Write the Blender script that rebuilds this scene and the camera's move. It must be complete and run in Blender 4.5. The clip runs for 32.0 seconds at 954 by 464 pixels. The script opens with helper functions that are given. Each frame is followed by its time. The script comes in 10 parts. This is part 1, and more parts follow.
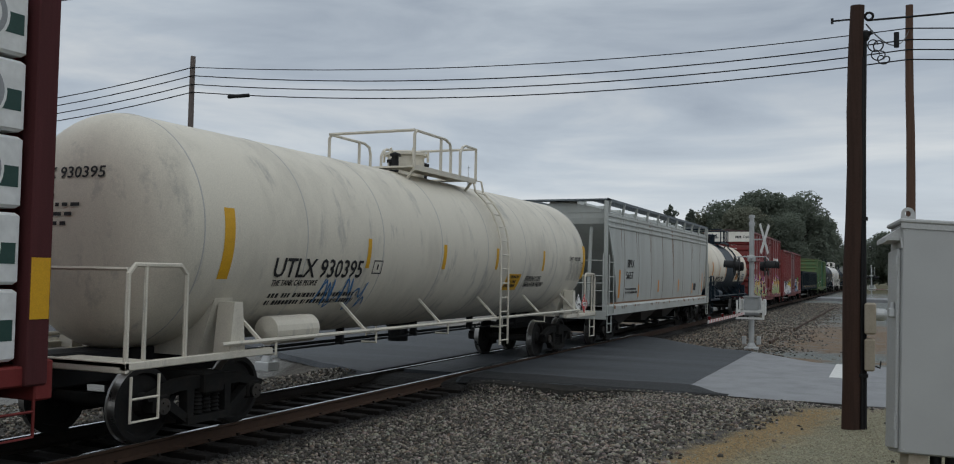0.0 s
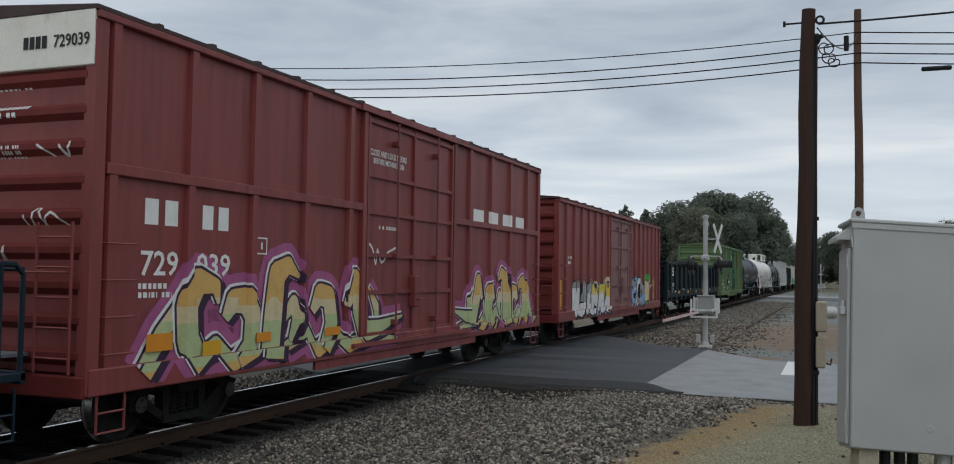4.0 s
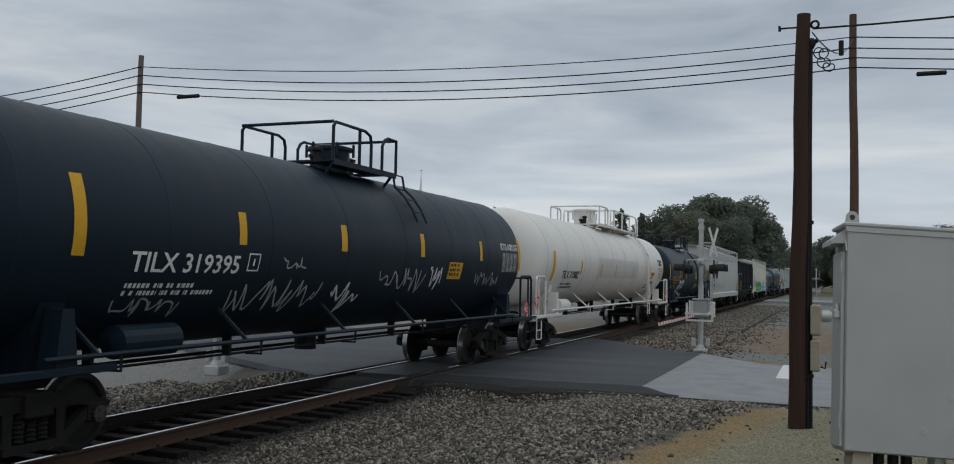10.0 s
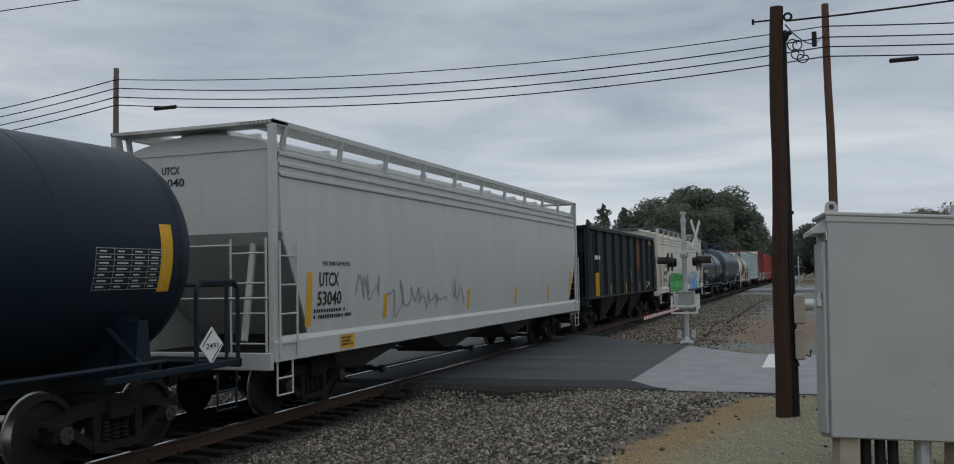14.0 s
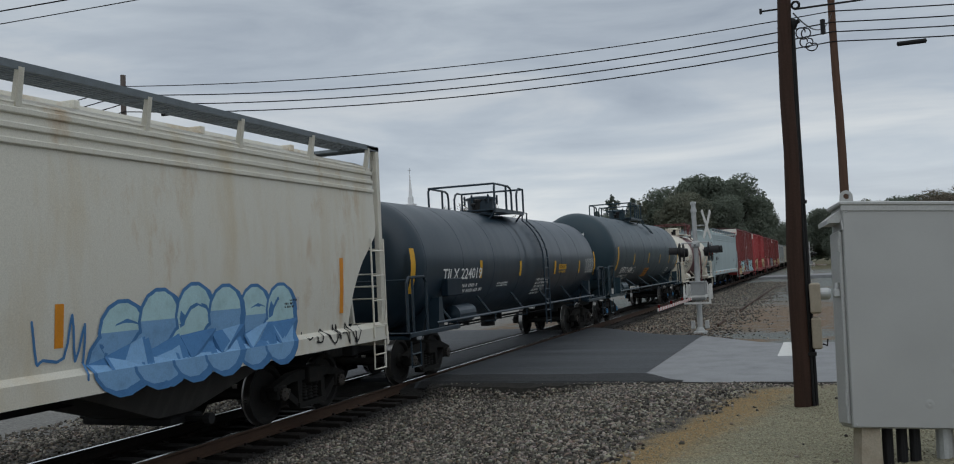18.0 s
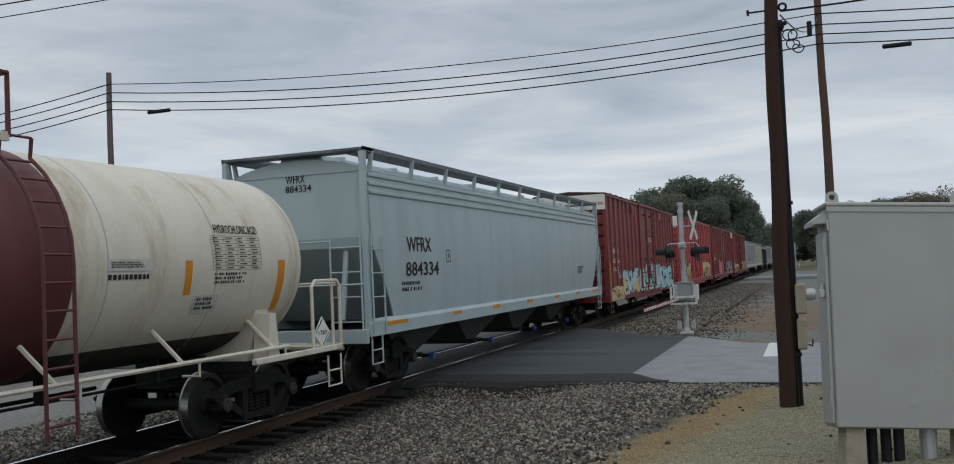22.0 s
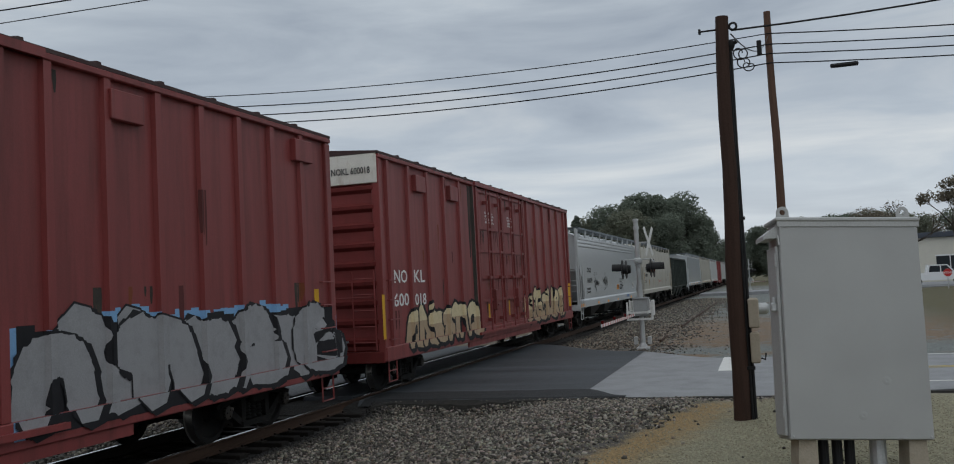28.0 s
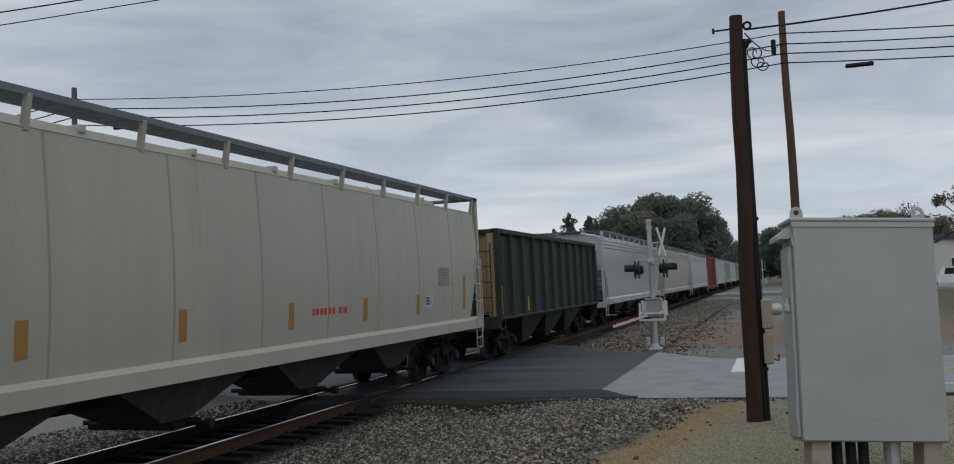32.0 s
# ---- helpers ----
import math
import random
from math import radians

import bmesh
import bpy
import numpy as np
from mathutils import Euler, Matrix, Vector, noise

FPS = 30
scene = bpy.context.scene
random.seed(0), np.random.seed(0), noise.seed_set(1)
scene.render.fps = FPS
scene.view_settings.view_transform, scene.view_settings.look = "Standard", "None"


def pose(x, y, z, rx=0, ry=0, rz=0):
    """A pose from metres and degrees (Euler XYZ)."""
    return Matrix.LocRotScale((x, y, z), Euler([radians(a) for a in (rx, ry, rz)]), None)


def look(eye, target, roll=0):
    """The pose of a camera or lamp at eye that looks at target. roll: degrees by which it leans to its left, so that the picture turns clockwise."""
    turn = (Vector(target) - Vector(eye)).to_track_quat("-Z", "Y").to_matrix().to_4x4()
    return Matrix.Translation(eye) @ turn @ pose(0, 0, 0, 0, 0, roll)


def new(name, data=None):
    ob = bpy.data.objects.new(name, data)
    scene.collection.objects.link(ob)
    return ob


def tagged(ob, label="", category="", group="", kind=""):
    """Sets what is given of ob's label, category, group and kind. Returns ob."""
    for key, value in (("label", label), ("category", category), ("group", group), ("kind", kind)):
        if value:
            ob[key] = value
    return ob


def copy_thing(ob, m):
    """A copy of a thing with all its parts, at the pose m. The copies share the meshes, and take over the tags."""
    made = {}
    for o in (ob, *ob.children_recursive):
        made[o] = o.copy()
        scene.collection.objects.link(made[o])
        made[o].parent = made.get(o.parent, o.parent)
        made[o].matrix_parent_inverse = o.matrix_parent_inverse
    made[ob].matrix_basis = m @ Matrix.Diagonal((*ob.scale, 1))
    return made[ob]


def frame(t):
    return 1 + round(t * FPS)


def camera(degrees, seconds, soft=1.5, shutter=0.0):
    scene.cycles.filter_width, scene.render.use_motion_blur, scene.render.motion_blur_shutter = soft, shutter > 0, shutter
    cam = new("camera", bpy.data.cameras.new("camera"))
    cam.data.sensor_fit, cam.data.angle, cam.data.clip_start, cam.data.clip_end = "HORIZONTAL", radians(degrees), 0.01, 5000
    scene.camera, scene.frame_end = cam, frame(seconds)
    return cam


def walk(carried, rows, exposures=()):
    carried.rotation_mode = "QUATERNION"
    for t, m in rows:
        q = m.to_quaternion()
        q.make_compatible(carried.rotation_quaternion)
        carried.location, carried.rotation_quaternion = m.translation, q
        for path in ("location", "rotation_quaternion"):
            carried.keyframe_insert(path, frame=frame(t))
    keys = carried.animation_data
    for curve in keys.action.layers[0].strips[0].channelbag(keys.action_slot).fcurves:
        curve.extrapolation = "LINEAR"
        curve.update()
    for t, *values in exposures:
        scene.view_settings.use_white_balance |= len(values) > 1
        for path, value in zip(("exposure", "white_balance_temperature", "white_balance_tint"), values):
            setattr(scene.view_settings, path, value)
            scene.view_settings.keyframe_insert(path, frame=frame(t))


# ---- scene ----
import itertools

# camera: a phone held by a standing person beside the track
cam = camera(55.49, 32.0, soft=1.05)
walk(cam, [
    (0, pose(0.013, 0.052, 2.131, 92.56, -1.03, 24.25)),
    (0.5, pose(0.017, 0.050, 2.130, 92.52, -0.76, 24.13)),
    (1, pose(-0.001, 0.043, 2.128, 92.49, -0.82, 22.50)),
    (1.5, pose(0.001, 0.048, 2.128, 92.56, -0.67, 22.30)),
    (2, pose(0.000, 0.041, 2.126, 92.53, -0.75, 21.95)),
    (2.5, pose(-0.005, 0.041, 2.123, 92.52, -0.84, 21.97)),
    (3, pose(-0.005, 0.047, 2.128, 92.55, -0.82, 21.72)),
    (3.5, pose(-0.008, 0.046, 2.127, 92.57, -0.86, 21.75)),
    (4, pose(-0.007, 0.051, 2.128, 92.61, -0.87, 21.50)),
    (4.5, pose(-0.002, 0.053, 2.124, 92.64, -0.96, 21.51)),
    (6.5, pose(0.006, 0.047, 2.126, 92.74, -1.00, 21.62)),
    (7, pose(0.007, 0.040, 2.123, 92.78, -1.00, 21.63)),
    (7.5, pose(0.011, 0.036, 2.125, 92.81, -1.00, 21.58)),
    (8, pose(0.008, 0.034, 2.122, 92.85, -0.99, 21.58)),
    (8.5, pose(0.007, 0.038, 2.126, 92.85, -1.03, 21.50)),
    (9, pose(0.004, 0.032, 2.122, 92.88, -1.06, 21.46)),
    (9.5, pose(0.003, 0.037, 2.126, 92.84, -1.10, 21.43)),
    (10, pose(0.004, 0.036, 2.121, 92.82, -1.03, 21.25)),
    (10.5, pose(0.006, 0.034, 2.118, 92.65, -1.10, 21.05)),
    (11, pose(0.006, 0.039, 2.117, 92.52, -1.03, 21.00)),
    (11.5, pose(0.005, 0.036, 2.115, 92.49, -1.05, 20.94)),
    (12, pose(0.009, 0.022, 2.124, 92.51, -0.85, 20.97)),
    (12.5, pose(0.016, 0.006, 2.131, 92.54, -0.64, 20.68)),
    (13, pose(0.000, -0.000, 2.150, 92.54, -0.30, 19.94)),
    (13.5, pose(0.015, -0.011, 2.148, 92.65, 0.37, 20.18)),
    (14, pose(0.008, -0.014, 2.145, 92.82, 1.16, 20.28)),
    (14.5, pose(-0.003, -0.025, 2.147, 92.83, 1.47, 20.20)),
    (16.5, pose(-0.019, -0.050, 2.190, 92.74, 3.05, 20.51)),
    (17, pose(-0.032, -0.056, 2.205, 92.61, 2.91, 20.56)),
    (17.5, pose(-0.033, -0.057, 2.198, 92.62, 2.83, 20.79)),
    (18, pose(-0.034, -0.035, 2.194, 92.51, 2.80, 20.92)),
    (18.5, pose(-0.033, -0.020, 2.191, 92.46, 2.82, 21.16)),
    (19, pose(-0.035, -0.008, 2.194, 92.47, 2.76, 21.66)),
    (19.5, pose(-0.037, -0.008, 2.193, 92.47, 2.59, 21.82)),
    (20, pose(-0.032, -0.012, 2.189, 92.47, 2.53, 21.76)),
    (20.5, pose(-0.025, -0.019, 2.189, 92.53, 2.59, 21.77)),
    (21, pose(-0.037, -0.017, 2.184, 92.46, 2.36, 21.85)),
    (21.5, pose(-0.036, -0.024, 2.188, 92.44, 2.44, 21.21)),
    (22, pose(-0.036, -0.027, 2.188, 92.48, 2.61, 20.11)),
    (22.5, pose(-0.036, -0.025, 2.192, 92.58, 2.70, 19.72)),
    (23, pose(-0.040, -0.023, 2.184, 92.78, 2.80, 19.47)),
    (23.5, pose(-0.029, -0.028, 2.185, 92.86, 3.01, 18.03)),
    (24, pose(-0.031, -0.028, 2.181, 92.93, 2.95, 18.01)),
    (24.5, pose(-0.022, -0.026, 2.181, 93.02, 2.99, 17.97)),
    (25, pose(-0.025, -0.028, 2.178, 93.07, 2.93, 17.96)),
    (25.5, pose(-0.021, -0.024, 2.178, 93.18, 2.97, 18.07)),
    (27.5, pose(-0.014, -0.021, 2.177, 93.43, 3.01, 17.40)),
    (28, pose(-0.023, -0.020, 2.177, 93.44, 2.98, 17.46)),
    (28.5, pose(-0.024, -0.018, 2.178, 93.49, 2.94, 17.62)),
    (29, pose(-0.025, -0.023, 2.177, 93.49, 2.87, 17.67)),
    (29.5, pose(-0.032, -0.025, 2.179, 93.50, 2.90, 17.66)),
    (30, pose(-0.031, -0.023, 2.178, 93.50, 2.79, 17.78)),
    (30.5, pose(-0.030, -0.022, 2.174, 93.55, 2.81, 17.84)),
    (31, pose(-0.031, -0.014, 2.175, 93.54, 2.75, 17.89)),
    (31.5, pose(-0.025, -0.014, 2.168, 93.54, 2.63, 18.03)),
    (32, pose(-0.021, -0.006, 2.169, 93.48, 2.72, 18.24)),
], exposures=[(0, 0.0), (3.4, 0.0), (4.0, 0.24), (4.4, 0.36), (6.2, 0.30), (6.6, 0.12), (7.0, 0.0), (10.4, 0.0), (10.8, 0.08), (11.4, 0.08), (12.0, 0.0), (16.0, 0.0), (16.6, 0.08), (17.2, 0.08), (17.8, 0.0), (19.3, 0.0), (19.8, 0.12), (22.2, 0.12), (22.8, 0.0), (32, 0.0)])

# world: overcast sky, brighter towards the zenith, with soft cloud bands
SUN_ELEV, SUN_ROT = radians(52), radians(150)
world = bpy.data.worlds.new("overcast_sky")
scene.world = world
world.use_nodes = True
wn, wl = world.node_tree.nodes, world.node_tree.links
wn.clear()
w_out = wn.new("ShaderNodeOutputWorld")
w_bg = wn.new("ShaderNodeBackground")
w_co = wn.new("ShaderNodeTexCoord")
w_sep = wn.new("ShaderNodeSeparateXYZ")
wl.new(w_co.outputs["Generated"], w_sep.inputs[0])
w_map = wn.new("ShaderNodeMapping")
w_map.inputs["Scale"].default_value = (1.6, 1.6, 9.0)
wl.new(w_co.outputs["Generated"], w_map.inputs[0])
w_n1 = wn.new("ShaderNodeTexNoise")
w_n1.inputs["Scale"].default_value, w_n1.inputs["Detail"].default_value, w_n1.inputs["Roughness"].default_value = 1.5, 7.0, 0.55
w_n1.inputs["Distortion"].default_value = 0.5
wl.new(w_map.outputs[0], w_n1.inputs["Vector"])
w_cr = wn.new("ShaderNodeValToRGB")
for i, (p, c) in enumerate([(0.30, (0.60, 0.66, 0.74)), (0.5, (0.85, 0.91, 0.965)), (0.68, (1.18, 1.18, 1.15))]):
    e = w_cr.color_ramp.elements[i] if i < 2 else w_cr.color_ramp.elements.new(p)
    e.position, e.color = p, (*c, 1)
wl.new(w_n1.outputs["Fac"], w_cr.inputs[0])
w_el = wn.new("ShaderNodeValToRGB")
for i, (p, c) in enumerate([(0.0, (0.60, 0.61, 0.62)), (0.045, (0.68, 0.69, 0.70)), (0.12, (0.545, 0.57, 0.60)), (0.20, (0.46, 0.485, 0.52)), (0.35, (0.56, 0.58, 0.595)), (1.0, (0.87, 0.89, 0.90))]):
    e = w_el.color_ramp.elements[i] if i < 2 else w_el.color_ramp.elements.new(p)
    e.position, e.color = p, (*c, 1)
wl.new(w_sep.outputs["Z"], w_el.inputs[0])
w_mul = wn.new("ShaderNodeMix")
w_mul.data_type, w_mul.blend_type = "RGBA", "MULTIPLY"
w_mul.inputs[0].default_value = 1.0
wl.new(w_el.outputs[0], w_mul.inputs[6])
wl.new(w_cr.outputs[0], w_mul.inputs[7])
w_sky = wn.new("ShaderNodeTexSky")
w_sky.sky_type, w_sky.sun_disc, w_sky.sun_elevation, w_sky.sun_rotation = "NISHITA", False, SUN_ELEV, SUN_ROT
w_add = wn.new("ShaderNodeMix")
w_add.data_type, w_add.blend_type = "RGBA", "ADD"
w_add.inputs[0].default_value = 0.006
wl.new(w_mul.outputs[2], w_add.inputs[6])
wl.new(w_sky.outputs[0], w_add.inputs[7])
wl.new(w_add.outputs[2], w_bg.inputs[0])
w_bg.inputs[1].default_value = 1.0
wl.new(w_bg.outputs[0], w_out.inputs[0])

sun = new("sun", bpy.data.lights.new("sun", "SUN"))
sun.data.energy, sun.data.angle, sun.data.color = 0.30, radians(60), (1.0, 0.97, 0.93)
sun.matrix_world = look((0, 0, 0), (-math.sin(SUN_ROT) * math.cos(SUN_ELEV), -math.cos(SUN_ROT) * math.cos(SUN_ELEV), -math.sin(SUN_ELEV)))


# ---- materials ----
def mat(name, base, dirt=None, amount=0.35, rough=0.6, metal=0.0, scale=3.0, stretch=(1, 1, 1), bump=0.1, grain=60.0, spread=0.15, random_tone=0.0, spec=0.25, rust=None):
    """A procedural surface: a base colour, stains of a second colour at a large scale, grain at a fine one."""
    m = bpy.data.materials.new(name)
    m.use_nodes = True
    n, l = m.node_tree.nodes, m.node_tree.links
    b = n["Principled BSDF"]
    b.inputs["Metallic"].default_value = metal
    b.inputs["Specular IOR Level"].default_value = spec if not metal else 0.5
    co = n.new("ShaderNodeTexCoord")
    mp = n.new("ShaderNodeMapping")
    mp.inputs["Scale"].default_value = stretch
    l.new(co.outputs["Object"], mp.inputs[0])
    big = n.new("ShaderNodeTexNoise")
    big.inputs["Scale"].default_value, big.inputs["Detail"].default_value, big.inputs["Roughness"].default_value = scale, 6.0, 0.65
    l.new(mp.outputs[0], big.inputs["Vector"])
    fine = n.new("ShaderNodeTexNoise")
    fine.inputs["Scale"].default_value, fine.inputs["Detail"].default_value = grain, 3.0
    l.new(co.outputs["Object"], fine.inputs["Vector"])
    ramp = n.new("ShaderNodeMapRange")
    ramp.inputs["From Min"].default_value, ramp.inputs["From Max"].default_value = 0.5 - spread + 0.12, 0.5 + spread + 0.12
    ramp.inputs["To Max"].default_value = amount
    l.new(big.outputs["Fac"], ramp.inputs["Value"])
    mix = n.new("ShaderNodeMix")
    mix.data_type = "RGBA"
    d = dirt or tuple(c * 0.55 for c in base)
    mix.inputs[6].default_value, mix.inputs[7].default_value = (*base, 1), (*d, 1)
    l.new(ramp.outputs[0], mix.inputs[0])
    tone = n.new("ShaderNodeMapRange")
    tone.inputs["To Min"].default_value, tone.inputs["To Max"].default_value = 0.8, 1.2
    l.new(fine.outputs["Fac"], tone.inputs["Value"])
    mul = n.new("ShaderNodeMix")
    mul.data_type, mul.blend_type = "RGBA", "MULTIPLY"
    mul.inputs[0].default_value = 1.0
    colour = mix.outputs[2]
    if rust:
        # rust or chalk in soft-edged blooms that run downwards
        rc, rs, rst, lo, hi, most = rust
        m2 = n.new("ShaderNodeMapping")
        m2.inputs["Scale"].default_value, m2.inputs["Location"].default_value = rst, (3.1, 7.7, 1.3)
        l.new(co.outputs["Object"], m2.inputs[0])
        t2 = n.new("ShaderNodeTexNoise")
        t2.inputs["Scale"].default_value, t2.inputs["Detail"].default_value, t2.inputs["Roughness"].default_value = rs, 8.0, 0.7
        l.new(m2.outputs[0], t2.inputs["Vector"])
        k2 = n.new("ShaderNodeMapRange")
        k2.inputs["From Min"].default_value, k2.inputs["From Max"].default_value, k2.inputs["To Max"].default_value = lo, hi, most
        l.new(t2.outputs["Fac"], k2.inputs["Value"])
        x2 = n.new("ShaderNodeMix")
        x2.data_type = "RGBA"
        x2.inputs[7].default_value = (*rc, 1)
        l.new(k2.outputs[0], x2.inputs[0])
        l.new(colour, x2.inputs[6])
        colour = x2.outputs[2]
    l.new(colour, mul.inputs[6])
    if random_tone:
        info = n.new("ShaderNodeObjectInfo")
        rr = n.new("ShaderNodeMapRange")
        rr.inputs["To Min"].default_value, rr.inputs["To Max"].default_value = 1 - random_tone, 1 + random_tone
        l.new(info.outputs["Random"], rr.inputs["Value"])
        mm = n.new("ShaderNodeMath")
        mm.operation = "MULTIPLY"
        l.new(tone.outputs[0], mm.inputs[0])
        l.new(rr.outputs[0], mm.inputs[1])
        l.new(mm.outputs[0], mul.inputs[7])
    else:
        l.new(tone.outputs[0], mul.inputs[7])
    l.new(mul.outputs[2], b.inputs["Base Color"])
    rg = n.new("ShaderNodeMapRange")
    rg.inputs["To Min"].default_value, rg.inputs["To Max"].default_value = max(0.02, rough - 0.12), min(1, rough + 0.12)
    l.new(big.outputs["Fac"], rg.inputs["Value"])
    l.new(rg.outputs[0], b.inputs["Roughness"])
    if bump:
        bp = n.new("ShaderNodeBump")
        bp.inputs["Strength"].default_value, bp.inputs["Distance"].default_value = bump, 0.01
        l.new(fine.outputs["Fac"], bp.inputs["Height"])
        l.new(bp.outputs[0], b.inputs["Normal"])
    return m


STREAK = (0.9, 3.0, 0.22)
M_WHITE = mat("tank_white_dirty", (0.64, 0.60, 0.51), (0.36, 0.335, 0.29), 0.6, 0.5, scale=0.9, stretch=(0.9, 1.1, 0.5), bump=0.03, spread=0.16, rust=((0.17, 0.175, 0.18), 1.1, (0.9, 2.0, 0.6), 0.56, 0.72, 0.7))
M_WHITE2 = mat("tank_white_clean", (0.71, 0.69, 0.65), (0.54, 0.52, 0.48), 0.45, 0.4, scale=1.0, stretch=STREAK, bump=0.02)
M_CREAM = mat("tank_cream", (0.72, 0.66, 0.55), (0.36, 0.28, 0.19), 0.6, 0.45, scale=0.9, stretch=(0.9, 1.1, 0.5), bump=0.02, spread=0.18, rust=((0.34, 0.22, 0.12), 1.1, (0.9, 1.8, 0.22), 0.56, 0.75, 0.7))
M_CREAM2 = mat("tank_cream_dirty", (0.68, 0.64, 0.55), (0.46, 0.39, 0.28), 0.6, 0.5, scale=0.8, stretch=(0.9, 1.1, 0.5), bump=0.02, spread=0.18, rust=((0.30, 0.19, 0.09), 1.0, (0.9, 1.6, 0.25), 0.54, 0.74, 0.7))
M_DKBROWN = mat("belly_soot", (0.045, 0.04, 0.035), (0.12, 0.10, 0.08), 0.6, 0.8, scale=2, bump=0.02)
M_BLACK = mat("tank_black", (0.0080, 0.0175, 0.0285), (0.012, 0.024, 0.036), 0.5, 0.45, scale=1.2, stretch=STREAK, bump=0.03, spec=0.17, rust=((0.014, 0.021, 0.029), 1.0, (0.9, 1.8, 0.25), 0.52, 0.75, 0.6))
M_BLACK2 = mat("tank_black_hazy", (0.0210, 0.044, 0.0590), (0.027, 0.051, 0.068), 0.5, 0.40, scale=1.0, stretch=STREAK, bump=0.03, spec=0.34, rust=((0.019, 0.034, 0.047), 0.8, (0.9, 1.4, 0.3), 0.5, 0.75, 0.6))
M_SEAMP = mat("seam_faint_dirt", (0.30, 0.28, 0.24), (0.38, 0.36, 0.31), 0.6, 0.6, scale=3, stretch=STREAK, bump=0.02)
M_TANEND = mat("end_sheet_tan_rust", (0.36, 0.26, 0.14), (0.13, 0.07, 0.04), 0.8, 0.8, scale=2.2, stretch=STREAK, bump=0.1, spread=0.18)
M_OCHRE = mat("reflector_worn_ochre", (0.36, 0.20, 0.05), (0.26, 0.15, 0.05), 0.5, 0.6, scale=3, bump=0.0)
M_SEAM = mat("seam_dirt", (0.24, 0.21, 0.175), (0.34, 0.31, 0.27), 0.6, 0.7, scale=3, stretch=STREAK, bump=0.02)
M_WELD = mat("weld_seam_grey", (0.44, 0.43, 0.41), (0.54, 0.53, 0.50), 0.6, 0.6, scale=2, stretch=STREAK, bump=0.02)
M_GREYBLACK = mat("tank_black_faded", (0.014, 0.029, 0.044), (0.024, 0.042, 0.060), 0.6, 0.34, scale=0.8, stretch=STREAK, bump=0.03, spec=0.40, rust=((0.036, 0.053, 0.068), 0.8, (0.9, 1.6, 0.3), 0.50, 0.72, 0.6))
M_BROWN = mat("band_brown", (0.125, 0.040, 0.042), (0.085, 0.030, 0.032), 0.4, 0.5, scale=1.5, stretch=STREAK, bump=0.03)
M_RED = mat("boxcar_red", (0.225, 0.045, 0.043), (0.100, 0.027, 0.025), 0.7, 0.5, scale=1.2, stretch=STREAK, bump=0.05, spread=0.2, spec=0.42, rust=((0.080, 0.021, 0.018), 1.6, (0.9, 2.6, 0.18), 0.52, 0.75, 0.7))
M_RED2 = mat("boxcar_bright_red", (0.41, 0.072, 0.074), (0.22, 0.048, 0.048), 0.6, 0.5, scale=1.1, stretch=STREAK, bump=0.05, spec=0.32, rust=((0.14, 0.04, 0.04), 1.4, (0.9, 2.4, 0.2), 0.52, 0.75, 0.6))
M_POST = mat("flat_car_dark_red", (0.085, 0.026, 0.028), (0.045, 0.018, 0.018), 0.6, 0.65, scale=1.4, stretch=STREAK, bump=0.05, spec=0.12)
M_REDEND = mat("boxcar_red_end", (0.165, 0.031, 0.029), (0.075, 0.021, 0.019), 0.6, 0.6, scale=1.2, stretch=STREAK, bump=0.05, spec=0.14)
M_GREEN = mat("boxcar_green", (0.094, 0.160, 0.074), (0.145, 0.155, 0.058), 0.8, 0.65, scale=1.0, stretch=(0.9, 1.3, 0.4), bump=0.08, spread=0.14, rust=((0.24, 0.125, 0.045), 0.8, (0.9, 1.1, 0.40), 0.53, 0.72, 0.8))
M_GREASE = mat("black_grease", (0.010, 0.016, 0.013), (0.022, 0.034, 0.026), 0.6, 0.6, scale=4, bump=0.02)
M_GREENDOOR = mat("door_green", (0.057, 0.148, 0.076), (0.036, 0.078, 0.040), 0.6, 0.6, scale=1.5, stretch=STREAK, bump=0.06)
M_DKROOF = mat("roof_dark", (0.06, 0.035, 0.035), (0.10, 0.085, 0.075), 0.6, 0.75, scale=1.5, bump=0.1)
M_GON = mat("gondola_black", (0.0062, 0.0135, 0.0185), (0.012, 0.0195, 0.024), 0.5, 0.6, scale=1.3, stretch=STREAK, bump=0.06, spec=0.14, rust=((0.018, 0.019, 0.018), 1.4, (0.9, 2.2, 0.2), 0.56, 0.76, 0.7))
M_DKHOP = mat("coal_hopper_dark", (0.011, 0.016, 0.022), (0.03, 0.028, 0.026), 0.5, 0.6, scale=1.2, stretch=STREAK, bump=0.06, rust=((0.05, 0.03, 0.02), 1.2, (0.9, 2.0, 0.25), 0.56, 0.74, 0.8))
M_DKHOP2 = mat("coal_hopper_weathered", (0.03, 0.04, 0.035), (0.075, 0.062, 0.045), 0.7, 0.7, scale=1.2, stretch=STREAK, bump=0.08)
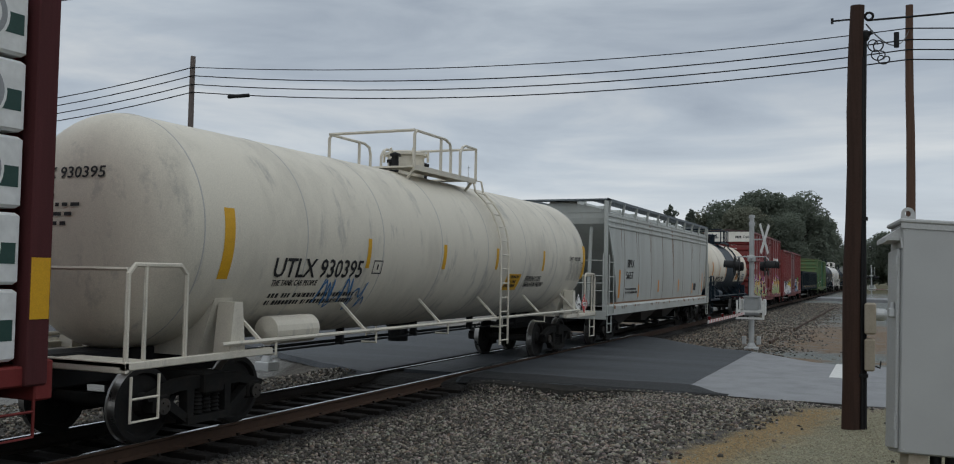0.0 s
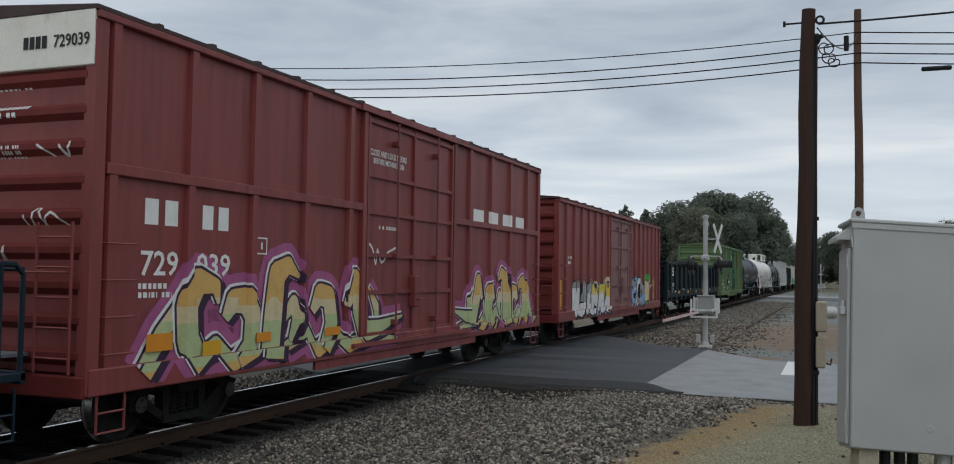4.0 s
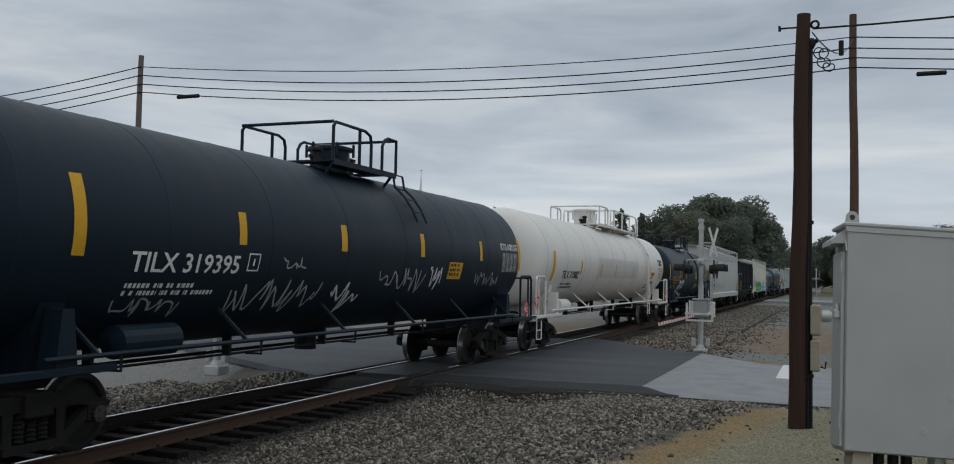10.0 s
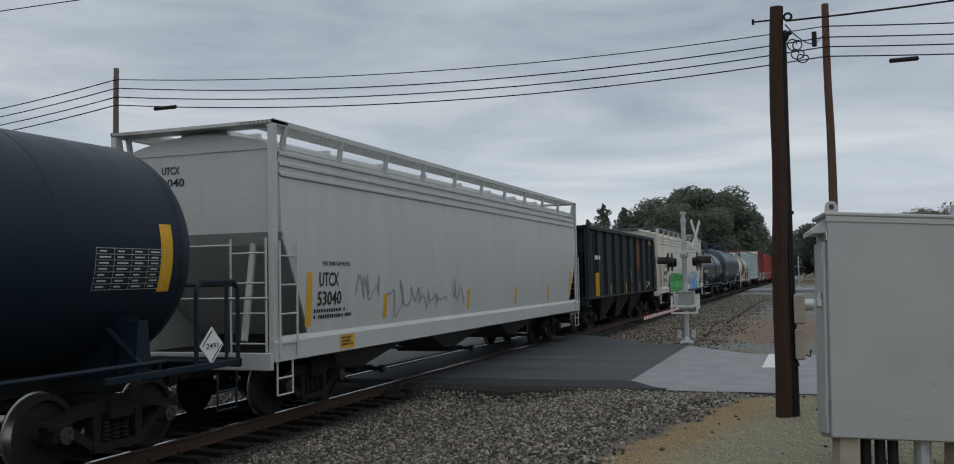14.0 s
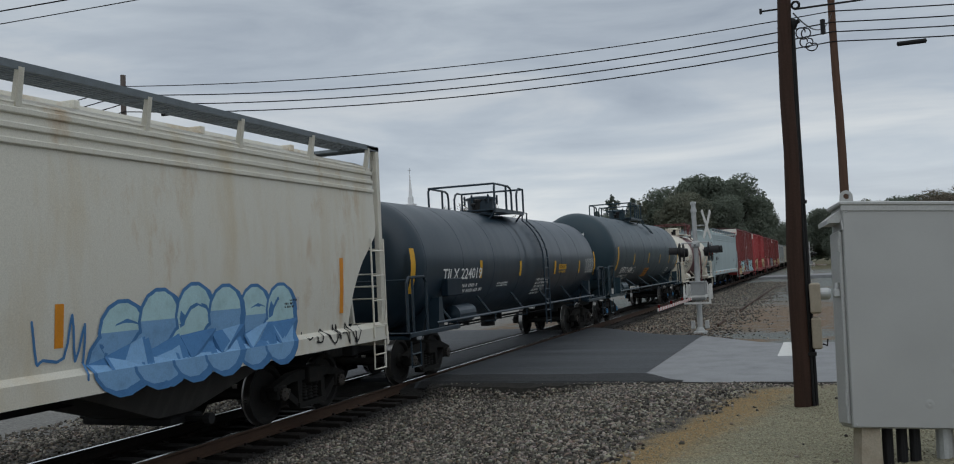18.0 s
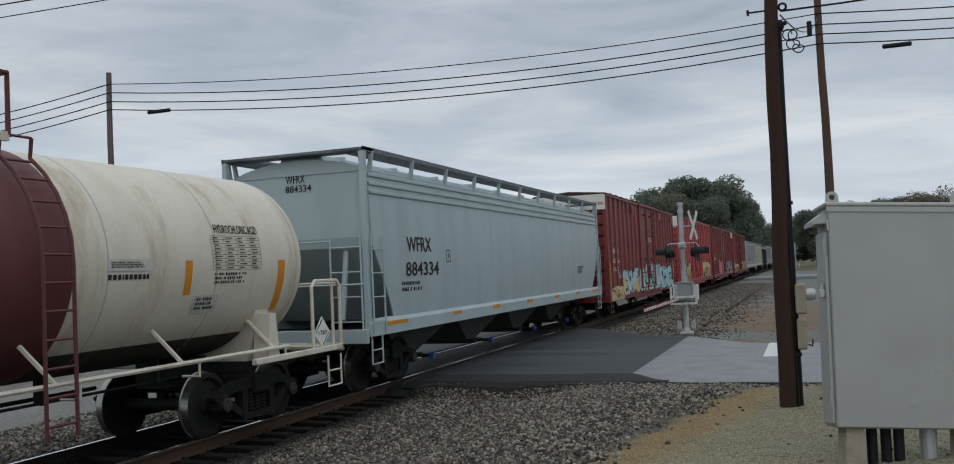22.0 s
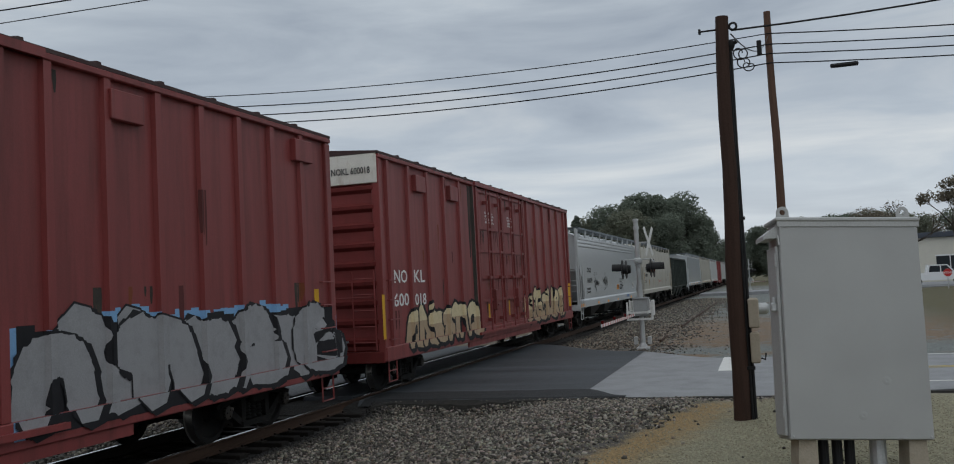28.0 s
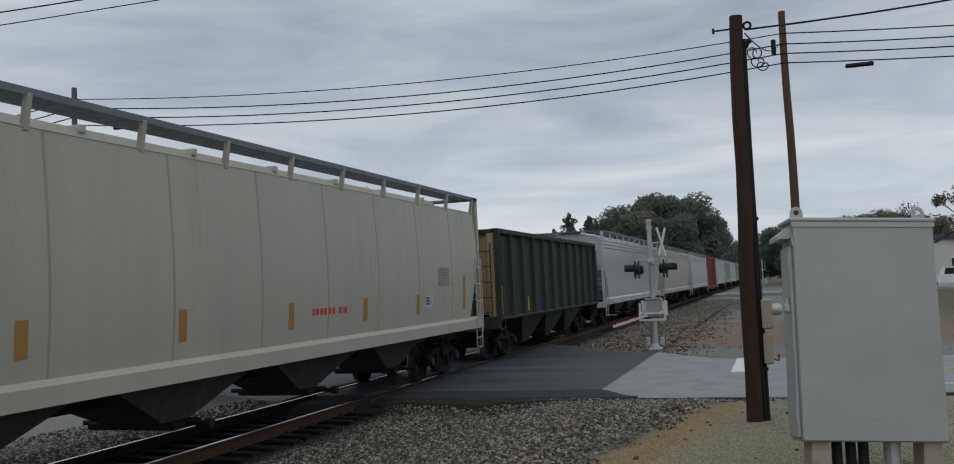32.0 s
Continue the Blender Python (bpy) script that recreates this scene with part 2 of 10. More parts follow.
M_HOPW = mat("hopper_grey_white", (0.44, 0.46, 0.44), (0.31, 0.30, 0.27), 0.6, 0.5, scale=0.9, stretch=(0.9, 1.6, 0.25), bump=0.03, spread=0.2, rust=((0.26, 0.15, 0.085), 1.2, (0.9, 2.2, 0.14), 0.58, 0.76, 0.8))
M_HOPG = mat("hopper_light_grey", (0.49, 0.50, 0.488), (0.37, 0.38, 0.37), 0.6, 0.45, scale=0.8, stretch=(0.9, 1.8, 0.2), bump=0.03, spread=0.25, rust=((0.33, 0.29, 0.23), 1.2, (0.9, 2.2, 0.14), 0.58, 0.78, 0.6))
M_HOPC = mat("hopper_cream", (0.64, 0.62, 0.55), (0.50, 0.38, 0.20), 0.4, 0.5, scale=0.9, stretch=(0.9, 1.8, 0.4), bump=0.03, spread=0.12, rust=((0.42, 0.25, 0.09), 0.8, (0.9, 1.4, 0.5), 0.55, 0.72, 0.7))
M_HOPB = mat("hopper_pale_blue", (0.40, 0.48, 0.495), (0.29, 0.335, 0.345), 0.5, 0.45, scale=0.8, stretch=(0.9, 1.6, 0.25), bump=0.02)
M_HOPS = mat("hopper_silver_white", (0.46, 0.48, 0.49), (0.36, 0.38, 0.39), 0.5, 0.2, scale=0.8, stretch=(0.9, 1.6, 0.25), bump=0.02)
M_HOPN = mat("hopper_bone", (0.42, 0.40, 0.345), (0.30, 0.285, 0.25), 0.5, 0.45, scale=0.8, stretch=(0.9, 1.6, 0.2), bump=0.02, spread=0.22, rust=((0.25, 0.20, 0.14), 1.2, (0.9, 2.2, 0.14), 0.56, 0.78, 0.6))
M_TRUCK = mat("truck_iron", (0.017, 0.017, 0.0165), (0.038, 0.032, 0.027), 0.6, 0.85, scale=6, bump=0.15, spec=0.12)
M_WHEEL = mat("wheel_steel", (0.018, 0.0175, 0.017), (0.038, 0.032, 0.028), 0.6, 0.75, scale=5, bump=0.08, spec=0.2)
M_TREAD = mat("wheel_tread_bright", (0.35, 0.34, 0.33), (0.2, 0.19, 0.18), 0.4, 0.3, 0.9, scale=5, bump=0.02)
# outlet bays darker than the body: shade under the car, painted in
M_BAY = mat("bay_road_grime", (0.085, 0.082, 0.078), (0.16, 0.155, 0.145), 0.6, 0.8, scale=1.6, stretch=STREAK, bump=0.08)
M_UNDER = mat("underframe_dark", (0.015, 0.0155, 0.0165), (0.036, 0.032, 0.029), 0.6, 0.75, scale=4, bump=0.1)
M_GRATE = mat("walkway_galvanised", (0.15, 0.175, 0.195), (0.09, 0.095, 0.10), 0.5, 0.6, 0.2, scale=4, bump=0.1)
M_YELLOW = mat("reflector_yellow", (0.64, 0.35, 0.02), (0.45, 0.25, 0.03), 0.5, 0.5, scale=3, bump=0.0)
M_ORANGE = mat("reflector_orange", (0.66, 0.25, 0.02), (0.5, 0.2, 0.03), 0.5, 0.5, scale=3, bump=0.0)
M_TXTW = mat("lettering_white", (0.75, 0.75, 0.73), (0.5, 0.5, 0.48), 0.4, 0.6, scale=4, bump=0.0)
M_TXTK = mat("lettering_black", (0.02, 0.02, 0.022), (0.06, 0.06, 0.06), 0.4, 0.6, scale=4, bump=0.0)
M_TXTY = mat("lettering_yellow", (0.72, 0.36, 0.02), (0.5, 0.26, 0.03), 0.4, 0.6, scale=4, bump=0.0)
M_TXTR = mat("placard_red", (0.55, 0.04, 0.04), (0.4, 0.04, 0.04), 0.4, 0.5, scale=4, bump=0.0)
M_TXTB = mat("lettering_blue", (0.03, 0.09, 0.25), None, 0.3, 0.5, scale=4, bump=0.0)
M_TEAL = mat("patch_teal", (0.10, 0.36, 0.30), (0.07, 0.22, 0.18), 0.5, 0.6, scale=4, bump=0.0)
M_PALE = mat("patch_faded_white", (0.55, 0.54, 0.51), (0.34, 0.30, 0.28), 0.6, 0.6, scale=2, bump=0.02)
M_RUSTP = mat("rust_patch", (0.20, 0.065, 0.03), (0.10, 0.035, 0.02), 0.6, 0.8, scale=4, bump=0.08)
M_GREYP = mat("patch_grey", (0.30, 0.31, 0.32), (0.2, 0.2, 0.2), 0.5, 0.5, scale=2, bump=0.02)


def spray(name, c):
    return mat("spray_" + name, c, tuple(v * 0.6 for v in c), 0.5, 0.6, scale=5, bump=0.0)


G_GREEN, G_LIME, G_ORANGE, G_PINK, G_BLACK = spray("green", (0.05, 0.36, 0.06)), spray("lime", (0.43, 0.50, 0.26)), spray("orange", (0.62, 0.39, 0.13)), spray("magenta", (0.36, 0.10, 0.23)), spray("black", (0.015, 0.015, 0.018))
G_ICE, G_BLUE, G_SILVER, G_CREAM, G_SALMON, G_NAVY, G_WHITE, G_SKY = spray("ice_blue", (0.42, 0.62, 0.66)), spray("blue", (0.07, 0.20, 0.42)), spray("silver", (0.30, 0.30, 0.31)), spray("cream", (0.62, 0.52, 0.32)), spray("salmon", (0.60, 0.24, 0.24)), spray("navy", (0.03, 0.05, 0.12)), spray("white", (0.7, 0.7, 0.7)), spray("light_blue", (0.20, 0.38, 0.62))



def haze(m, alpha):
    """The same spray, thinner."""
    k = m.copy()
    k.node_tree.nodes["Principled BSDF"].inputs["Alpha"].default_value = alpha
    return k


HAZE = {G_PINK.name: [haze(G_PINK, a) for a in (0.8, 0.55, 0.3, 0.12)]}
G_ICE2 = spray("pale_blue", (0.30, 0.50, 0.56))
G_YELLOW, G_PLUM, G_PALE, G_TAN, G_BROWN = spray("yellow", (0.70, 0.55, 0.10)), spray("plum", (0.045, 0.02, 0.05)), spray("pale_grey", (0.38, 0.39, 0.40)), spray("tan", (0.42, 0.31, 0.20)), spray("brown", (0.10, 0.045, 0.03))
M_MAUVE = mat("door_mauve_grey", (0.24, 0.13, 0.13), (0.15, 0.07, 0.07), 0.6, 0.6, scale=1.4, stretch=STREAK, bump=0.05)
M_RUSTT = mat("rust_run", (0.24, 0.13, 0.07), (0.32, 0.25, 0.18), 0.7, 0.7, scale=3, stretch=STREAK, bump=0.02)
M_RUSTG = mat("rust_bloom", (0.27, 0.135, 0.045), (0.20, 0.15, 0.06), 0.9, 0.75, scale=2.5, stretch=(0.9, 1.5, 0.6), bump=0.03, spread=0.15)
M_ENDW = mat("end_panel_white", (0.74, 0.72, 0.66), (0.5, 0.46, 0.4), 0.5, 0.5, scale=1.5, bump=0.02, rust=((0.32, 0.22, 0.15), 1.4, (1, 1, 0.4), 0.56, 0.74, 0.8))
M_GRIME = mat("grime_streak", (0.10, 0.032, 0.03), (0.15, 0.042, 0.04), 0.6, 0.8, scale=3, stretch=STREAK, bump=0.02)
M_GREENROOF = mat("roof_green_rusty", (0.09, 0.13, 0.06), (0.20, 0.10, 0.05), 0.8, 0.7, scale=1.2, bump=0.08)
M_BLOOM = haze(M_RUSTG, 0.17)
M_SMEAR = haze(M_GREASE, 0.5)
M_LTGREY = mat("patch_light_grey", (0.57, 0.565, 0.55), (0.50, 0.495, 0.48), 0.5, 0.4, scale=1.2, stretch=STREAK, bump=0.01)


# ---- mesh helpers ----
class MB:
    """Collects vertices and faces of one part."""

    def __init__(self):
        self.v, self.f = [], []

    def add(self, verts, faces):
        o = len(self.v)
        self.v += [tuple(p) for p in verts]
        self.f += [tuple(i + o for i in q) for q in faces]
        return self

    def box(self, x0, x1, y0, y1, z0, z1, c=0.0):
        if c <= 0:
            return self.add([(x, y, z) for z in (z0, z1) for y in (y0, y1) for x in (x0, x1)],
                            [(0, 2, 3, 1), (4, 5, 7, 6), (0, 1, 5, 4), (2, 6, 7, 3), (0, 4, 6, 2), (1, 3, 7, 5)])
        c = min(c, (x1 - x0) * 0.45, (y1 - y0) * 0.45, (z1 - z0) * 0.45)
        outs = []
        for z, k in ((z0, c), (z0 + c, 0), (z1 - c, 0), (z1, c)):
            a, b, d, e = x0 + k, x1 - k, y0 + k, y1 - k
            s = c * 0.6
            outs += [(a + s, d, z), (b - s, d, z), (b, d + s, z), (b, e - s, z), (b - s, e, z), (a + s, e, z), (a, e - s, z), (a, d + s, z)]
        fs = [tuple(range(7, -1, -1)), tuple(range(24, 32))]
        for r in range(3):
            for i in range(8):
                fs.append((r * 8 + i, r * 8 + (i + 1) % 8, r * 8 + 8 + (i + 1) % 8, r * 8 + 8 + i))
        return self.add(outs, fs)

    def pipe(self, pts, r, n=6, cap=True, r2=None):
        pts = [Vector(p) for p in pts]
        rings, up = [], None
        for i, p in enumerate(pts):
            d = ((pts[min(i + 1, len(pts) - 1)] - p).normalized() + (p - pts[max(i - 1, 0)]).normalized())
            d = d.normalized() if d.length > 1e-6 else Vector((0, 0, 1))
            a = up if up is not None else (Vector((0, 0, 1)) if abs(d.z) < 0.9 else Vector((1, 0, 0)))
            s = d.cross(a)
            s = s.normalized() if s.length > 1e-6 else d.orthogonal().normalized()
            up = s.cross(d).normalized()
            k = r if r2 is None else r + (r2 - r) * i / (len(pts) - 1)
            rings.append([p + s * (k * math.cos(2 * math.pi * j / n)) + up * (k * math.sin(2 * math.pi * j / n)) for j in range(n)])
        vs = [q for g in rings for q in g]
        fs = [(i * n + j, i * n + (j + 1) % n, (i + 1) * n + (j + 1) % n, (i + 1) * n + j) for i in range(len(pts) - 1) for j in range(n)]
        if cap:
            fs += [tuple(range(n - 1, -1, -1)), tuple(range((len(pts) - 1) * n, len(pts) * n))]
        return self.add(vs, fs)

    def lathe(self, profile, axis="y", n=48, c=(0, 0, 0), a0=0.0, a1=2 * math.pi):
        """profile: (along, radius). Turned about the axis through c."""
        full = abs(a1 - a0 - 2 * math.pi) < 1e-6
        m = n if full else n + 1
        vs = []
        for h, r in profile:
            for j in range(m):
                t = a0 + (a1 - a0) * j / n
                u, w = r * math.cos(t), r * math.sin(t)
                vs.append({"y": (c[0] + u, c[1] + h, c[2] + w), "z": (c[0] + u, c[1] + w, c[2] + h), "x": (c[0] + h, c[1] + u, c[2] + w)}[axis])
        fs = []
        for i in range(len(profile) - 1):
            for j in range(n):
                k = (j + 1) % m
                q = (i * m + j, (i + 1) * m + j, (i + 1) * m + k, i * m + k)
                fs.append(q if axis == "y" else q[::-1])
        return self.add(vs, fs)

    def prism(self, poly, a, b, axis="x"):
        """A polygon extruded from a to b along the axis; the polygon is given in the other two coordinates."""
        P = {"x": lambda h, p: (h, p[0], p[1]), "y": lambda h, p: (p[0], h, p[1]), "z": lambda h, p: (p[0], p[1], h)}[axis]
        n = len(poly)
        vs = [P(a, p) for p in poly] + [P(b, p) for p in poly]
        fs = [tuple(range(n - 1, -1, -1)), tuple(range(n, 2 * n))] + [(i, (i + 1) % n, n + (i + 1) % n, n + i) for i in range(n)]
        return self.add(vs, fs)

    def mesh(self, name, smooth=False):
        me = bpy.data.meshes.new(name)
        me.from_pydata(self.v, [], self.f)
        if smooth:
            me.polygons.foreach_set("use_smooth", [True] * len(me.polygons))
            me.set_sharp_from_angle(angle=radians(35))
        me.update()
        b = bmesh.new()
        b.from_mesh(me)
        bmesh.ops.recalc_face_normals(b, faces=b.faces)
        b.to_mesh(me)
        b.free()
        return me


def part(name, mb, material, parent, label="", at=None, smooth=False):
    """Links a mesh as one part under a thing or under a part."""
    me = mb.mesh(name, smooth) if isinstance(mb, MB) else mb
    if not me.materials:
        me.materials.append(material)
    ob = new(name, me)
    ob.parent = parent
    if at is not None:
        ob.matrix_local = at if isinstance(at, Matrix) else Matrix.Translation(at)
    if label:
        ob["label"] = label
    return ob


def thing(name, label, category, group="", at=None):
    ob = new(name)
    ob.empty_display_size = 0.3
    if at is not None:
        ob.matrix_world = at if isinstance(at, Matrix) else Matrix.Translation(at)
    return tagged(ob, label, category, group)


SHARED = {}
HEAD = 0.64      # how full the dished tank heads are


def shared(key, make, smooth=False, material=None):
    """One mesh, made once, for pieces that look alike."""
    if key not in SHARED:
        me = make().mesh(str(key[0]), smooth)
        if material is not None:
            me.materials.append(material)
        SHARED[key] = me
    return SHARED[key]


SIDE = Matrix(((0, 0, 1, 0), (1, 0, 0, 0), (0, 1, 0, 0), (0, 0, 0, 1)))
FRONT = Matrix(((1, 0, 0, 0), (0, 0, -1, 0), (0, 1, 0, 0), (0, 0, 0, 1)))


def words(text, size, material, parent, where, face="side", bend=None, wide=1.0, name="lettering", depth=0.002, align="LEFT", span=None, head=None):
    """Lettering in the built-in font. bend: (radius, height of the axis) of the tank that it is painted on."""
    cu = bpy.data.curves.new(name, "FONT")
    cu.body, cu.size, cu.extrude, cu.align_x, cu.resolution_u, cu.offset = text, size, depth, align, 2, size * 0.012
    tmp = bpy.data.objects.new("tmp", cu)
    me = bpy.data.meshes.new_from_object(tmp)
    bpy.data.objects.remove(tmp)
    bpy.data.curves.remove(cu)
    co = np.empty(len(me.vertices) * 3)
    me.vertices.foreach_get("co", co)
    co = co.reshape(-1, 3)
    co[:, 0] *= wide
    if span:
        lo, hi, cap = co[:, 0].min(), co[:, 0].max(), co[:, 1].max()
        co[:, 0] = (co[:, 0] - lo) * span[0] / (hi - lo)
        co[:, 1] *= span[1] / cap
    B = np.array(SIDE.to_3x3() if face == "side" else FRONT.to_3x3())
    co = co @ B.T + np.array(where)
    if bend:
        R, zc = bend
        dz = np.clip(co[:, 2] - zc, -R * 0.98, R * 0.98)
        co[:, 0] = np.sqrt(R * R - dz * dz) + 0.012 + (co[:, 0] - where[0])
    if head:
        R, zc, sh, dish = head
        r = np.clip(np.hypot(co[:, 0], co[:, 2] - zc) / R, 0, 0.995)
        a = np.arcsin(r ** (1 / HEAD))
        co[:, 1] = -sh + dish * (1 - np.cos(a)) - 0.012 + (co[:, 1] - where[1])
    me.vertices.foreach_set("co", co.ravel())
    me.update()
    return part(name, me, material, parent)


def bars(rows, parent, material, where, w, h, gap, face="side", bend=None, name="small_print", seed=0):
    """Print too small to read: broken bars of its size. where: (x, y, z) of the upper left corner."""
    rnd = random.Random(seed)
    mb = MB()
    x, y, z = where
    for r in range(rows):
        u = 0.0
        reach = w * rnd.uniform(0.75, 1.0)
        while u < reach:
            k = min(rnd.uniform(1.2, 4.5) * h, reach - u)
            z1 = z - r * (h + gap)
            z0 = z1 - h * 0.8
            if face == "side":
                X = [x, x]
                if bend:
                    X = [math.sqrt(max(0.01, bend[0] ** 2 - (q - bend[1]) ** 2)) + 0.006 for q in (z0, z1)]
                mb.add([(X[0], y + u, z0), (X[0], y + u + k, z0), (X[1], y + u + k, z1), (X[1], y + u, z1)], [(0, 1, 2, 3)])
            else:
                mb.add([(x + u, y, z0), (x + u + k, y, z0), (x + u + k, y, z1), (x + u, y, z1)], [(0, 1, 2, 3)])
            u += k + h * 0.6
    return part(name, mb, material, parent)


def decal(name, material, parent, x, y0, y1, z0, z1, bend=None, n=6, label="", proud=0.005, thick=0.003):
    """A painted or stuck-on patch on the side, bent round a tank where there is one."""
    mb = MB()
    for i in range(n if bend else 1):
        k = n if bend else 1
        a, b = z0 + (z1 - z0) * i / k, z0 + (z1 - z0) * (i + 1) / k
        xa, xb = (math.sqrt(max(0.01, bend[0] ** 2 - (q - bend[1]) ** 2)) + proud for q in (a, b)) if bend else (x + proud, x + proud)
        mb.add([(xa, y0, a), (xa, y1, a), (xb, y1, b), (xb, y0, b), (xa - thick, y0, a), (xa - thick, y1, a), (xb - thick, y1, b), (xb - thick, y0, b)],
               [(0, 1, 2, 3), (0, 4, 5, 1), (2, 6, 7, 3), (0, 3, 7, 4), (1, 5, 6, 2)])
    return part(name, mb, material, parent, label)


# ---- railway cars ----
TRACK_X = -9.02
WHEEL_R = 0.457
SIDES = {}      # painted sides of the box cars
TRAIN = []      # (car, place along the train of its middle)
WHEELSETS = []  # (wheelset, car's place along the train)


def wheelset_mesh(cap):
    mb = MB()
    for sgn in (-1, 1):
        p = [(0.09, 0.0), (0.09, 0.13), (0.015, 0.15), (0.0, 0.36), (0.055, 0.385), (0.055, 0.44), (0.045, WHEEL_R), (-0.075, WHEEL_R + 0.004), (-0.085, WHEEL_R + 0.026), (-0.105, WHEEL_R + 0.022), (-0.11, 0.38), (-0.04, 0.36), (-0.04, 0.15), (-0.10, 0.12), (-0.10, 0.0)]
        mb.lathe([(sgn * h + sgn * 0.755, r) for h, r in p], "x", 28)
        mb.lathe([(sgn * 0.84, 0.085), (sgn * 1.10, 0.085), (sgn * 1.105, 0.10), (sgn * 1.14, 0.10), (sgn * 1.145, 0.07), (sgn * 1.145, 0.0)], "x", 12)
        for k in range(3):
            a = k * 2 * math.pi / 3
            mb.lathe([(sgn * 1.144, 0.018), (sgn * 1.165, 0.018), (sgn * 1.165, 0.0)], "x", 6, (0, 0.055 * math.cos(a), 0.055 * math.sin(a)))
    mb.lathe([(-0.66, 0.085), (0.66, 0.085)], "x", 12)
    me = mb.mesh("wheelset", True)
    me.materials.append(M_WHEEL)
    me.materials.append(M_TREAD)
    me.materials.append(cap)
    for pl in me.polygons:
        c = pl.center
        r = math.hypot(c.y, c.z)
        if r > WHEEL_R - 0.004 and abs(abs(c.x) - 0.74) < 0.07:
            pl.material_index = 1
        elif abs(c.x) > 1.12:
            pl.material_index = 2
    return me


CAP_IRON = mat("bearing_cap_iron", (0.05, 0.045, 0.04), (0.09, 0.06, 0.04), 0.5, 0.6, scale=8, bump=0.05)
CAP_BLUE = mat("bearing_cap_blue", (0.06, 0.22, 0.42), (0.03, 0.08, 0.14), 0.5, 0.5, scale=8, bump=0.05)
WHEELSET = {False: wheelset_mesh(CAP_IRON), True: wheelset_mesh(CAP_BLUE)}


def side_frame_mesh():
    mb = MB()
    for s in (-1, 1):
        mb.prism([(s * -0.02, 0.60), (s * 0.55, 0.60), (s * 1.06, 0.52), (s * 1.10, 0.58), (s * 0.58, 0.74), (s * -0.02, 0.77)][::s], -0.07, 0.07)
        mb.prism([(s * 0.30, 0.24), (s * 0.42, 0.20), (s * 0.80, 0.44), (s * 0.74, 0.54)][::s], -0.06, 0.06)
        mb.prism([(s * 0.30, 0.22), (s * 0.40, 0.22), (s * 0.42, 0.66), (s * 0.28, 0.66)][::s], -0.07, 0.07)
        mb.box(-0.09, 0.09, s * 0.875 - 0.13, s * 0.875 + 0.13, 0.36, 0.60, 0.03)
        mb.lathe([(-0.12, 0.10), (0.13, 0.10), (0.14, 0.06), (0.14, 0.0)], "x", 12, (0, s * 0.875, WHEEL_R))
    mb.prism([(-0.42, 0.17), (0.42, 0.17), (0.42, 0.26), (-0.42, 0.26)], -0.10, 0.10)
    return mb


def spring_mesh():
    mb = MB()
    for y in (0.0,):
        prof = []
        for k in range(6):
            prof += [(0.27 + k * 0.05, 0.055), (0.285 + k * 0.05, 0.075), (0.305 + k * 0.05, 0.055)]
        mb.lathe([(h, r) for h, r in prof], "z", 10, (0, y, 0))
    return mb


def add_truck(car, y, blue=False):
    t = part("truck", shared(("bolster",), lambda: MB().box(-1.15, 1.15, -0.19, 0.19, 0.52, 0.80, 0.03).box(-0.2, 0.2, -0.25, 0.25, 0.8, 0.9).box(-0.75, 0.75, -0.62, -0.54, 0.35, 0.5).box(-0.75, 0.75, 0.54, 0.62, 0.35, 0.5), material=M_TRUCK), M_TRUCK, car, "black cast-iron truck", (0, y, 0))
    for s in (-1, 1):
        part("side_frame", shared(("side_frame",), side_frame_mesh, True, M_TRUCK), M_TRUCK, t, at=(s * 1.0, 0, 0))
        if s > 0:
            for dy in (-0.16, 0.0, 0.16):
                part("spring", shared(("spring",), spring_mesh, True, M_TRUCK), M_TRUCK, t, at=(s * 1.0, dy, 0))
    for s in (-1, 1):
        w = part("wheelset", WHEELSET[blue], M_WHEEL, t, at=(0, s * 0.875, WHEEL_R))
        WHEELSETS.append((w, car, s * 0.875))
    return t


def add_couplers(car, L):
    for s in (-1, 1):
        mb = MB()
        mb.box(-0.09, 0.09, min(0, s * 0.75), max(0, s * 0.75), 0.72, 0.92, 0.02)
        mb.box(-0.17, 0.15, min(s * 0.55, s * 0.85), max(s * 0.55, s * 0.85), 0.66, 0.98, 0.05)
        part("coupler", mb, M_TRUCK, car, "rusty knuckle coupler", (0, s * (L / 2 - 0.15), 0))
        hose = MB().pipe([(-0.25, s * (L / 2), 0.75), (-0.28, s * (L / 2 + 0.2), 0.55), (-0.22, s * (L / 2 + 0.42), 0.42), (-0.12, s * (L / 2 + 0.55), 0.5)], 0.022)
        part("brake_hose", hose, M_UNDER, car)


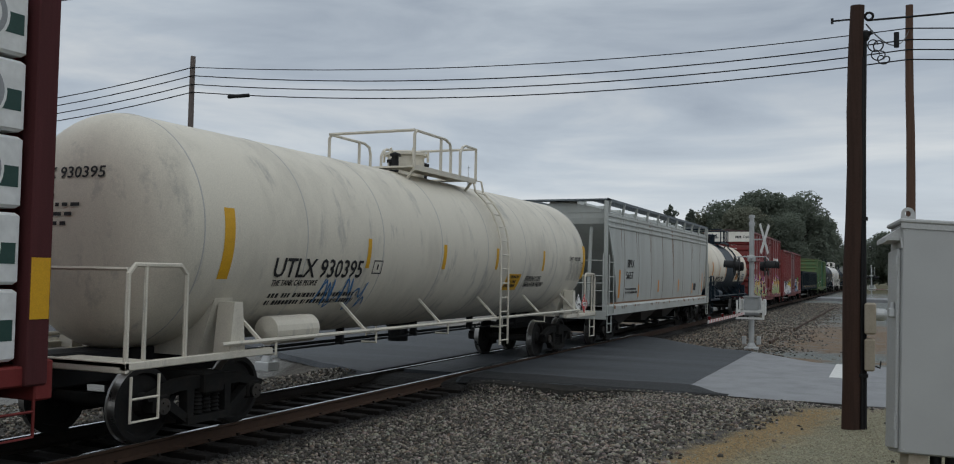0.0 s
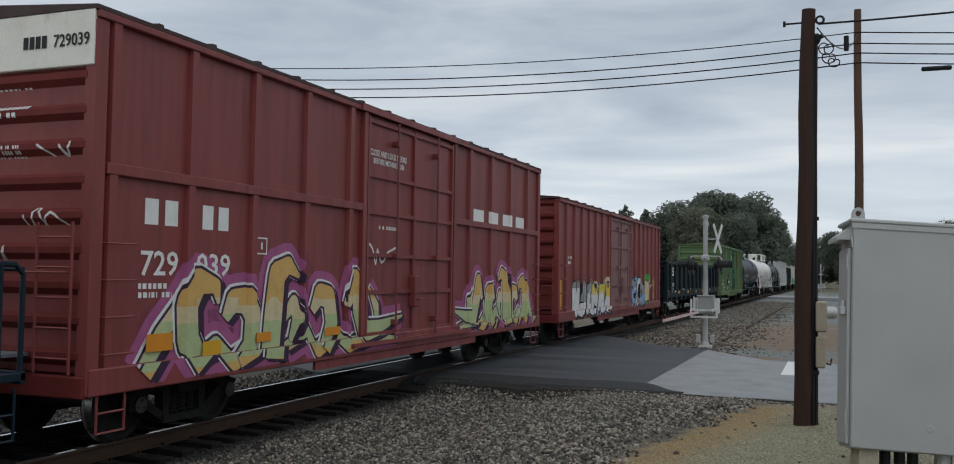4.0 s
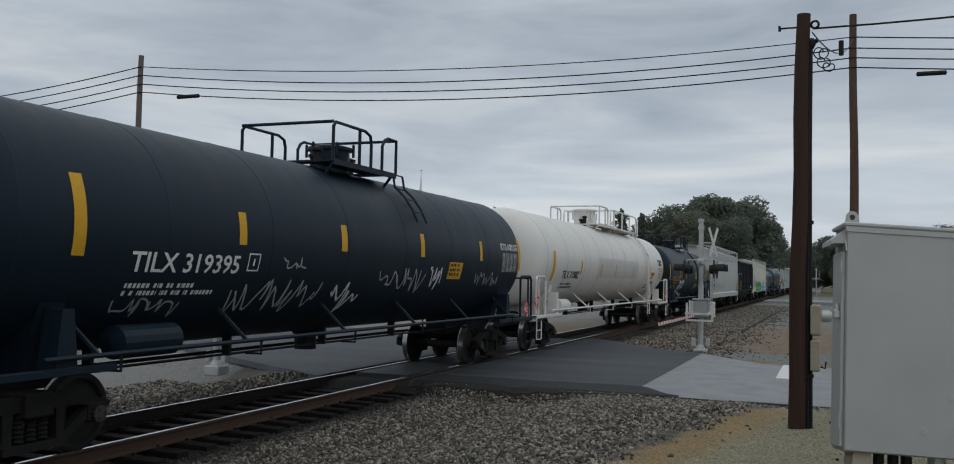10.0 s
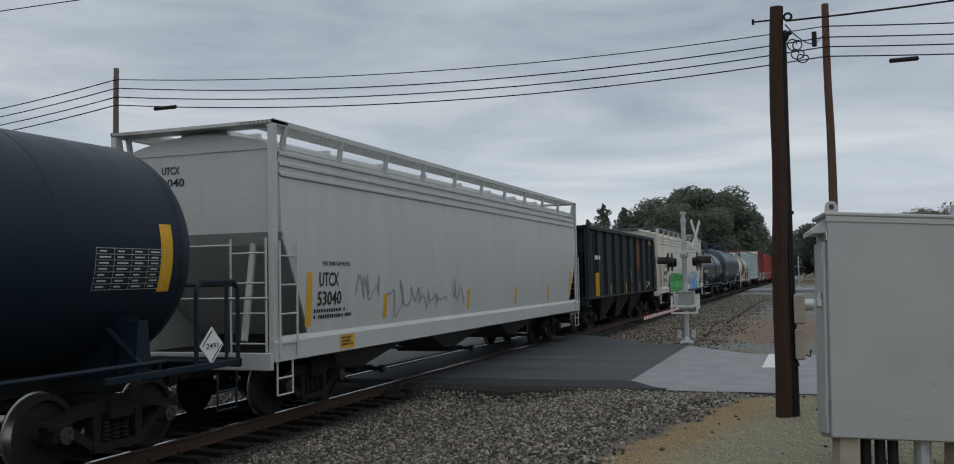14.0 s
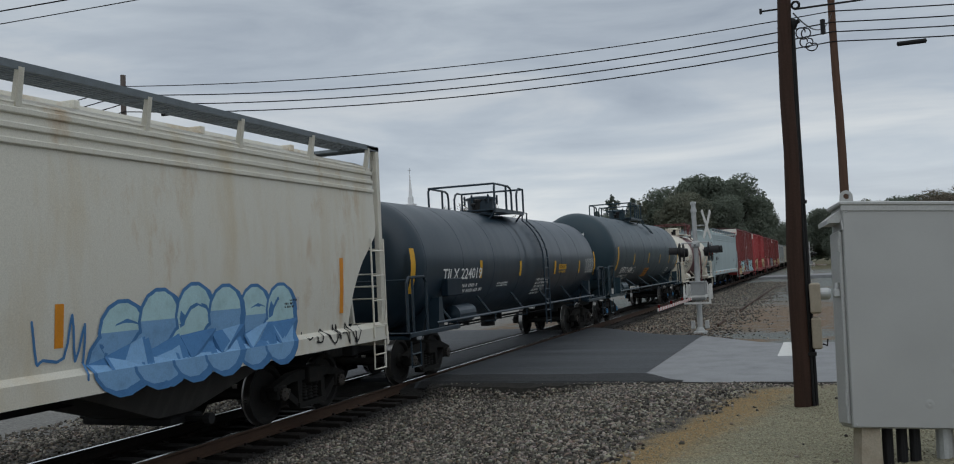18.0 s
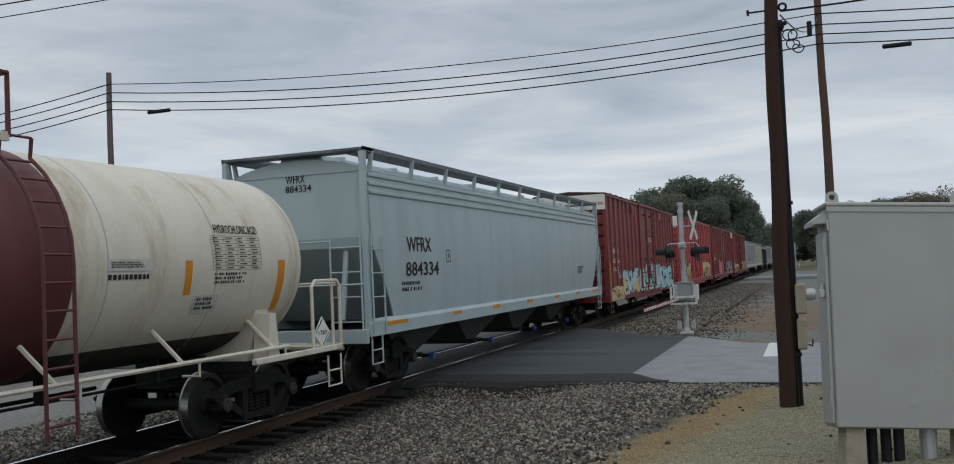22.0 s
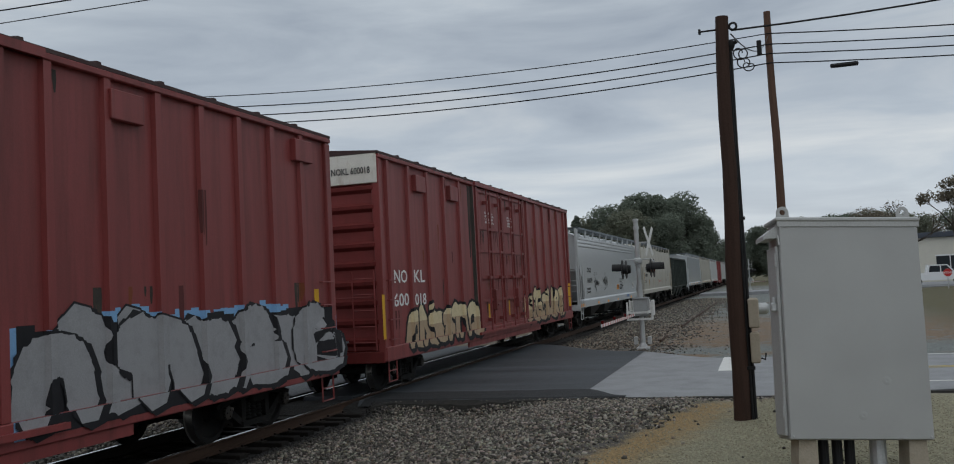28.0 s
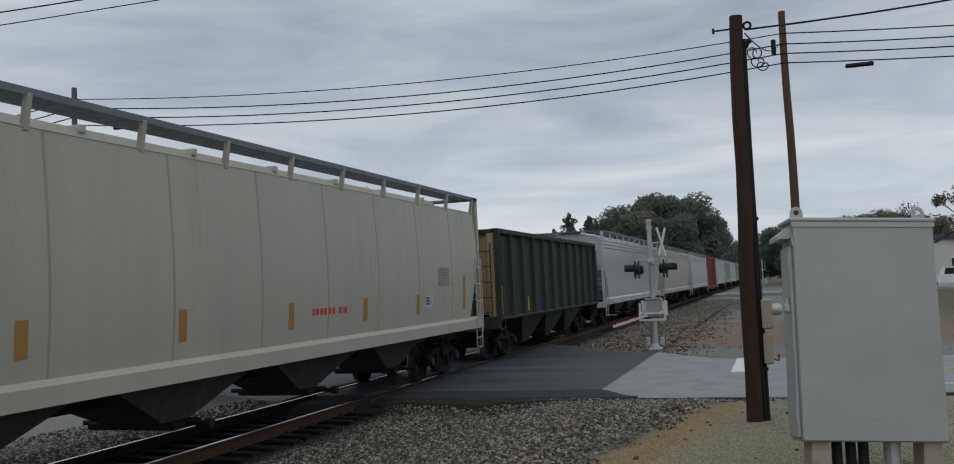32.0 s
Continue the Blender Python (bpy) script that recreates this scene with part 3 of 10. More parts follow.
def add_ladder(name, x, y0, y1, z0, z1, rungs, material, car, r=0.014, face="side"):
    """A ladder in the plane x (face side) between y0 and y1, or in the plane y0 (face end) between x and y1."""
    a, b = (y0, y1) if face == "side" else (x, y1)
    P = (lambda u, z: (x, u, z)) if face == "side" else (lambda u, z: (u, y0, z))
    key = (face, round(z1 - z0, 3), material.name)
    rail = lambda: MB().pipe([(0, 0, 0), (0, 0, z1 - z0)], r * 1.3, 5)
    top = part(name, shared(("ladder_rail",) + key, rail, material=material), material, car, at=P(a, z0))
    d = P(b, z0)
    part("ladder_rail", shared(("ladder_rail",) + key, rail, material=material), material, top, at=Vector(d) - Vector(P(a, z0)))
    for k in range(rungs):
        z = (z1 - z0) * (k + 0.5) / rungs
        part("rung", shared(("rung", face, round(b - a, 3), material.name), lambda: MB().pipe([(0, 0, 0), (0, b - a, 0) if face == "side" else (b - a, 0, 0)], r, 5), material=material), material, top, at=(0, 0, z))
    return top


def step_mesh(w, h):
    return MB().pipe([(0, -w / 2, h), (0, -w / 2, 0), (0, w / 2, 0), (0, w / 2, h)], 0.018, 5).pipe([(0, -w / 2, h * 0.5), (0, w / 2, h * 0.5)], 0.015, 5)


def add_steps(car, x, ys, z0, h=0.45, material=None, w=0.42):
    for y in ys:
        for s in (-1, 1):
            part("sill_step", shared(("sill_step", w, h, material.name), lambda: step_mesh(w, h), material=material), material, car, at=(s * x, y, z0))


def start_car(name, label, category, q0, q1, group="cars of the freight train"):
    car = thing(name, label, category, group)
    TRAIN.append((car, (q0 + q1) / 2))
    return car, q1 - q0


def clip(poly, axis, lo, hi):
    """The part of a convex outline between two lines."""
    for sgn, lim in ((1, lo), (-1, -hi)):
        out = []
        for p, q in zip(poly, poly[1:] + poly[:1]):
            a, b = sgn * p[axis] - lim, sgn * q[axis] - lim
            if a >= 0:
                out.append(p)
            if (a >= 0) != (b >= 0):
                k = a / (a - b)
                out.append((p[0] + (q[0] - p[0]) * k, p[1] + (q[1] - p[1]) * k))
        poly = out
        if len(poly) < 3:
            return []
    return poly


def spray_on(polys, surf, proud):
    """Convex outlines (y, z) laid on a car's side as a skin of paint that follows posts, sill and bulge."""
    depth, yb, zb = surf
    mb = MB()
    for n, poly in enumerate(polys):
        y0, y1 = min(p[0] for p in poly), max(p[0] for p in poly)
        z0, z1 = min(p[1] for p in poly), max(p[1] for p in poly)
        ys = [y0 - 1e-3] + [v for v in yb if y0 < v < y1] + [y1 + 1e-3]
        zs = [z0 - 1e-3] + [v for v in zb if z0 < v < z1] + [z1 + 1e-3]
        off = proud + 0.0003 * (n % 40)
        for a, b in zip(ys, ys[1:]):
            col = clip(poly, 0, a, b) if len(ys) > 2 else poly
            if not col:
                continue
            for c, d in zip(zs, zs[1:]):
                cell = clip(col, 1, c, d) if len(zs) > 2 else col
                if len(cell) >= 3:
                    e = 1e-4
                    mb.add([(depth(min(max(y, a + e), b - e), min(max(z, c + e), d - e)) + off, y, z) for y, z in cell], [tuple(range(len(cell)))])
    return mb


def rect(y0, y1, z0, z1):
    return [(y0, z0), (y1, z0), (y1, z1), (y0, z1)]


def disc(y, z, r, n=10, rz=None):
    return [(y + r * math.cos(2 * math.pi * i / n), z + (rz or r) * math.sin(2 * math.pi * i / n)) for i in range(n)]


def stroke(pts, w, sides=9):
    """A thick line as convex pieces."""
    out = []
    for a, b in zip(pts, pts[1:]):
        d = math.hypot(b[0] - a[0], b[1] - a[1]) or 1e-6
        nx, nz = -(b[1] - a[1]) / d, (b[0] - a[0]) / d
        out.append([(a[0] - nx * w, a[1] - nz * w), (b[0] - nx * w, b[1] - nz * w), (b[0] + nx * w, b[1] + nz * w), (a[0] + nx * w, a[1] + nz * w)])
        out.append(disc(*b, w * (1.12 if sides < 8 else 1.0), sides))
    out.append(disc(*pts[0], w * (1.12 if sides < 8 else 1.0), sides))
    return out


def grown(poly, w):
    """An outline pushed outwards from its middle."""
    cy, cz = sum(p[0] for p in poly) / len(poly), sum(p[1] for p in poly) / len(poly)
    out = []
    for y, z in poly:
        d = math.hypot(y - cy, z - cz) or 1.0
        out.append((y + (y - cy) / d * w, z + (z - cz) / d * w))
    return out


def bow(cy, cz, ry, rz, a0, a1, n=7):
    """Points along part of an oval; angles in degrees."""
    return [(cy + ry * math.cos(radians(a0 + (a1 - a0) * i / n)), cz + rz * math.sin(radians(a0 + (a1 - a0) * i / n))) for i in range(n + 1)]


def wild_form(rnd, y, W, z0, H, edge, fat):
    """One abstract form of a sprayed piece: fat bowed strokes run together, each with the outline that lies under it."""
    t = rnd.uniform(0.78, 1.0)
    kind = rnd.randrange(7)
    if kind == 0:
        lines = [[(0.12, 0.05), (0.16, 0.55)] + bow(0.5, 0.58, 0.34, 0.34, 180, 0, 6) + [(0.9, 0.05)]]
    elif kind == 1:
        lines = [[(0.1, 0.95), (0.12, 0.45)] + bow(0.48, 0.42, 0.36, 0.34, 180, 360, 6) + [(0.88, 0.95)]]
    elif kind == 2:
        lines = [bow(0.52, 0.48, 0.42, 0.44, 55, 300, 8), [(0.5, 0.45), (0.9, 0.42), (0.86, 0.15)]]
    elif kind == 3:
        lines = [bow(0.5, 0.70, 0.36, 0.24, 30, 250, 6) + bow(0.5, 0.27, 0.38, 0.24, 90, -150, 6)]
    elif kind == 4:
        lines = [[(0.15, 0.02), (0.13, 0.95)], [(0.15, 0.92)] + bow(0.46, 0.70, 0.36, 0.24, 80, -90, 5) + [(0.3, 0.47)], [(0.42, 0.45), (0.72, 0.25), (1.0, 0.02)]]
    elif kind == 5:
        lines = [bow(0.5, 0.48, 0.38, 0.42, 0, 360, 10)]
    else:
        lines = [[(0.1, 0.03), (0.16, 0.92), (0.72, 0.12), (0.88, 0.95)]]
    if rnd.random() < 0.45:
        lines.append([(0.55, 0.06), (0.95, 0.0), (1.25, 0.10)])
    if rnd.random() < 0.4:
        lines.append([(0.2, 0.9), (0.05, 1.02), (-0.15, 0.85)])
    lean, w = rnd.uniform(-0.10, 0.20), min(0.75 * fat * H, 1.1 * fat * W) * rnd.uniform(0.9, 1.2)
    out = []
    for line in lines:
        pts = [(y + W * u + lean * H * v, z0 + w + (H * t - 2 * w) * v) for u, v in line]
        out += list(zip(stroke(pts, w, 5 + rnd.randrange(3)), stroke(pts, w + edge, 7)))
    return out


def bubble_form(rnd, y, W, z0, H):
    """One swollen form of a bubble piece: two or three fat ovals run together."""
    t = rnd.uniform(0.8, 1.0)
    a = rnd.uniform(0.3, 0.5)
    return [disc(y + W * a, z0 + H * 0.28, W * 0.52, 14, H * 0.28), disc(y + W * (a + rnd.uniform(0.05, 0.2)), z0 + H * t * 0.68, W * 0.46, 14, H * t * 0.32), disc(y + W * (a + 0.25), z0 + H * rnd.uniform(0.3, 0.5), W * 0.4, 12, H * 0.3)]


def spray_layers(jobs, surf):
    """Outlines with a lift each."""
    out = MB()
    for poly, lift in jobs:
        one = spray_on([poly], surf, lift)
        out.add(one.v, one.f)
    return out


def graffiti(parent, surf, y0, y1, z0, z1, fills, line, back=None, seed=1, letters=5, fat=0.16, edge=0.05, accent=None, top=None, label="spray-painted graffiti", bubble=False, mist=True, block=None):
    """A sprayed piece that spells nothing: interlocked forms with dark outlines and shadows, two-tone fills, on a clouded ground."""
    rnd = random.Random(seed)
    W, H = (y1 - y0) / letters, z1 - z0
    edge *= 0.8
    mists = {}
    if back is not None:
        base = []
        k = int(letters * 6)
        dy = (y1 - y0 + 0.3) / k
        soft = HAZE.get(back.name) if mist else None
        hz = H * 0.85
        for i in range(k):
            y = y0 - 0.15 + dy * i
            hz = H * min(0.98, max(0.7, hz / H + rnd.uniform(-0.07, 0.07)))
            body = hz * (0.95 if soft else 1.0)
            base.append(rect(y, y + dy, z0, z0 + body))
            for n, m in enumerate(soft or ()):
                a = z0 + body + n * H * 0.075
                mists.setdefault(n, (m, []))[1].append(rect(y, y + dy, a, a + H * 0.075))
    else:
        base = [rect(y0 + W * 0.3, y0 + W * 0.3 + 0.02, z0 + H * 0.4, z0 + H * 0.4 + 0.02)]
    holder = part("graffiti", spray_layers([(p, 0.002) for p in base], surf), back or line, parent, label)
    for m, ps in mists.values():
        part("spray_mist", spray_layers([(p, 0.002) for p in ps], surf), m, holder)
    if block is not None:
        k = letters * 4
        dy = (y1 - y0) / k
        part("block_paint", spray_layers([(rect(y0 + dy * i, y0 + dy * (i + 1), z0, z0 + H * rnd.uniform(0.78, 0.86)), 0.0035) for i in range(k)], surf), block, holder)
    lift0 = 0.005
    dark, light, glint = {}, {}, {}
    order = list(range(letters))
    rnd.shuffle(order)
    for step, i in enumerate(order):
        lift = lift0 + 0.0024 * step
        pairs = [(p, grown(p, edge)) for p in bubble_form(rnd, y0 + W * i * 0.95, W * 1.1, z0, H)] if bubble else wild_form(rnd, y0 + W * i * 0.97, W * 1.02, z0, H, edge, fat)
        forms = [p for p, _ in pairs]
        for n, (p, rim) in enumerate(pairs):
            ink = dark.setdefault(i, [])
            ink.append(([(y + 0.06 * H, z - 0.03 * H) for y, z in rim], lift + 0.00002 * n))
            ink.append((rim, lift + 0.0006 + 0.00002 * n))
        a, b = (fills[0], fills[1]) if len(fills) == 2 else (fills[i % len(fills)], fills[(i + 1) % len(fills)])
        if accent is not None and rnd.random() < 0.4:
            b = accent
        cutz = z0 + H * rnd.uniform(0.32, 0.68)
        for n, p in enumerate(forms):
            hi, lo = clip(p, 1, cutz, z1 + 9), clip(p, 1, z0 - 9, cutz)
            if hi:
                light.setdefault((i, a.name), (a, []))[1].append((hi, lift + 0.0012 + 0.00002 * n))
            if lo:
                light.setdefault((i, b.name), (b, []))[1].append((lo, lift + 0.0012 + 0.00002 * n))
            if len(p) == 4 and rnd.random() < 0.6:
                (ay, az), (by, bz) = p[-1], p[-2]
                ay, az, by, bz = ay * 0.7 + p[0][0] * 0.3, az * 0.7 + p[0][1] * 0.3, by * 0.7 + p[1][0] * 0.3, bz * 0.7 + p[1][1] * 0.3
                glint.setdefault((i, n), []).extend((q, lift + 0.002) for q in stroke([(ay + (by - ay) * 0.1, az + (bz - az) * 0.1), (ay + (by - ay) * 0.8, az + (bz - az) * 0.8)], 0.014))
    for jobs in dark.values():
        part("outline_paint", spray_layers(jobs, surf), line, holder)
    for m, jobs in light.values():
        if jobs:
            part("fill_paint", spray_layers(jobs, surf), m, holder)
    if top is not None:
        for jobs in glint.values():
            part("shine_paint", spray_layers(jobs, surf), top, holder)
    return holder


def blade(pts, ws, grow=0.0):
    """A tapering stroke as convex pieces; ws: its half width at each point."""
    out = []
    for (a, wa), (b, wb) in zip(zip(pts, ws), zip(pts[1:], ws[1:])):
        d = math.hypot(b[0] - a[0], b[1] - a[1]) or 1e-6
        nx, nz = -(b[1] - a[1]) / d, (b[0] - a[0]) / d
        wa, wb = wa + grow, wb + grow
        out.append([(a[0] - nx * wa, a[1] - nz * wa), (b[0] - nx * wb, b[1] - nz * wb), (b[0] + nx * wb, b[1] + nz * wb), (a[0] + nx * wa, a[1] + nz * wa)])
    out += [disc(*p, w + grow, 10) for p, w in zip(pts[1:-1], ws[1:-1])]
    return out


def wild_piece(parent, surf, y0, y1, z0, z1, seed, label, flip=False):
    """A wild sprayed piece: hooked blades with plum outlines and pale rims, orange over lime, in a pink cloud."""
    rnd = random.Random(seed)
    L, H = y1 - y0, z1 - z0
    hooks = [([(0.215, 0.60), (0.205, 0.76), (0.155, 0.80), (0.125, 0.6), (0.13, 0.3), (0.165, 0.08)], [0.03, 0.10, 0.17, 0.20, 0.20, 0.17]),
             ([(0.12, 0.70), (0.06, 0.36), (0.01, 0.06)], [0.06, 0.13, 0.10]),
             ([(0.235, 0.46), (0.26, 0.62), (0.30, 0.62), (0.325, 0.48), (0.32, 0.2), (0.27, 0.06)], [0.08, 0.16, 0.18, 0.18, 0.17, 0.08]),
             ([(0.385, 0.05), (0.395, 0.5), (0.405, 0.86), (0.445, 0.96), (0.49, 0.84)], [0.22, 0.22, 0.20, 0.13, 0.03]),
             ([(0.42, 0.38), (0.47, 0.58), (0.485, 0.42), (0.46, 0.2)], [0.06, 0.12, 0.12, 0.05]),
             ([(0.545, 0.48), (0.575, 0.66), (0.615, 0.62), (0.63, 0.34), (0.59, 0.06)], [0.08, 0.17, 0.18, 0.18, 0.10]),
             ([(0.69, 0.52), (0.735, 0.82), (0.755, 0.5), (0.78, 0.22), (0.86, 0.25), (0.99, 0.36)], [0.06, 0.17, 0.21, 0.17, 0.12, 0.02]),
             ([(0.80, 0.72), (0.84, 0.5), (0.85, 0.3)], [0.03, 0.10, 0.06]),
             ([(0.13, 0.10), (0.21, 0.24), (0.255, 0.07), (0.335, 0.20), (0.42, 0.05)], [0.05, 0.11, 0.12, 0.12, 0.05]),
             ([(0.43, 0.13), (0.52, 0.30), (0.56, 0.07), (0.645, 0.22), (0.70, 0.07), (0.80, 0.15), (0.95, 0.09)], [0.05, 0.10, 0.11, 0.12, 0.11, 0.10, 0.03])]
    P = lambda u, v: (y0 + L * ((1.0 - u) if flip else u), z0 + H * v)
    hooks = [([P(u, v) for u, v in pts], ws) for pts, ws in hooks]
    def lay(polys, lift):
        inside = [clip(p, 1, z0 - 0.01, z1 + 0.9) for p in polys]
        return spray_layers([(p, lift + 0.000025 * n) for n, p in enumerate(p for p in inside if p)], surf)

    cloud = [p for pts, ws in hooks for p in blade(pts, ws, 0.21)]
    holder = part("graffiti", lay(cloud, 0.0034), G_PINK, parent, label)
    for n, m in enumerate(HAZE[G_PINK.name][1::2]):
        ps = [disc(a + rnd.gauss(0, 0.03), b + rnd.uniform(-0.06, 0.06), 0.30 + 0.12 * n, 16) for pts, ws in hooks for a, b in pts]
        part("spray_mist", lay(ps[n::3], 0.0020 - 0.0012 * n), m, holder)
    order = [8, 9, 1, 0, 2, 4, 3, 5, 7, 6]
    bands = ((-9, 0.10, G_ORANGE), (0.10, 0.46, G_LIME), (0.46, 0.62, G_CREAM), (0.62, 9, G_ORANGE))
    for step, i in enumerate(order):
        pts, ws = hooks[i]
        lift = 0.006 + 0.0030 * step
        part("shadow_paint", lay([[(y + 0.09, z - 0.045) for y, z in p] for p in blade(pts, ws, 0.03)], lift), G_PLUM, holder)
        part("rim_paint", lay([[(y - 0.022, z + 0.018) for y, z in p] for p in blade(pts, ws, 0.058)], lift + 0.0007), G_WHITE, holder)
        part("outline_paint", lay(blade(pts, ws, 0.040), lift + 0.0014), G_PLUM, holder)
        tones = {}
        for p in blade(pts, ws):
            sway = rnd.uniform(-0.05, 0.05)
            for lo, hi, m in bands:
                cut = clip(p, 1, z0 + H * (lo + sway), z0 + H * (hi + sway))
                if cut:
                    tones.setdefault(m.name, (m, []))[1].append(cut)
        for k, (m, polys) in enumerate(tones.values()):
            part("fill_paint", lay(polys, lift + 0.0021 + 0.0002 * k), m, holder)
    return holder


def block_letters(parent, surf, y0, y1, z0, z1, fill, side, edge):
    """Two huge block forms, slanted at their ends and cut by wedges, with dark sides and a pale rim."""
    H, L = z1 - z0, y1 - y0
    P = lambda u, v: (y0 + u * L, z0 + v * H)
    slabs = [[(0.07, 0.0), (0.24, 0.0), (0.27, 1.0), (0.14, 1.0)], [(0.25, 0.0), (0.40, 0.0), (0.385, 0.97), (0.28, 1.0)], [(0.41, 0.0), (0.53, 0.02), (0.515, 0.95), (0.395, 0.97)],
             [(0.54, 0.02), (0.70, 0.04), (0.68, 0.95), (0.525, 0.95)], [(0.71, 0.04), (0.86, 0.08), (0.92, 0.92), (0.69, 0.94)]]
    dark = [[(0.0, 0.0), (0.09, 0.0), (0.15, 0.85), (0.08, 0.9)], [(0.86, 0.06), (0.97, 0.1), (1.0, 0.85), (0.91, 0.9)], [(0.1, 0.0), (0.8, 0.0), (0.8, 0.12), (0.1, 0.1)]]
    cuts = [[(0.245, 0.0), (0.265, 0.0), (0.285, 1.0), (0.268, 1.0)], [(0.30, 0.42), (0.395, 0.0), (0.41, 0.0), (0.315, 0.5)], [(0.385, 0.55), (0.395, 0.55), (0.41, 0.97), (0.38, 0.97)], [(0.53, 0.0), (0.542, 0.0), (0.528, 0.97), (0.515, 0.97)],
            [(0.60, 0.35), (0.70, 0.0), (0.715, 0.0), (0.615, 0.42)], [(0.68, 0.6), (0.69, 0.6), (0.70, 0.95), (0.685, 0.95)], [(0.44, 0.55), (0.49, 0.5), (0.49, 0.53), (0.44, 0.58)], [(0.76, 0.55), (0.82, 0.5), (0.82, 0.54), (0.76, 0.58)]]
    m = lambda ps: [[P(u, v) for u, v in p] for p in ps]
    grow = []
    for p in slabs:
        cu, cv = sum(q[0] for q in p) / 4, sum(q[1] for q in p) / 4
        grow.append([(cu + (u - cu) * 1.10, cv + (v - cv) * 1.08) for u, v in p])
    top = part("graffiti", spray_on(m(dark), surf, 0.004), side, parent, "big green block-letter graffiti")
    part("edge_paint", spray_on(m(grow), surf, 0.008), edge, top)
    part("fill_paint", spray_on(m(slabs), surf, 0.012), fill, top)
    part("shade_paint", spray_on(m(cuts), surf, 0.017), side, top)
    drops = [[(u, 1.0 + 0.02), (u + 0.004, 1.0 + 0.02), (u + 0.003, 0.72), (u + 0.001, 0.72)] for u in (0.17, 0.2, 0.33, 0.36, 0.46, 0.58, 0.65, 0.76, 0.83)]
    part("shine_paint", spray_on(m(drops), surf, 0.021), edge, top)
    return top


def scribble(parent, surf, y0, y1, z0, z1, material, seed=1, r=0.014, n=6):
    """A quick scrawl in thin paint that spells nothing: one running line of spikes, hooks and loops."""
    rnd = random.Random(seed)
    W, H = (y1 - y0) / (n * 4 + 1), z1 - z0
    pts, up = [], True
    for i in range(n * 4):
        u = y0 + W * (i + 0.5) + rnd.uniform(-1.6, 1.2) * W
        v = rnd.uniform(0.62, 1.0) if up else rnd.uniform(0.0, 0.4)
        if rnd.random() < 0.25:
            v = rnd.uniform(0.35, 0.65)
        pts.append((u, z0 + H * v))
        up = not up if rnd.random() < 0.85 else up
    line = []
    for a, b, c, d in zip([pts[0]] + pts[:-2], pts[:-1], pts[1:], pts[2:] + [pts[-1]]):
        for k in range(3):
            t = k / 3
            q = [0.5 * (2 * b[m] + (c[m] - a[m]) * t + (2 * a[m] - 5 * b[m] + 4 * c[m] - d[m]) * t * t + (3 * b[m] - a[m] - 3 * c[m] + d[m]) * t ** 3) for m in (0, 1)]
            line.append((q[0], q[1]))
    return part("graffiti_tag", spray_on(stroke(line + [pts[-1]], r), surf, 0.004), material, parent)


def runs(parent, surf, y, z1, length, w, material, seed=1, n=5):
    """Rust that has run down: thin tapering streaks from one height."""
    rnd = random.Random(seed)
    ps = []
    for k in range(n):
        a = y + rnd.uniform(-0.5, 0.5) * w
        b = rnd.uniform(0.15, 0.5) * w
        ln = length * rnd.uniform(0.4, 1.0)
        ps.append([(a - b * 0.3, z1 - ln), (a + b * 0.2, z1 - ln * 0.96), (a + b * 0.5, z1 - ln * 0.4), (a + b * 0.4, z1), (a - b * 0.45, z1), (a - b * 0.5, z1 - ln * 0.5)])
    return part("rust_run", spray_on(ps, surf, 0.002), material, parent)


def stain(name, parent, surf, y0, y1, z0, z1, material, seed=1, n=9, label=""):
    """A rounded blotch."""
    rnd = random.Random(seed)
    ps = [disc(y0 + (y1 - y0) * rnd.uniform(0.3, 0.7), z0 + (z1 - z0) * rnd.uniform(0.3, 0.7), (y1 - y0) * rnd.uniform(0.25, 0.34), 14, (z1 - z0) * rnd.uniform(0.24, 0.34)) for _ in range(n)]
    return part(name, spray_on(ps, surf, 0.003), material, parent, label)


def patch(name, parent, surf, material, y0, y1, z0, z1, label="", proud=0.005):
    mb = spray_on([rect(y0, y1, z0, z1)], surf, proud)
    seen, vs, to = {}, [], []
    for x, y, z in mb.v:
        k = (round(y, 4), round(z, 4), round(x, 2))
        if k not in seen:
            seen[k] = len(vs)
            vs.append((x, y, z))
        to.append(seen[k])
    mb.v, mb.f = vs, [tuple(to[i] for i in q) for q in mb.f]
    return part(name, mb, material, parent, label)


def frame_mark(parent, surf, material, y0, y1, z0, z1, w=0.02, name="stencil_frame"):
    """A stencilled box with a stroke inside."""
    ps = [rect(y0, y1, z0, z0 + w), rect(y0, y1, z1 - w, z1), rect(y0, y0 + w, z0 + w, z1 - w), rect(y1 - w, y1, z0 + w, z1 - w), rect((y0 + y1) / 2 - w, (y0 + y1) / 2 + w, z0 + (z1 - z0) * 0.3, z0 + (z1 - z0) * 0.7)]
    return part(name, spray_on(ps, surf, 0.006), material, parent)


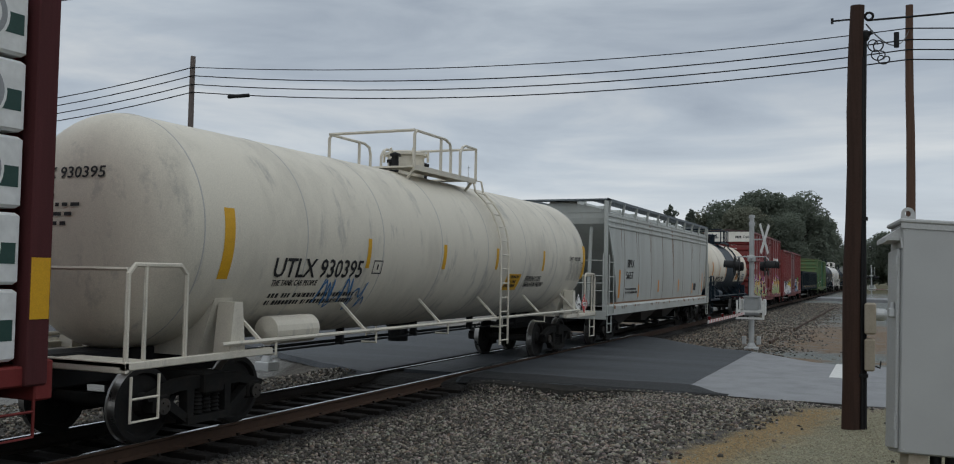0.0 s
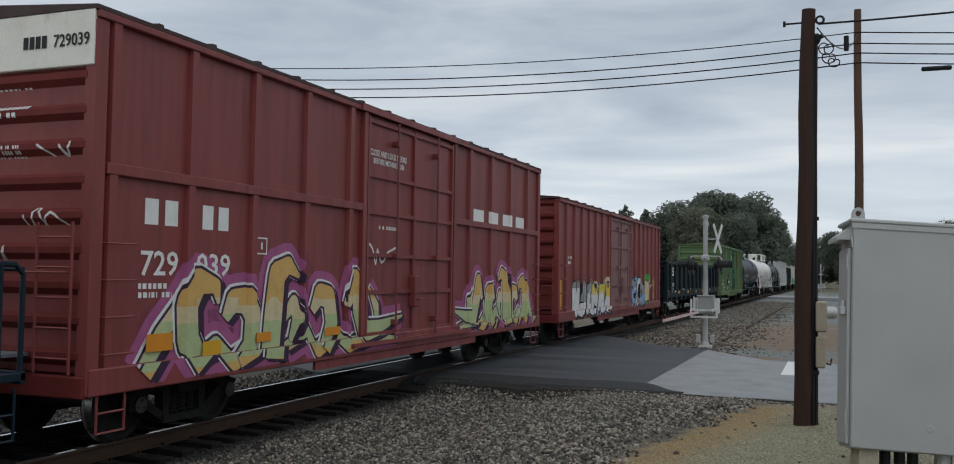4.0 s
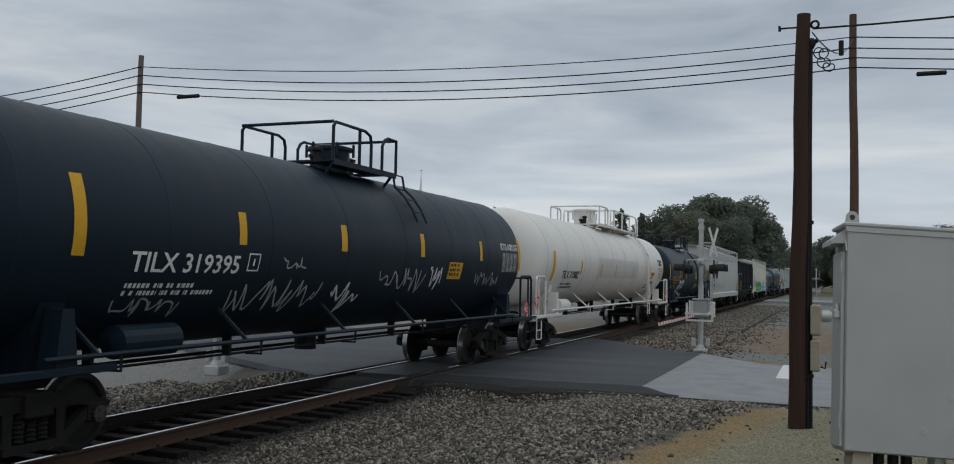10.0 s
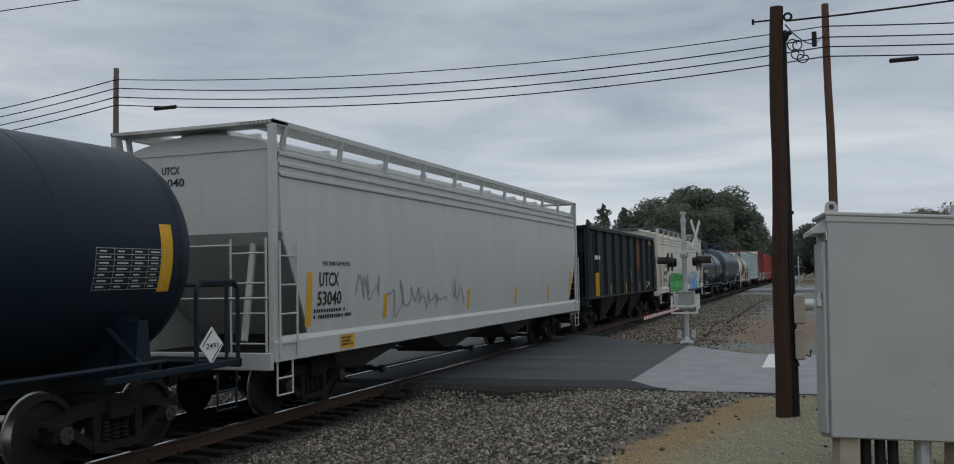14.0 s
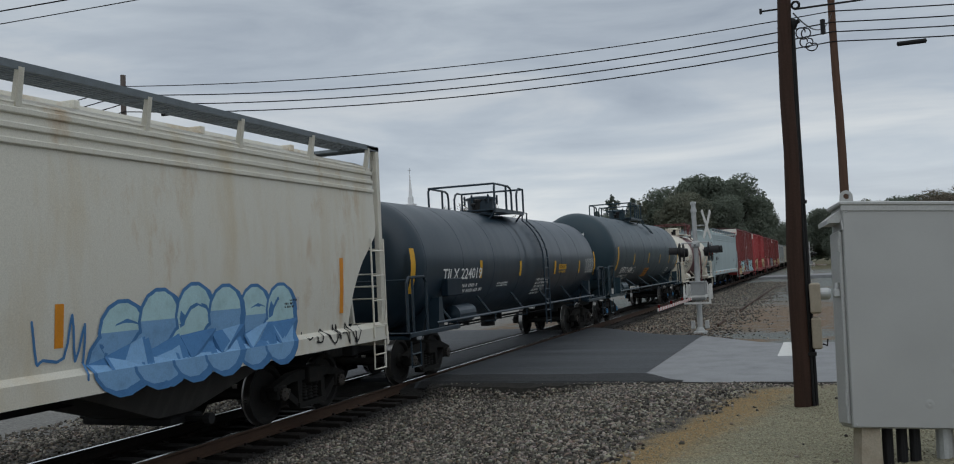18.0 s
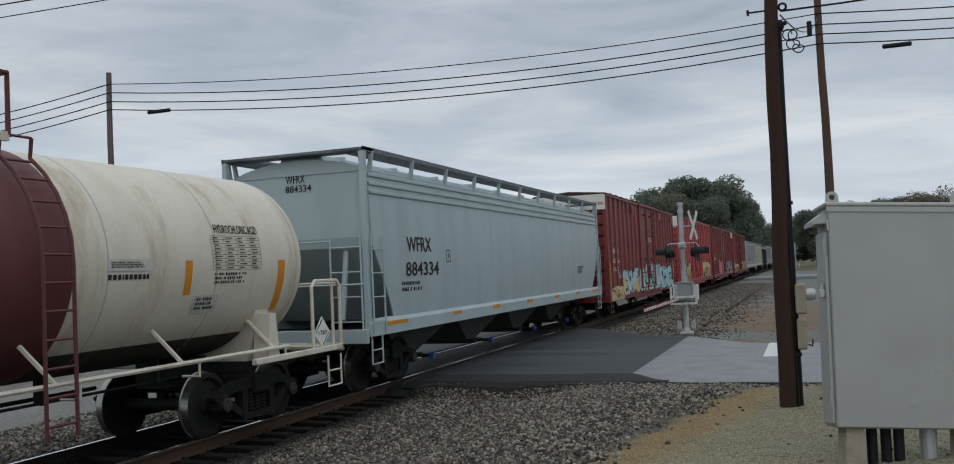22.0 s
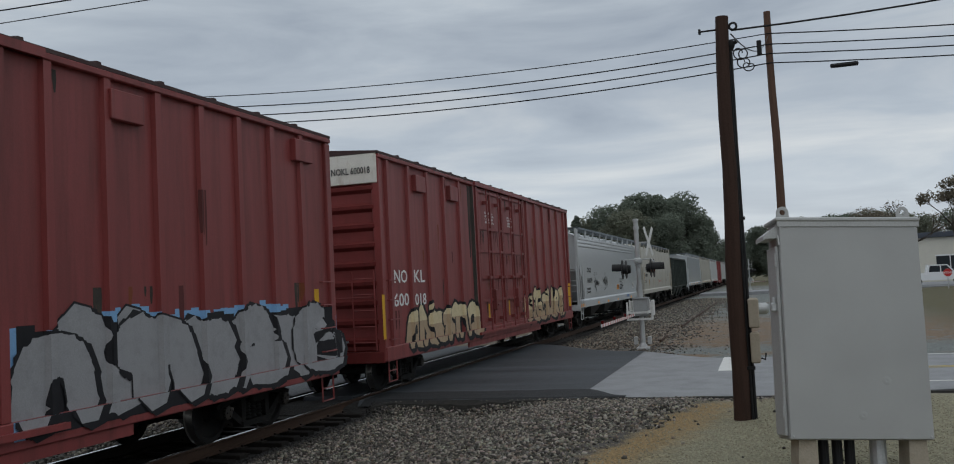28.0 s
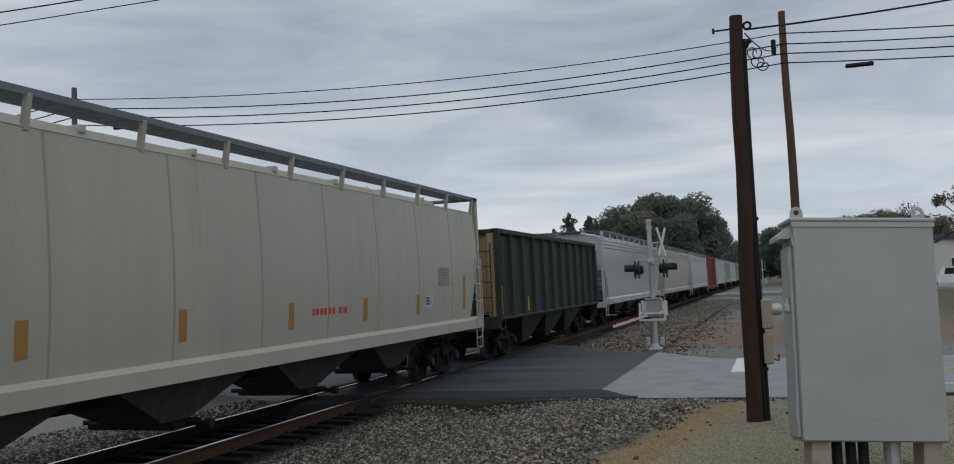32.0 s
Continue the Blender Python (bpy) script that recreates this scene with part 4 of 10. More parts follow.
def text(parent, surf, s, y0, y1, z0, z1, material):
    """Lettering that fills a box on a car's side and follows its surface."""
    ob = words(s, 0.3, material, parent, (0, y0, z0), span=(y1 - y0, z1 - z0), depth=0.001)
    co = np.empty(len(ob.data.vertices) * 3)
    ob.data.vertices.foreach_get("co", co)
    co = co.reshape(-1, 3)
    f = surf[0]
    if len(surf[1]):
        # on a posted side each letter lies flat on what stands out furthest under it
        root = list(range(len(co)))

        def find(i):
            while root[i] != i:
                root[i] = root[root[i]]
                i = root[i]
            return i

        for e in ob.data.edges:
            i, j = e.vertices
            root[find(i)] = find(j)
        glyphs = {}
        for i in range(len(co)):
            glyphs.setdefault(find(i), []).append(i)
        for g in glyphs.values():
            lo, hi = co[g, 1].min(), co[g, 1].max()
            co[g, 0] += max(f(lo + (hi - lo) * k / 6, (z0 + z1) / 2) for k in range(7)) + 0.010
    else:
        co[:, 0] += np.array([f(y, z) for _, y, z in co]) + 0.010
    ob.data.vertices.foreach_set("co", co.ravel())
    ob.data.update()
    return ob


def sprayed_word(parent, surf, s, y0, y1, z0, z1, material, shear=0.0, fat=0.0):
    """A word in fat slanted spray lettering, each letter a part of its own."""
    n = len(s)
    W = (y1 - y0) / n
    holder = None
    for i, ch in enumerate(s):
        cu = bpy.data.curves.new("sprayed_letter", "FONT")
        cu.body, cu.size, cu.extrude, cu.offset, cu.resolution_u = ch, 0.5, 0.001, fat, 3
        tmp = bpy.data.objects.new("tmp", cu)
        me = bpy.data.meshes.new_from_object(tmp)
        bpy.data.objects.remove(tmp)
        bpy.data.curves.remove(cu)
        co = np.empty(len(me.vertices) * 3)
        me.vertices.foreach_get("co", co)
        co = co.reshape(-1, 3)
        lo, hi = co.min(0), co.max(0)
        v = (co[:, 1] - lo[1]) / (hi[1] - lo[1])
        u = (co[:, 0] - lo[0]) / (hi[0] - lo[0])
        z = z0 + (z1 - z0) * v
        y = y0 + W * (i + 0.94 * u) + shear * (z - z0)
        x = np.array([surf[0](a, b) for a, b in zip(y, z)]) + 0.008 + co[:, 2]
        me.vertices.foreach_set("co", np.stack([x, y, z], 1).ravel())
        me.update()
        ob = part("sprayed_letter" if holder else "graffiti", me, material, holder or parent, "" if holder else "sprayed graffiti word")
        holder = holder or ob
    return holder


def print_rows(parent, surf, material, y0, y1, z0, z1, rows, seed=0):
    """Print too small to read: broken bars."""
    rnd = random.Random(seed)
    ps = []
    h = (z1 - z0) / rows
    for r in range(rows):
        u, end = y0, y0 + (y1 - y0) * rnd.uniform(0.7, 1.0)
        while u < end:
            k = min(rnd.uniform(0.5, 0.8) * h * (1 if rnd.random() < 0.85 else 0.4), end - u)
            ps.append(rect(u, u + k * 0.8, z1 - (r + 0.62) * h, z1 - r * h))
            u += k + (0.12 if rnd.random() < 0.8 else 0.7) * h
    return part("small_print", spray_on(ps, surf, 0.003), material, parent)


def chart(parent, surf, material, y0, y1, z0, z1, rows=8, cols=4):
    """A stencilled test table: ruled lines and bars."""
    ps = [rect(y0, y1, z0 + (z1 - z0) * k / rows - 0.0025, z0 + (z1 - z0) * k / rows + 0.0025) for k in range(rows + 1)]
    ps += [rect(y0 + (y1 - y0) * k / cols - 0.0025, y0 + (y1 - y0) * k / cols + 0.0025, z0, z1) for k in range(cols + 1)]
    rnd = random.Random(rows)
    for r in range(rows):
        for c in range(cols):
            a = y0 + (y1 - y0) * (c + 0.15) / cols
            ps.append(rect(a, a + (y1 - y0) / cols * rnd.uniform(0.35, 0.65), z0 + (z1 - z0) * (r + 0.36) / rows, z0 + (z1 - z0) * (r + 0.62) / rows))
    return part("test_chart", spray_on(ps, surf, 0.002), material, parent)


def placard(parent, surf, y0, y1, z0, z1, face, ink, number="", x=None):
    """A diamond hazard placard in its holder."""
    cy, cz, r = (y0 + y1) / 2, (z0 + z1) / 2, min(y1 - y0, z1 - z0) / 2
    X = (surf[0](cy, cz) if x is None else x) + 0.03
    pl = part("placard", MB().prism([(cy, cz - r), (cy + r, cz), (cy, cz + r), (cy - r, cz)], X, X + 0.012), face, parent, "diamond hazard placard")
    rim = r * 0.86
    part("placard_rim", MB().prism([(cy, cz - rim), (cy + rim, cz), (cy + rim - 0.02, cz), (cy, cz - rim + 0.03)], X + 0.012, X + 0.015).prism([(cy, cz + rim), (cy - rim, cz), (cy - rim + 0.02, cz), (cy, cz + rim - 0.03)], X + 0.012, X + 0.015), ink, pl)
    if number:
        part("placard_panel", MB().box(X + 0.012, X + 0.016, cy - r * 0.62, cy + r * 0.62, cz - r * 0.2, cz + r * 0.2), M_TXTW, pl)
        words(number, 0.2, M_TXTK, pl, (X + 0.018, cy - r * 0.5, cz - r * 0.14), span=(r, r * 0.28), depth=0.001)
    return pl


def boxcar(label, q0, q1, H, body_m, end_m, door, posts=9, white_end=False, ribs=9, roof_m=None, W=1.50, zb=0.72, mid_band=False, hatches=(), door_m=None, shift=0.0):
    """A box car: corrugated ends, posted sides, plug door. door: (y0, y1, leaves)."""
    car, L = start_car("boxcar", label, "boxcar", q0, q1)
    h = L / 2
    eave = H - 0.13
    part("body", MB().box(-W + 0.055, W - 0.055, -h + 0.06, h - 0.06, zb + 0.25, eave), body_m, car)
    roof = MB().prism([(-W - 0.02, eave), (W + 0.02, eave), (W + 0.02, eave + 0.05), (0.0, H + 0.04), (-W - 0.02, eave + 0.05)], -h - 0.02, h + 0.02, "y")
    n = 16
    for i in range(1, n):
        y = -h + L * i / n
        for s in (-1, 1):
            roof.add([(0, y - 0.04, H + 0.075), (0, y + 0.04, H + 0.075), (s * W, y + 0.04, eave + 0.09), (s * W, y - 0.04, eave + 0.09), (0, y - 0.05, H + 0.03), (0, y + 0.05, H + 0.03), (s * W, y + 0.05, eave + 0.04), (s * W, y - 0.05, eave + 0.04)],
                     [(0, 1, 2, 3), (0, 3, 7, 4), (1, 5, 6, 2), (3, 2, 6, 7)])
    part("roof", roof, roof_m or M_DKROOF, car, "dark weathered panelled roof")
    d0, d1, leaves = door
    dm = door_m or body_m
    ys = [y for y in (-h + shift + L * i / (2 * posts) for i in range(0, 2 * posts + 1)) if abs(y) < h - 0.3 and not (d0 - 0.25 < y < d1 + 0.25)]
    for s in (-1, 1):
        part("side_sill", MB().box(*sorted((s * (W - 0.12), s * (W + 0.035))), -h + 0.02, h - 0.02, zb, zb + 0.30, 0.015).box(*sorted((s * (W - 0.05), s * W)), -h * 0.42, h * 0.42, zb - 0.14, zb), body_m, car)
        part("eave_rail", MB().box(*sorted((s * (W - 0.12), s * (W + 0.03))), -h, h, eave - 0.09, eave - 0.005, 0.012), body_m, car)
        for y in (-h + 0.09, h - 0.09):
            part("corner_post", MB().box(*sorted((s * (W - 0.16), s * (W + 0.01))), y - 0.09, y + 0.09, zb, eave - 0.09, 0.02), body_m, car)
        for y in ys:
            part("side_post", shared(("side_post", round(H, 2), round(zb, 2), body_m.name), lambda: MB().prism([(0.0, -0.075), (0.065, -0.06), (0.065, 0.06), (0.0, 0.075)], zb + 0.30, eave - 0.09, "z"), material=body_m), body_m, car, at=Matrix.Translation((s * (W - 0.055), y, 0)) @ Matrix.Rotation(0 if s > 0 else math.pi, 4, "Z"))
        if mid_band:
            for a, b in ((-h + 0.2, d0 - 0.1), (d1 + 0.1, h - 0.2)):
                part("side_belt", MB().box(*sorted((s * (W - 0.11), s * (W + 0.018))), a, b, zb + 2.45, zb + 2.58, 0.01), body_m, car)
        if s > 0:
            span = (d1 - d0) / leaves
            for k in range(leaves):
                a, b = d0 + k * span, d0 + (k + 1) * span
                dr = part("door", MB().box(W - 0.10, W - 0.035, a + 0.03, b - 0.03, zb + 0.25, eave - 0.1, 0.01), dm, car, "plug door with locking rods")
                fr = MB()
                for z in (zb + 0.32, zb + 1.05, zb + 1.7, zb + 2.45, zb + 3.1, eave - 0.2):
                    if z < eave - 0.15:
                        fr.box(W - 0.06, W + 0.012, a + 0.05, b - 0.05, z - 0.035, z + 0.035)
                for y in (a + 0.05, b - 0.05, (a + b) / 2):
                    fr.box(W - 0.06, W + 0.02, y - 0.035, y + 0.035, zb + 0.28, eave - 0.13)
                part("door_frame", fr, dm, dr)
                for u in (0.28, 0.75):
                    y = a + (b - a) * u
                    part("locking_rod", MB().pipe([(W + 0.075, y, zb + 0.2), (W + 0.075, y, eave - 0.12)], 0.02), dm, dr)
                    for z in (zb + 0.5, zb + 1.7, eave - 0.5):
                        part("rod_bracket", shared(("rod_bracket", dm.name), lambda: MB().box(-0.06, 0.10, -0.06, 0.06, -0.05, 0.05, 0.01), material=dm), dm, dr, at=(W, y, z))
                part("door_handle", MB().box(W - 0.04, W + 0.10, (a + b) / 2 - 0.09, (a + b) / 2 + 0.09, zb + 0.75, zb + 1.35, 0.02).pipe([(W + 0.12, (a + b) / 2, zb + 0.9), (W + 0.12, (a + b) / 2 + 0.32, zb + 0.9)], 0.02), dm, dr)
            for y in [d0 + k * span for k in range(leaves + 1)]:
                part("door_gasket", MB().box(W - 0.085, W - 0.045, y - 0.028, y + 0.028, zb + 0.3, eave - 0.1), M_UNDER, car, "dark rubber door seal")
            for y in (d0 - 0.09, d1 + 0.09):
                part("door_post", MB().box(W - 0.12, W + 0.03, y - 0.065, y + 0.065, zb + 0.3, eave - 0.09, 0.01), body_m, car)
            part("door_track", MB().box(W - 0.02, W + 0.11, d0 - 0.5, d1 + 0.9, zb + 0.13, zb + 0.2), body_m, car)
            part("door_track", MB().box(W - 0.02, W + 0.07, d0 - 0.3, d1 + 0.7, eave - 0.09, eave + 0.02), body_m, car)
        for (y, z, w2, h2) in hatches:
            if s > 0:
                part("wall_plate", MB().box(W - 0.12, W + 0.05, y - w2 / 2, y + w2 / 2, z - h2 / 2, z + h2 / 2, 0.012), body_m, car)
    for s in (-1, 1):
        y = s * (h - 0.16)
        part("end_wall", MB().box(-W + 0.1, W - 0.1, *sorted((y, y - s * 0.06)), zb + 0.1, eave), end_m, car)
        for k in range(ribs):
            z = zb + 0.42 + (eave - zb - (1.15 if white_end else 0.55)) * k / (ribs - 1)
            part("end_rib", shared(("end_rib", s, ribs, end_m.name, round(W, 2)), lambda: MB().prism([(0, -0.17), (s * 0.03, -0.17), (s * 0.17, -0.02), (s * 0.17, 0.05), (0, 0.16)], -W + 0.12, W - 0.12, "x"), material=end_m), end_m, car, at=(0, y - s * 0.002, z))
        if white_end:
            part("end_panel", MB().box(-W + 0.02, W - 0.02, *sorted((y, y + s * 0.18)), eave - 0.62, eave + 0.02, 0.01), M_ENDW, car, "white excess-height panel")
        part("end_sill", MB().box(-W + 0.02, W - 0.02, *sorted((s * (h - 0.1), s * (h + 0.03))), zb - 0.02, zb + 0.22, 0.015), end_m, car)
        add_ladder("end_ladder", 0.85, s * (h + 0.10), 1.35, zb + 0.25, zb + 1.9, 5, body_m, car, face="end")
        part("crossover_platform", MB().box(-1.2, 0.7, *sorted((s * (h + 0.03), s * (h + 0.38))), zb + 0.42, zb + 0.46), M_GRATE, car)
        part("end_rail", MB().pipe([(-1.3, s * (h + 0.05), zb + 1.35), (-1.3, s * (h + 0.14), zb + 1.35), (1.3, s * (h + 0.14), zb + 1.35), (1.3, s * (h + 0.05), zb + 1.35)], 0.014, 5), body_m, car)
        for sx in (-1, 1):
            for k in range(4):
                part("grab_iron", shared(("grab_iron", sx, body_m.name), lambda: MB().pipe([(-sx * 0.07, -0.22, 0), (0, -0.22, 0), (0, 0.22, 0), (-sx * 0.07, 0.22, 0)], 0.013, 5), material=body_m), body_m, car, at=(sx * (W + 0.08), s * (h - 0.40), zb + 0.45 + 0.41 * k))
    part("brake_wheel", MB().lathe([(-0.02, 0.24), (0.0, 0.265), (0.02, 0.24)], "y", 20, (-0.55, -h - 0.12, zb + 1.75)).box(-0.79, -0.31, -h - 0.13, -h - 0.11, zb + 1.73, zb + 1.77).box(-0.57, -0.53, -h - 0.13, -h - 0.11, zb + 1.51, zb + 1.99), end_m, car)
    part("center_sill", MB().box(-0.22, 0.22, -h + 0.1, h - 0.1, 0.66, 0.98).box(-W + 0.1, W - 0.1, -h * 0.35 - 0.1, -h * 0.35 + 0.1, 0.72, 0.95).box(-W + 0.1, W - 0.1, h * 0.35 - 0.1, h * 0.35 + 0.1, 0.72, 0.95), M_UNDER, car)
    part("brake_reservoir", MB().lathe([(-0.6, 0.0), (-0.55, 0.16), (0.55, 0.16), (0.6, 0.0)], "y", 14, (0.75, -0.4, 0.62)), M_UNDER, car)
    part("brake_cylinder", MB().lathe([(-0.3, 0.0), (-0.3, 0.13), (0.3, 0.13), (0.3, 0.04), (0.7, 0.04), (0.7, 0.0)], "y", 12, (-0.7, 0.8, 0.62)), M_UNDER, car)
    add_steps(car, W - 0.02, (-h + 0.4, h - 0.4), zb - 0.42, 0.44, body_m)
    for s in (-1, 1):
        add_truck(car, s * (h - 2.15))
    add_couplers(car, L)

    def depth(y, z):
        """How far out the painted side stands: panel, post, door or sill."""
        if z < zb + 0.30:
            return W + 0.035
        if d0 < y < d1:
            return W - 0.035
        for p in ys:
            k = abs(y - p)
            if k < 0.085:
                return W + 0.01 - 0.065 * max(0.0, (k - 0.06) / 0.025)
        if abs(y) > h - 0.18:
            return W + 0.01
        return W - 0.055

    surf = (depth, sorted([p + d for p in ys for d in (-0.086, -0.06, 0.06, 0.086)] + [d0, d1]), [zb + 0.30])
    SIDES[car.name] = (surf, h, eave)
    return car, surf, (h, W, zb, eave)


def tank_car(label, q0, q1, R, zc, body_m, trim_m, plat_y=0.0, plat_len=2.8, long_walk=False, rail_m=None, blue=False, side_rail=True, heads=0.66, slope=0.0, inset=1.9, plat=(-1.5, 0.95), ladder_low=0.62):
    """A tank car: a shell with dished heads on two stub sills, with a top platform, ladders and grab rails."""
    car, L = start_car("tank_car", label, "tank car", q0, q1)
    h = L / 2
    sh = h - 0.55
    rm = rail_m or trim_m
    weld_m = M_WELD if body_m in (M_WHITE, M_WHITE2, M_CREAM, M_CREAM2) else body_m
    prof = [(-sh, 0.0)] + [(-sh + heads * (1 - math.cos(a)), R * math.sin(a) ** HEAD) for a in np.linspace(0.12, math.pi / 2, 14)]
    n = max(5, round(L / 2.4))
    prof += [(-sh + heads + (2 * sh - 2 * heads) * i / n, R) for i in range(1, n)]
    prof += [(sh - heads * (1 - math.cos(a)), R * math.sin(a) ** HEAD) for a in np.linspace(math.pi / 2, 0.12, 14)] + [(sh, 0.0)]
    shell = MB().lathe(prof, "y", 72, (0, 0, zc))
    if slope:
        shell.v = [(x, y, z - slope * abs(y) / sh) for x, y, z in shell.v]
    part("shell", shell, body_m, car, smooth=True)
    for i in range(0, n + 1):
        y = -sh + heads + (2 * sh - 2 * heads) * i / n
        part("weld_seam", shared(("weld_seam", R, zc, body_m.name), lambda: MB().lathe([(-0.014, R - 0.002), (-0.006, R + 0.004), (0.006, R + 0.004), (0.014, R - 0.002)], "y", 72, (0, 0, zc)), True, weld_m), weld_m, car, at=(0, y, -slope * abs(y) / sh))
    # top platform with its dome, grating, posts and rails
    zt = zc + R
    p0, p1 = plat_y + plat[0], plat_y + plat[1]
    for s in (-1, 1):
        part("top_platform", MB().box(*sorted((s * 0.42, s * 0.93)), p0, p1, zt + 0.0, zt + 0.035).box(*sorted((s * 0.92, s * 0.97)), p0, p1, zt - 0.05, zt + 0.05), trim_m, car)
        for y in (p0 + 0.1, p1 - 0.1):
            part("platform_strut", MB().pipe([(s * 0.92, y, zt), (s * 0.75, y, zc + math.sqrt(R * R - 0.75 ** 2))], 0.03, 5), trim_m, car)
    for y in (p0, p1 - 0.3):
        part("platform_end", MB().box(-0.42, 0.42, y, y + 0.3, zt + 0.0, zt + 0.035), trim_m, car)
    lift = 0.2 if long_walk else 0.0
    part("manway", MB().lathe([(-0.05, 0.38 + lift * 0.2), (0.40 + lift, 0.38 + lift * 0.2), (0.40 + lift, 0.435 + lift * 0.2), (0.46 + lift, 0.435 + lift * 0.2), (0.46 + lift, 0.39 + lift * 0.2), (0.50 + lift, 0.30), (0.52 + lift, 0.0)], "z", 28, (0, plat_y, zt)), trim_m, car, "round manway with bolted lid", smooth=True)
    for k in range(6):
        a = k * math.pi / 3 + 0.3
        part("lid_bolt", shared(("lid_bolt", trim_m.name), lambda: MB().lathe([(0.28, 0.03), (0.52, 0.03), (0.54, 0.0)], "z", 6), material=trim_m), trim_m, car, at=(0.46 * math.cos(a), plat_y + 0.46 * math.sin(a), zt))
    for dy, dx, hh in ((0.62, 0.1, 0.26), (0.75, -0.18, 0.2), (-0.65, 0.05, 0.2), (-0.8, 0.2, 0.3)):
        part("valve", MB().lathe([(-0.05, 0.07), (hh, 0.07), (hh, 0.11), (hh + 0.05, 0.11), (hh + 0.09, 0.0)], "z", 10, (dx, plat_y + dy, zt)), M_UNDER, car)
    top = zt + 0.70
    rr = 0.03
    for s in (-1, 1):
        m2 = p0 + (p1 - p0) * 0.45
        part("hand_rail", MB().pipe([(s * 0.95, p0, zt + 0.02), (s * 0.95, p0, top - 0.08), (s * 0.95, p0 + 0.08, top), (s * 0.95, m2 + 0.05, top), (s * 0.95, m2 + 0.25, top - 0.06), (s * 0.95, m2 + 0.3, top - 0.2), (s * 0.95, m2 + 0.3, zt)], rr), rm, car)
        part("hand_rail", MB().pipe([(s * 0.95, m2 + 0.75, zt), (s * 0.95, m2 + 0.75, top - 0.18), (s * 0.95, m2 + 0.85, top - 0.05), (s * 0.95, m2 + 0.98, top), (s * 0.95, p1, top), (s * 0.95, p1, zt + 0.02)], rr), rm, car)
        part("rail_post", MB().pipe([(s * 0.95, m2 - 0.15, zt), (s * 0.95, m2 - 0.15, top)], rr), rm, car)
    for y in (p0, p1):
        part("hand_rail", MB().pipe([(-0.95, y, top), (0.95, y, top)], rr), rm, car)
    if long_walk:
        w0, w1 = p1, p1 + 4.4
        part("top_walkway", MB().box(0.35, 0.95, w0, w1, zt - 0.02, zt + 0.03).box(-0.95, -0.35, w0, w1, zt - 0.02, zt + 0.03), rm, car)
        for s in (-1, 1):
            part("hand_rail", MB().pipe([(s * 0.95, w0, top), (s * 0.95, w1 - 0.15, top), (s * 0.95, w1, top - 0.15), (s * 0.95, w1, zt)], rr), rm, car)
            for y in (w0 + 0.1, w0 + 1.55, w0 + 3.0):
                part("rail_post", MB().pipe([(s * 0.95, y, zt - 0.05), (s * 0.95, y, top)], rr), rm, car)
            part("rail_post", MB().pipe([(s * 0.95, w1 + 0.35, zt - 0.1), (s * 0.95, w1 + 0.35, top - 0.02)], rr), rm, car)
    # side ladder, running rail with its struts
    ly = p1 + (0.1 if not long_walk else 4.2)
    for s in (-1, 1):
        pts = [(s * 0.95, zt + 0.02)]
        for a in np.linspace(math.radians(52), 0, 6):
            if zc + R * math.sin(a) > ladder_low:
                pts.append((s * (R + 0.12) * math.cos(a), zc + (R + 0.12) * math.sin(a)))
        if ladder_low < zc - 0.1:
            pts.append((s * (R + 0.12), ladder_low))
        lad = part("side_ladder", MB().pipe([(x, ly - 0.21, z) for x, z in pts], 0.024, 5), rm, car)
        part("ladder_rail", MB().pipe([(x, ly + 0.21, z) for x, z in pts], 0.024, 5), rm, lad)
        seg = [(Vector((a[0], 0, a[1])), Vector((b[0], 0, b[1]))) for a, b in zip(pts, pts[1:])]
        step, acc = 0.30, 0.0
        for a, b in seg:
            d = (b - a).length
            while acc < d:
                p = a + (b - a) * (acc / d)
                part("rung", shared(("tank_rung", rm.name), lambda: MB().pipe([(0, -0.21, 0), (0, 0.21, 0)], 0.016, 5), material=rm), rm, lad, at=(p.x, ly, p.z))
                acc += step
            acc -= d
        if side_rail:
            part("running_rail", MB().pipe([(s * (R + 0.02), -sh + 1.0, 1.18), (s * (R + 0.02), sh - 1.0, 1.18)], 0.032), trim_m, car)
            for i in range(6):
                y = -sh + 1.6 + (2 * sh - 3.2) * i / 5
                zz = 1.62
                part("rail_strut", MB().pipe([(s * (R + 0.02), y + 0.16, 1.18), (s * (math.sqrt(max(0.05, R * R - (zz - zc) ** 2)) - 0.01), y, zz)], 0.03, 5), trim_m, car)
                part("rail_hanger", MB().pipe([(s * (R + 0.02), y + 0.5, 1.18), (s * (R + 0.02), y + 0.5, 0.98), (s * (R - 0.25), y + 0.5, 0.98)], 0.02, 5), trim_m, car)
    # ends: deck, bolster saddle, rails, steps
    for s in (-1, 1):
        e = s * h
        deck = MB().box(-1.5, 1.5, *sorted((e, e - s * 0.5)), 1.03, 1.07)
        deck.box(-1.52, 1.52, *sorted((e, e - s * 0.06)), 0.96, 1.09, 0.01)
        for sx in (-1, 1):
            deck.box(*sorted((sx * 1.44, sx * 1.52)), *sorted((e, e - s * 2.6)), 0.99, 1.08, 0.01)
        part("end_deck", deck, trim_m, car)
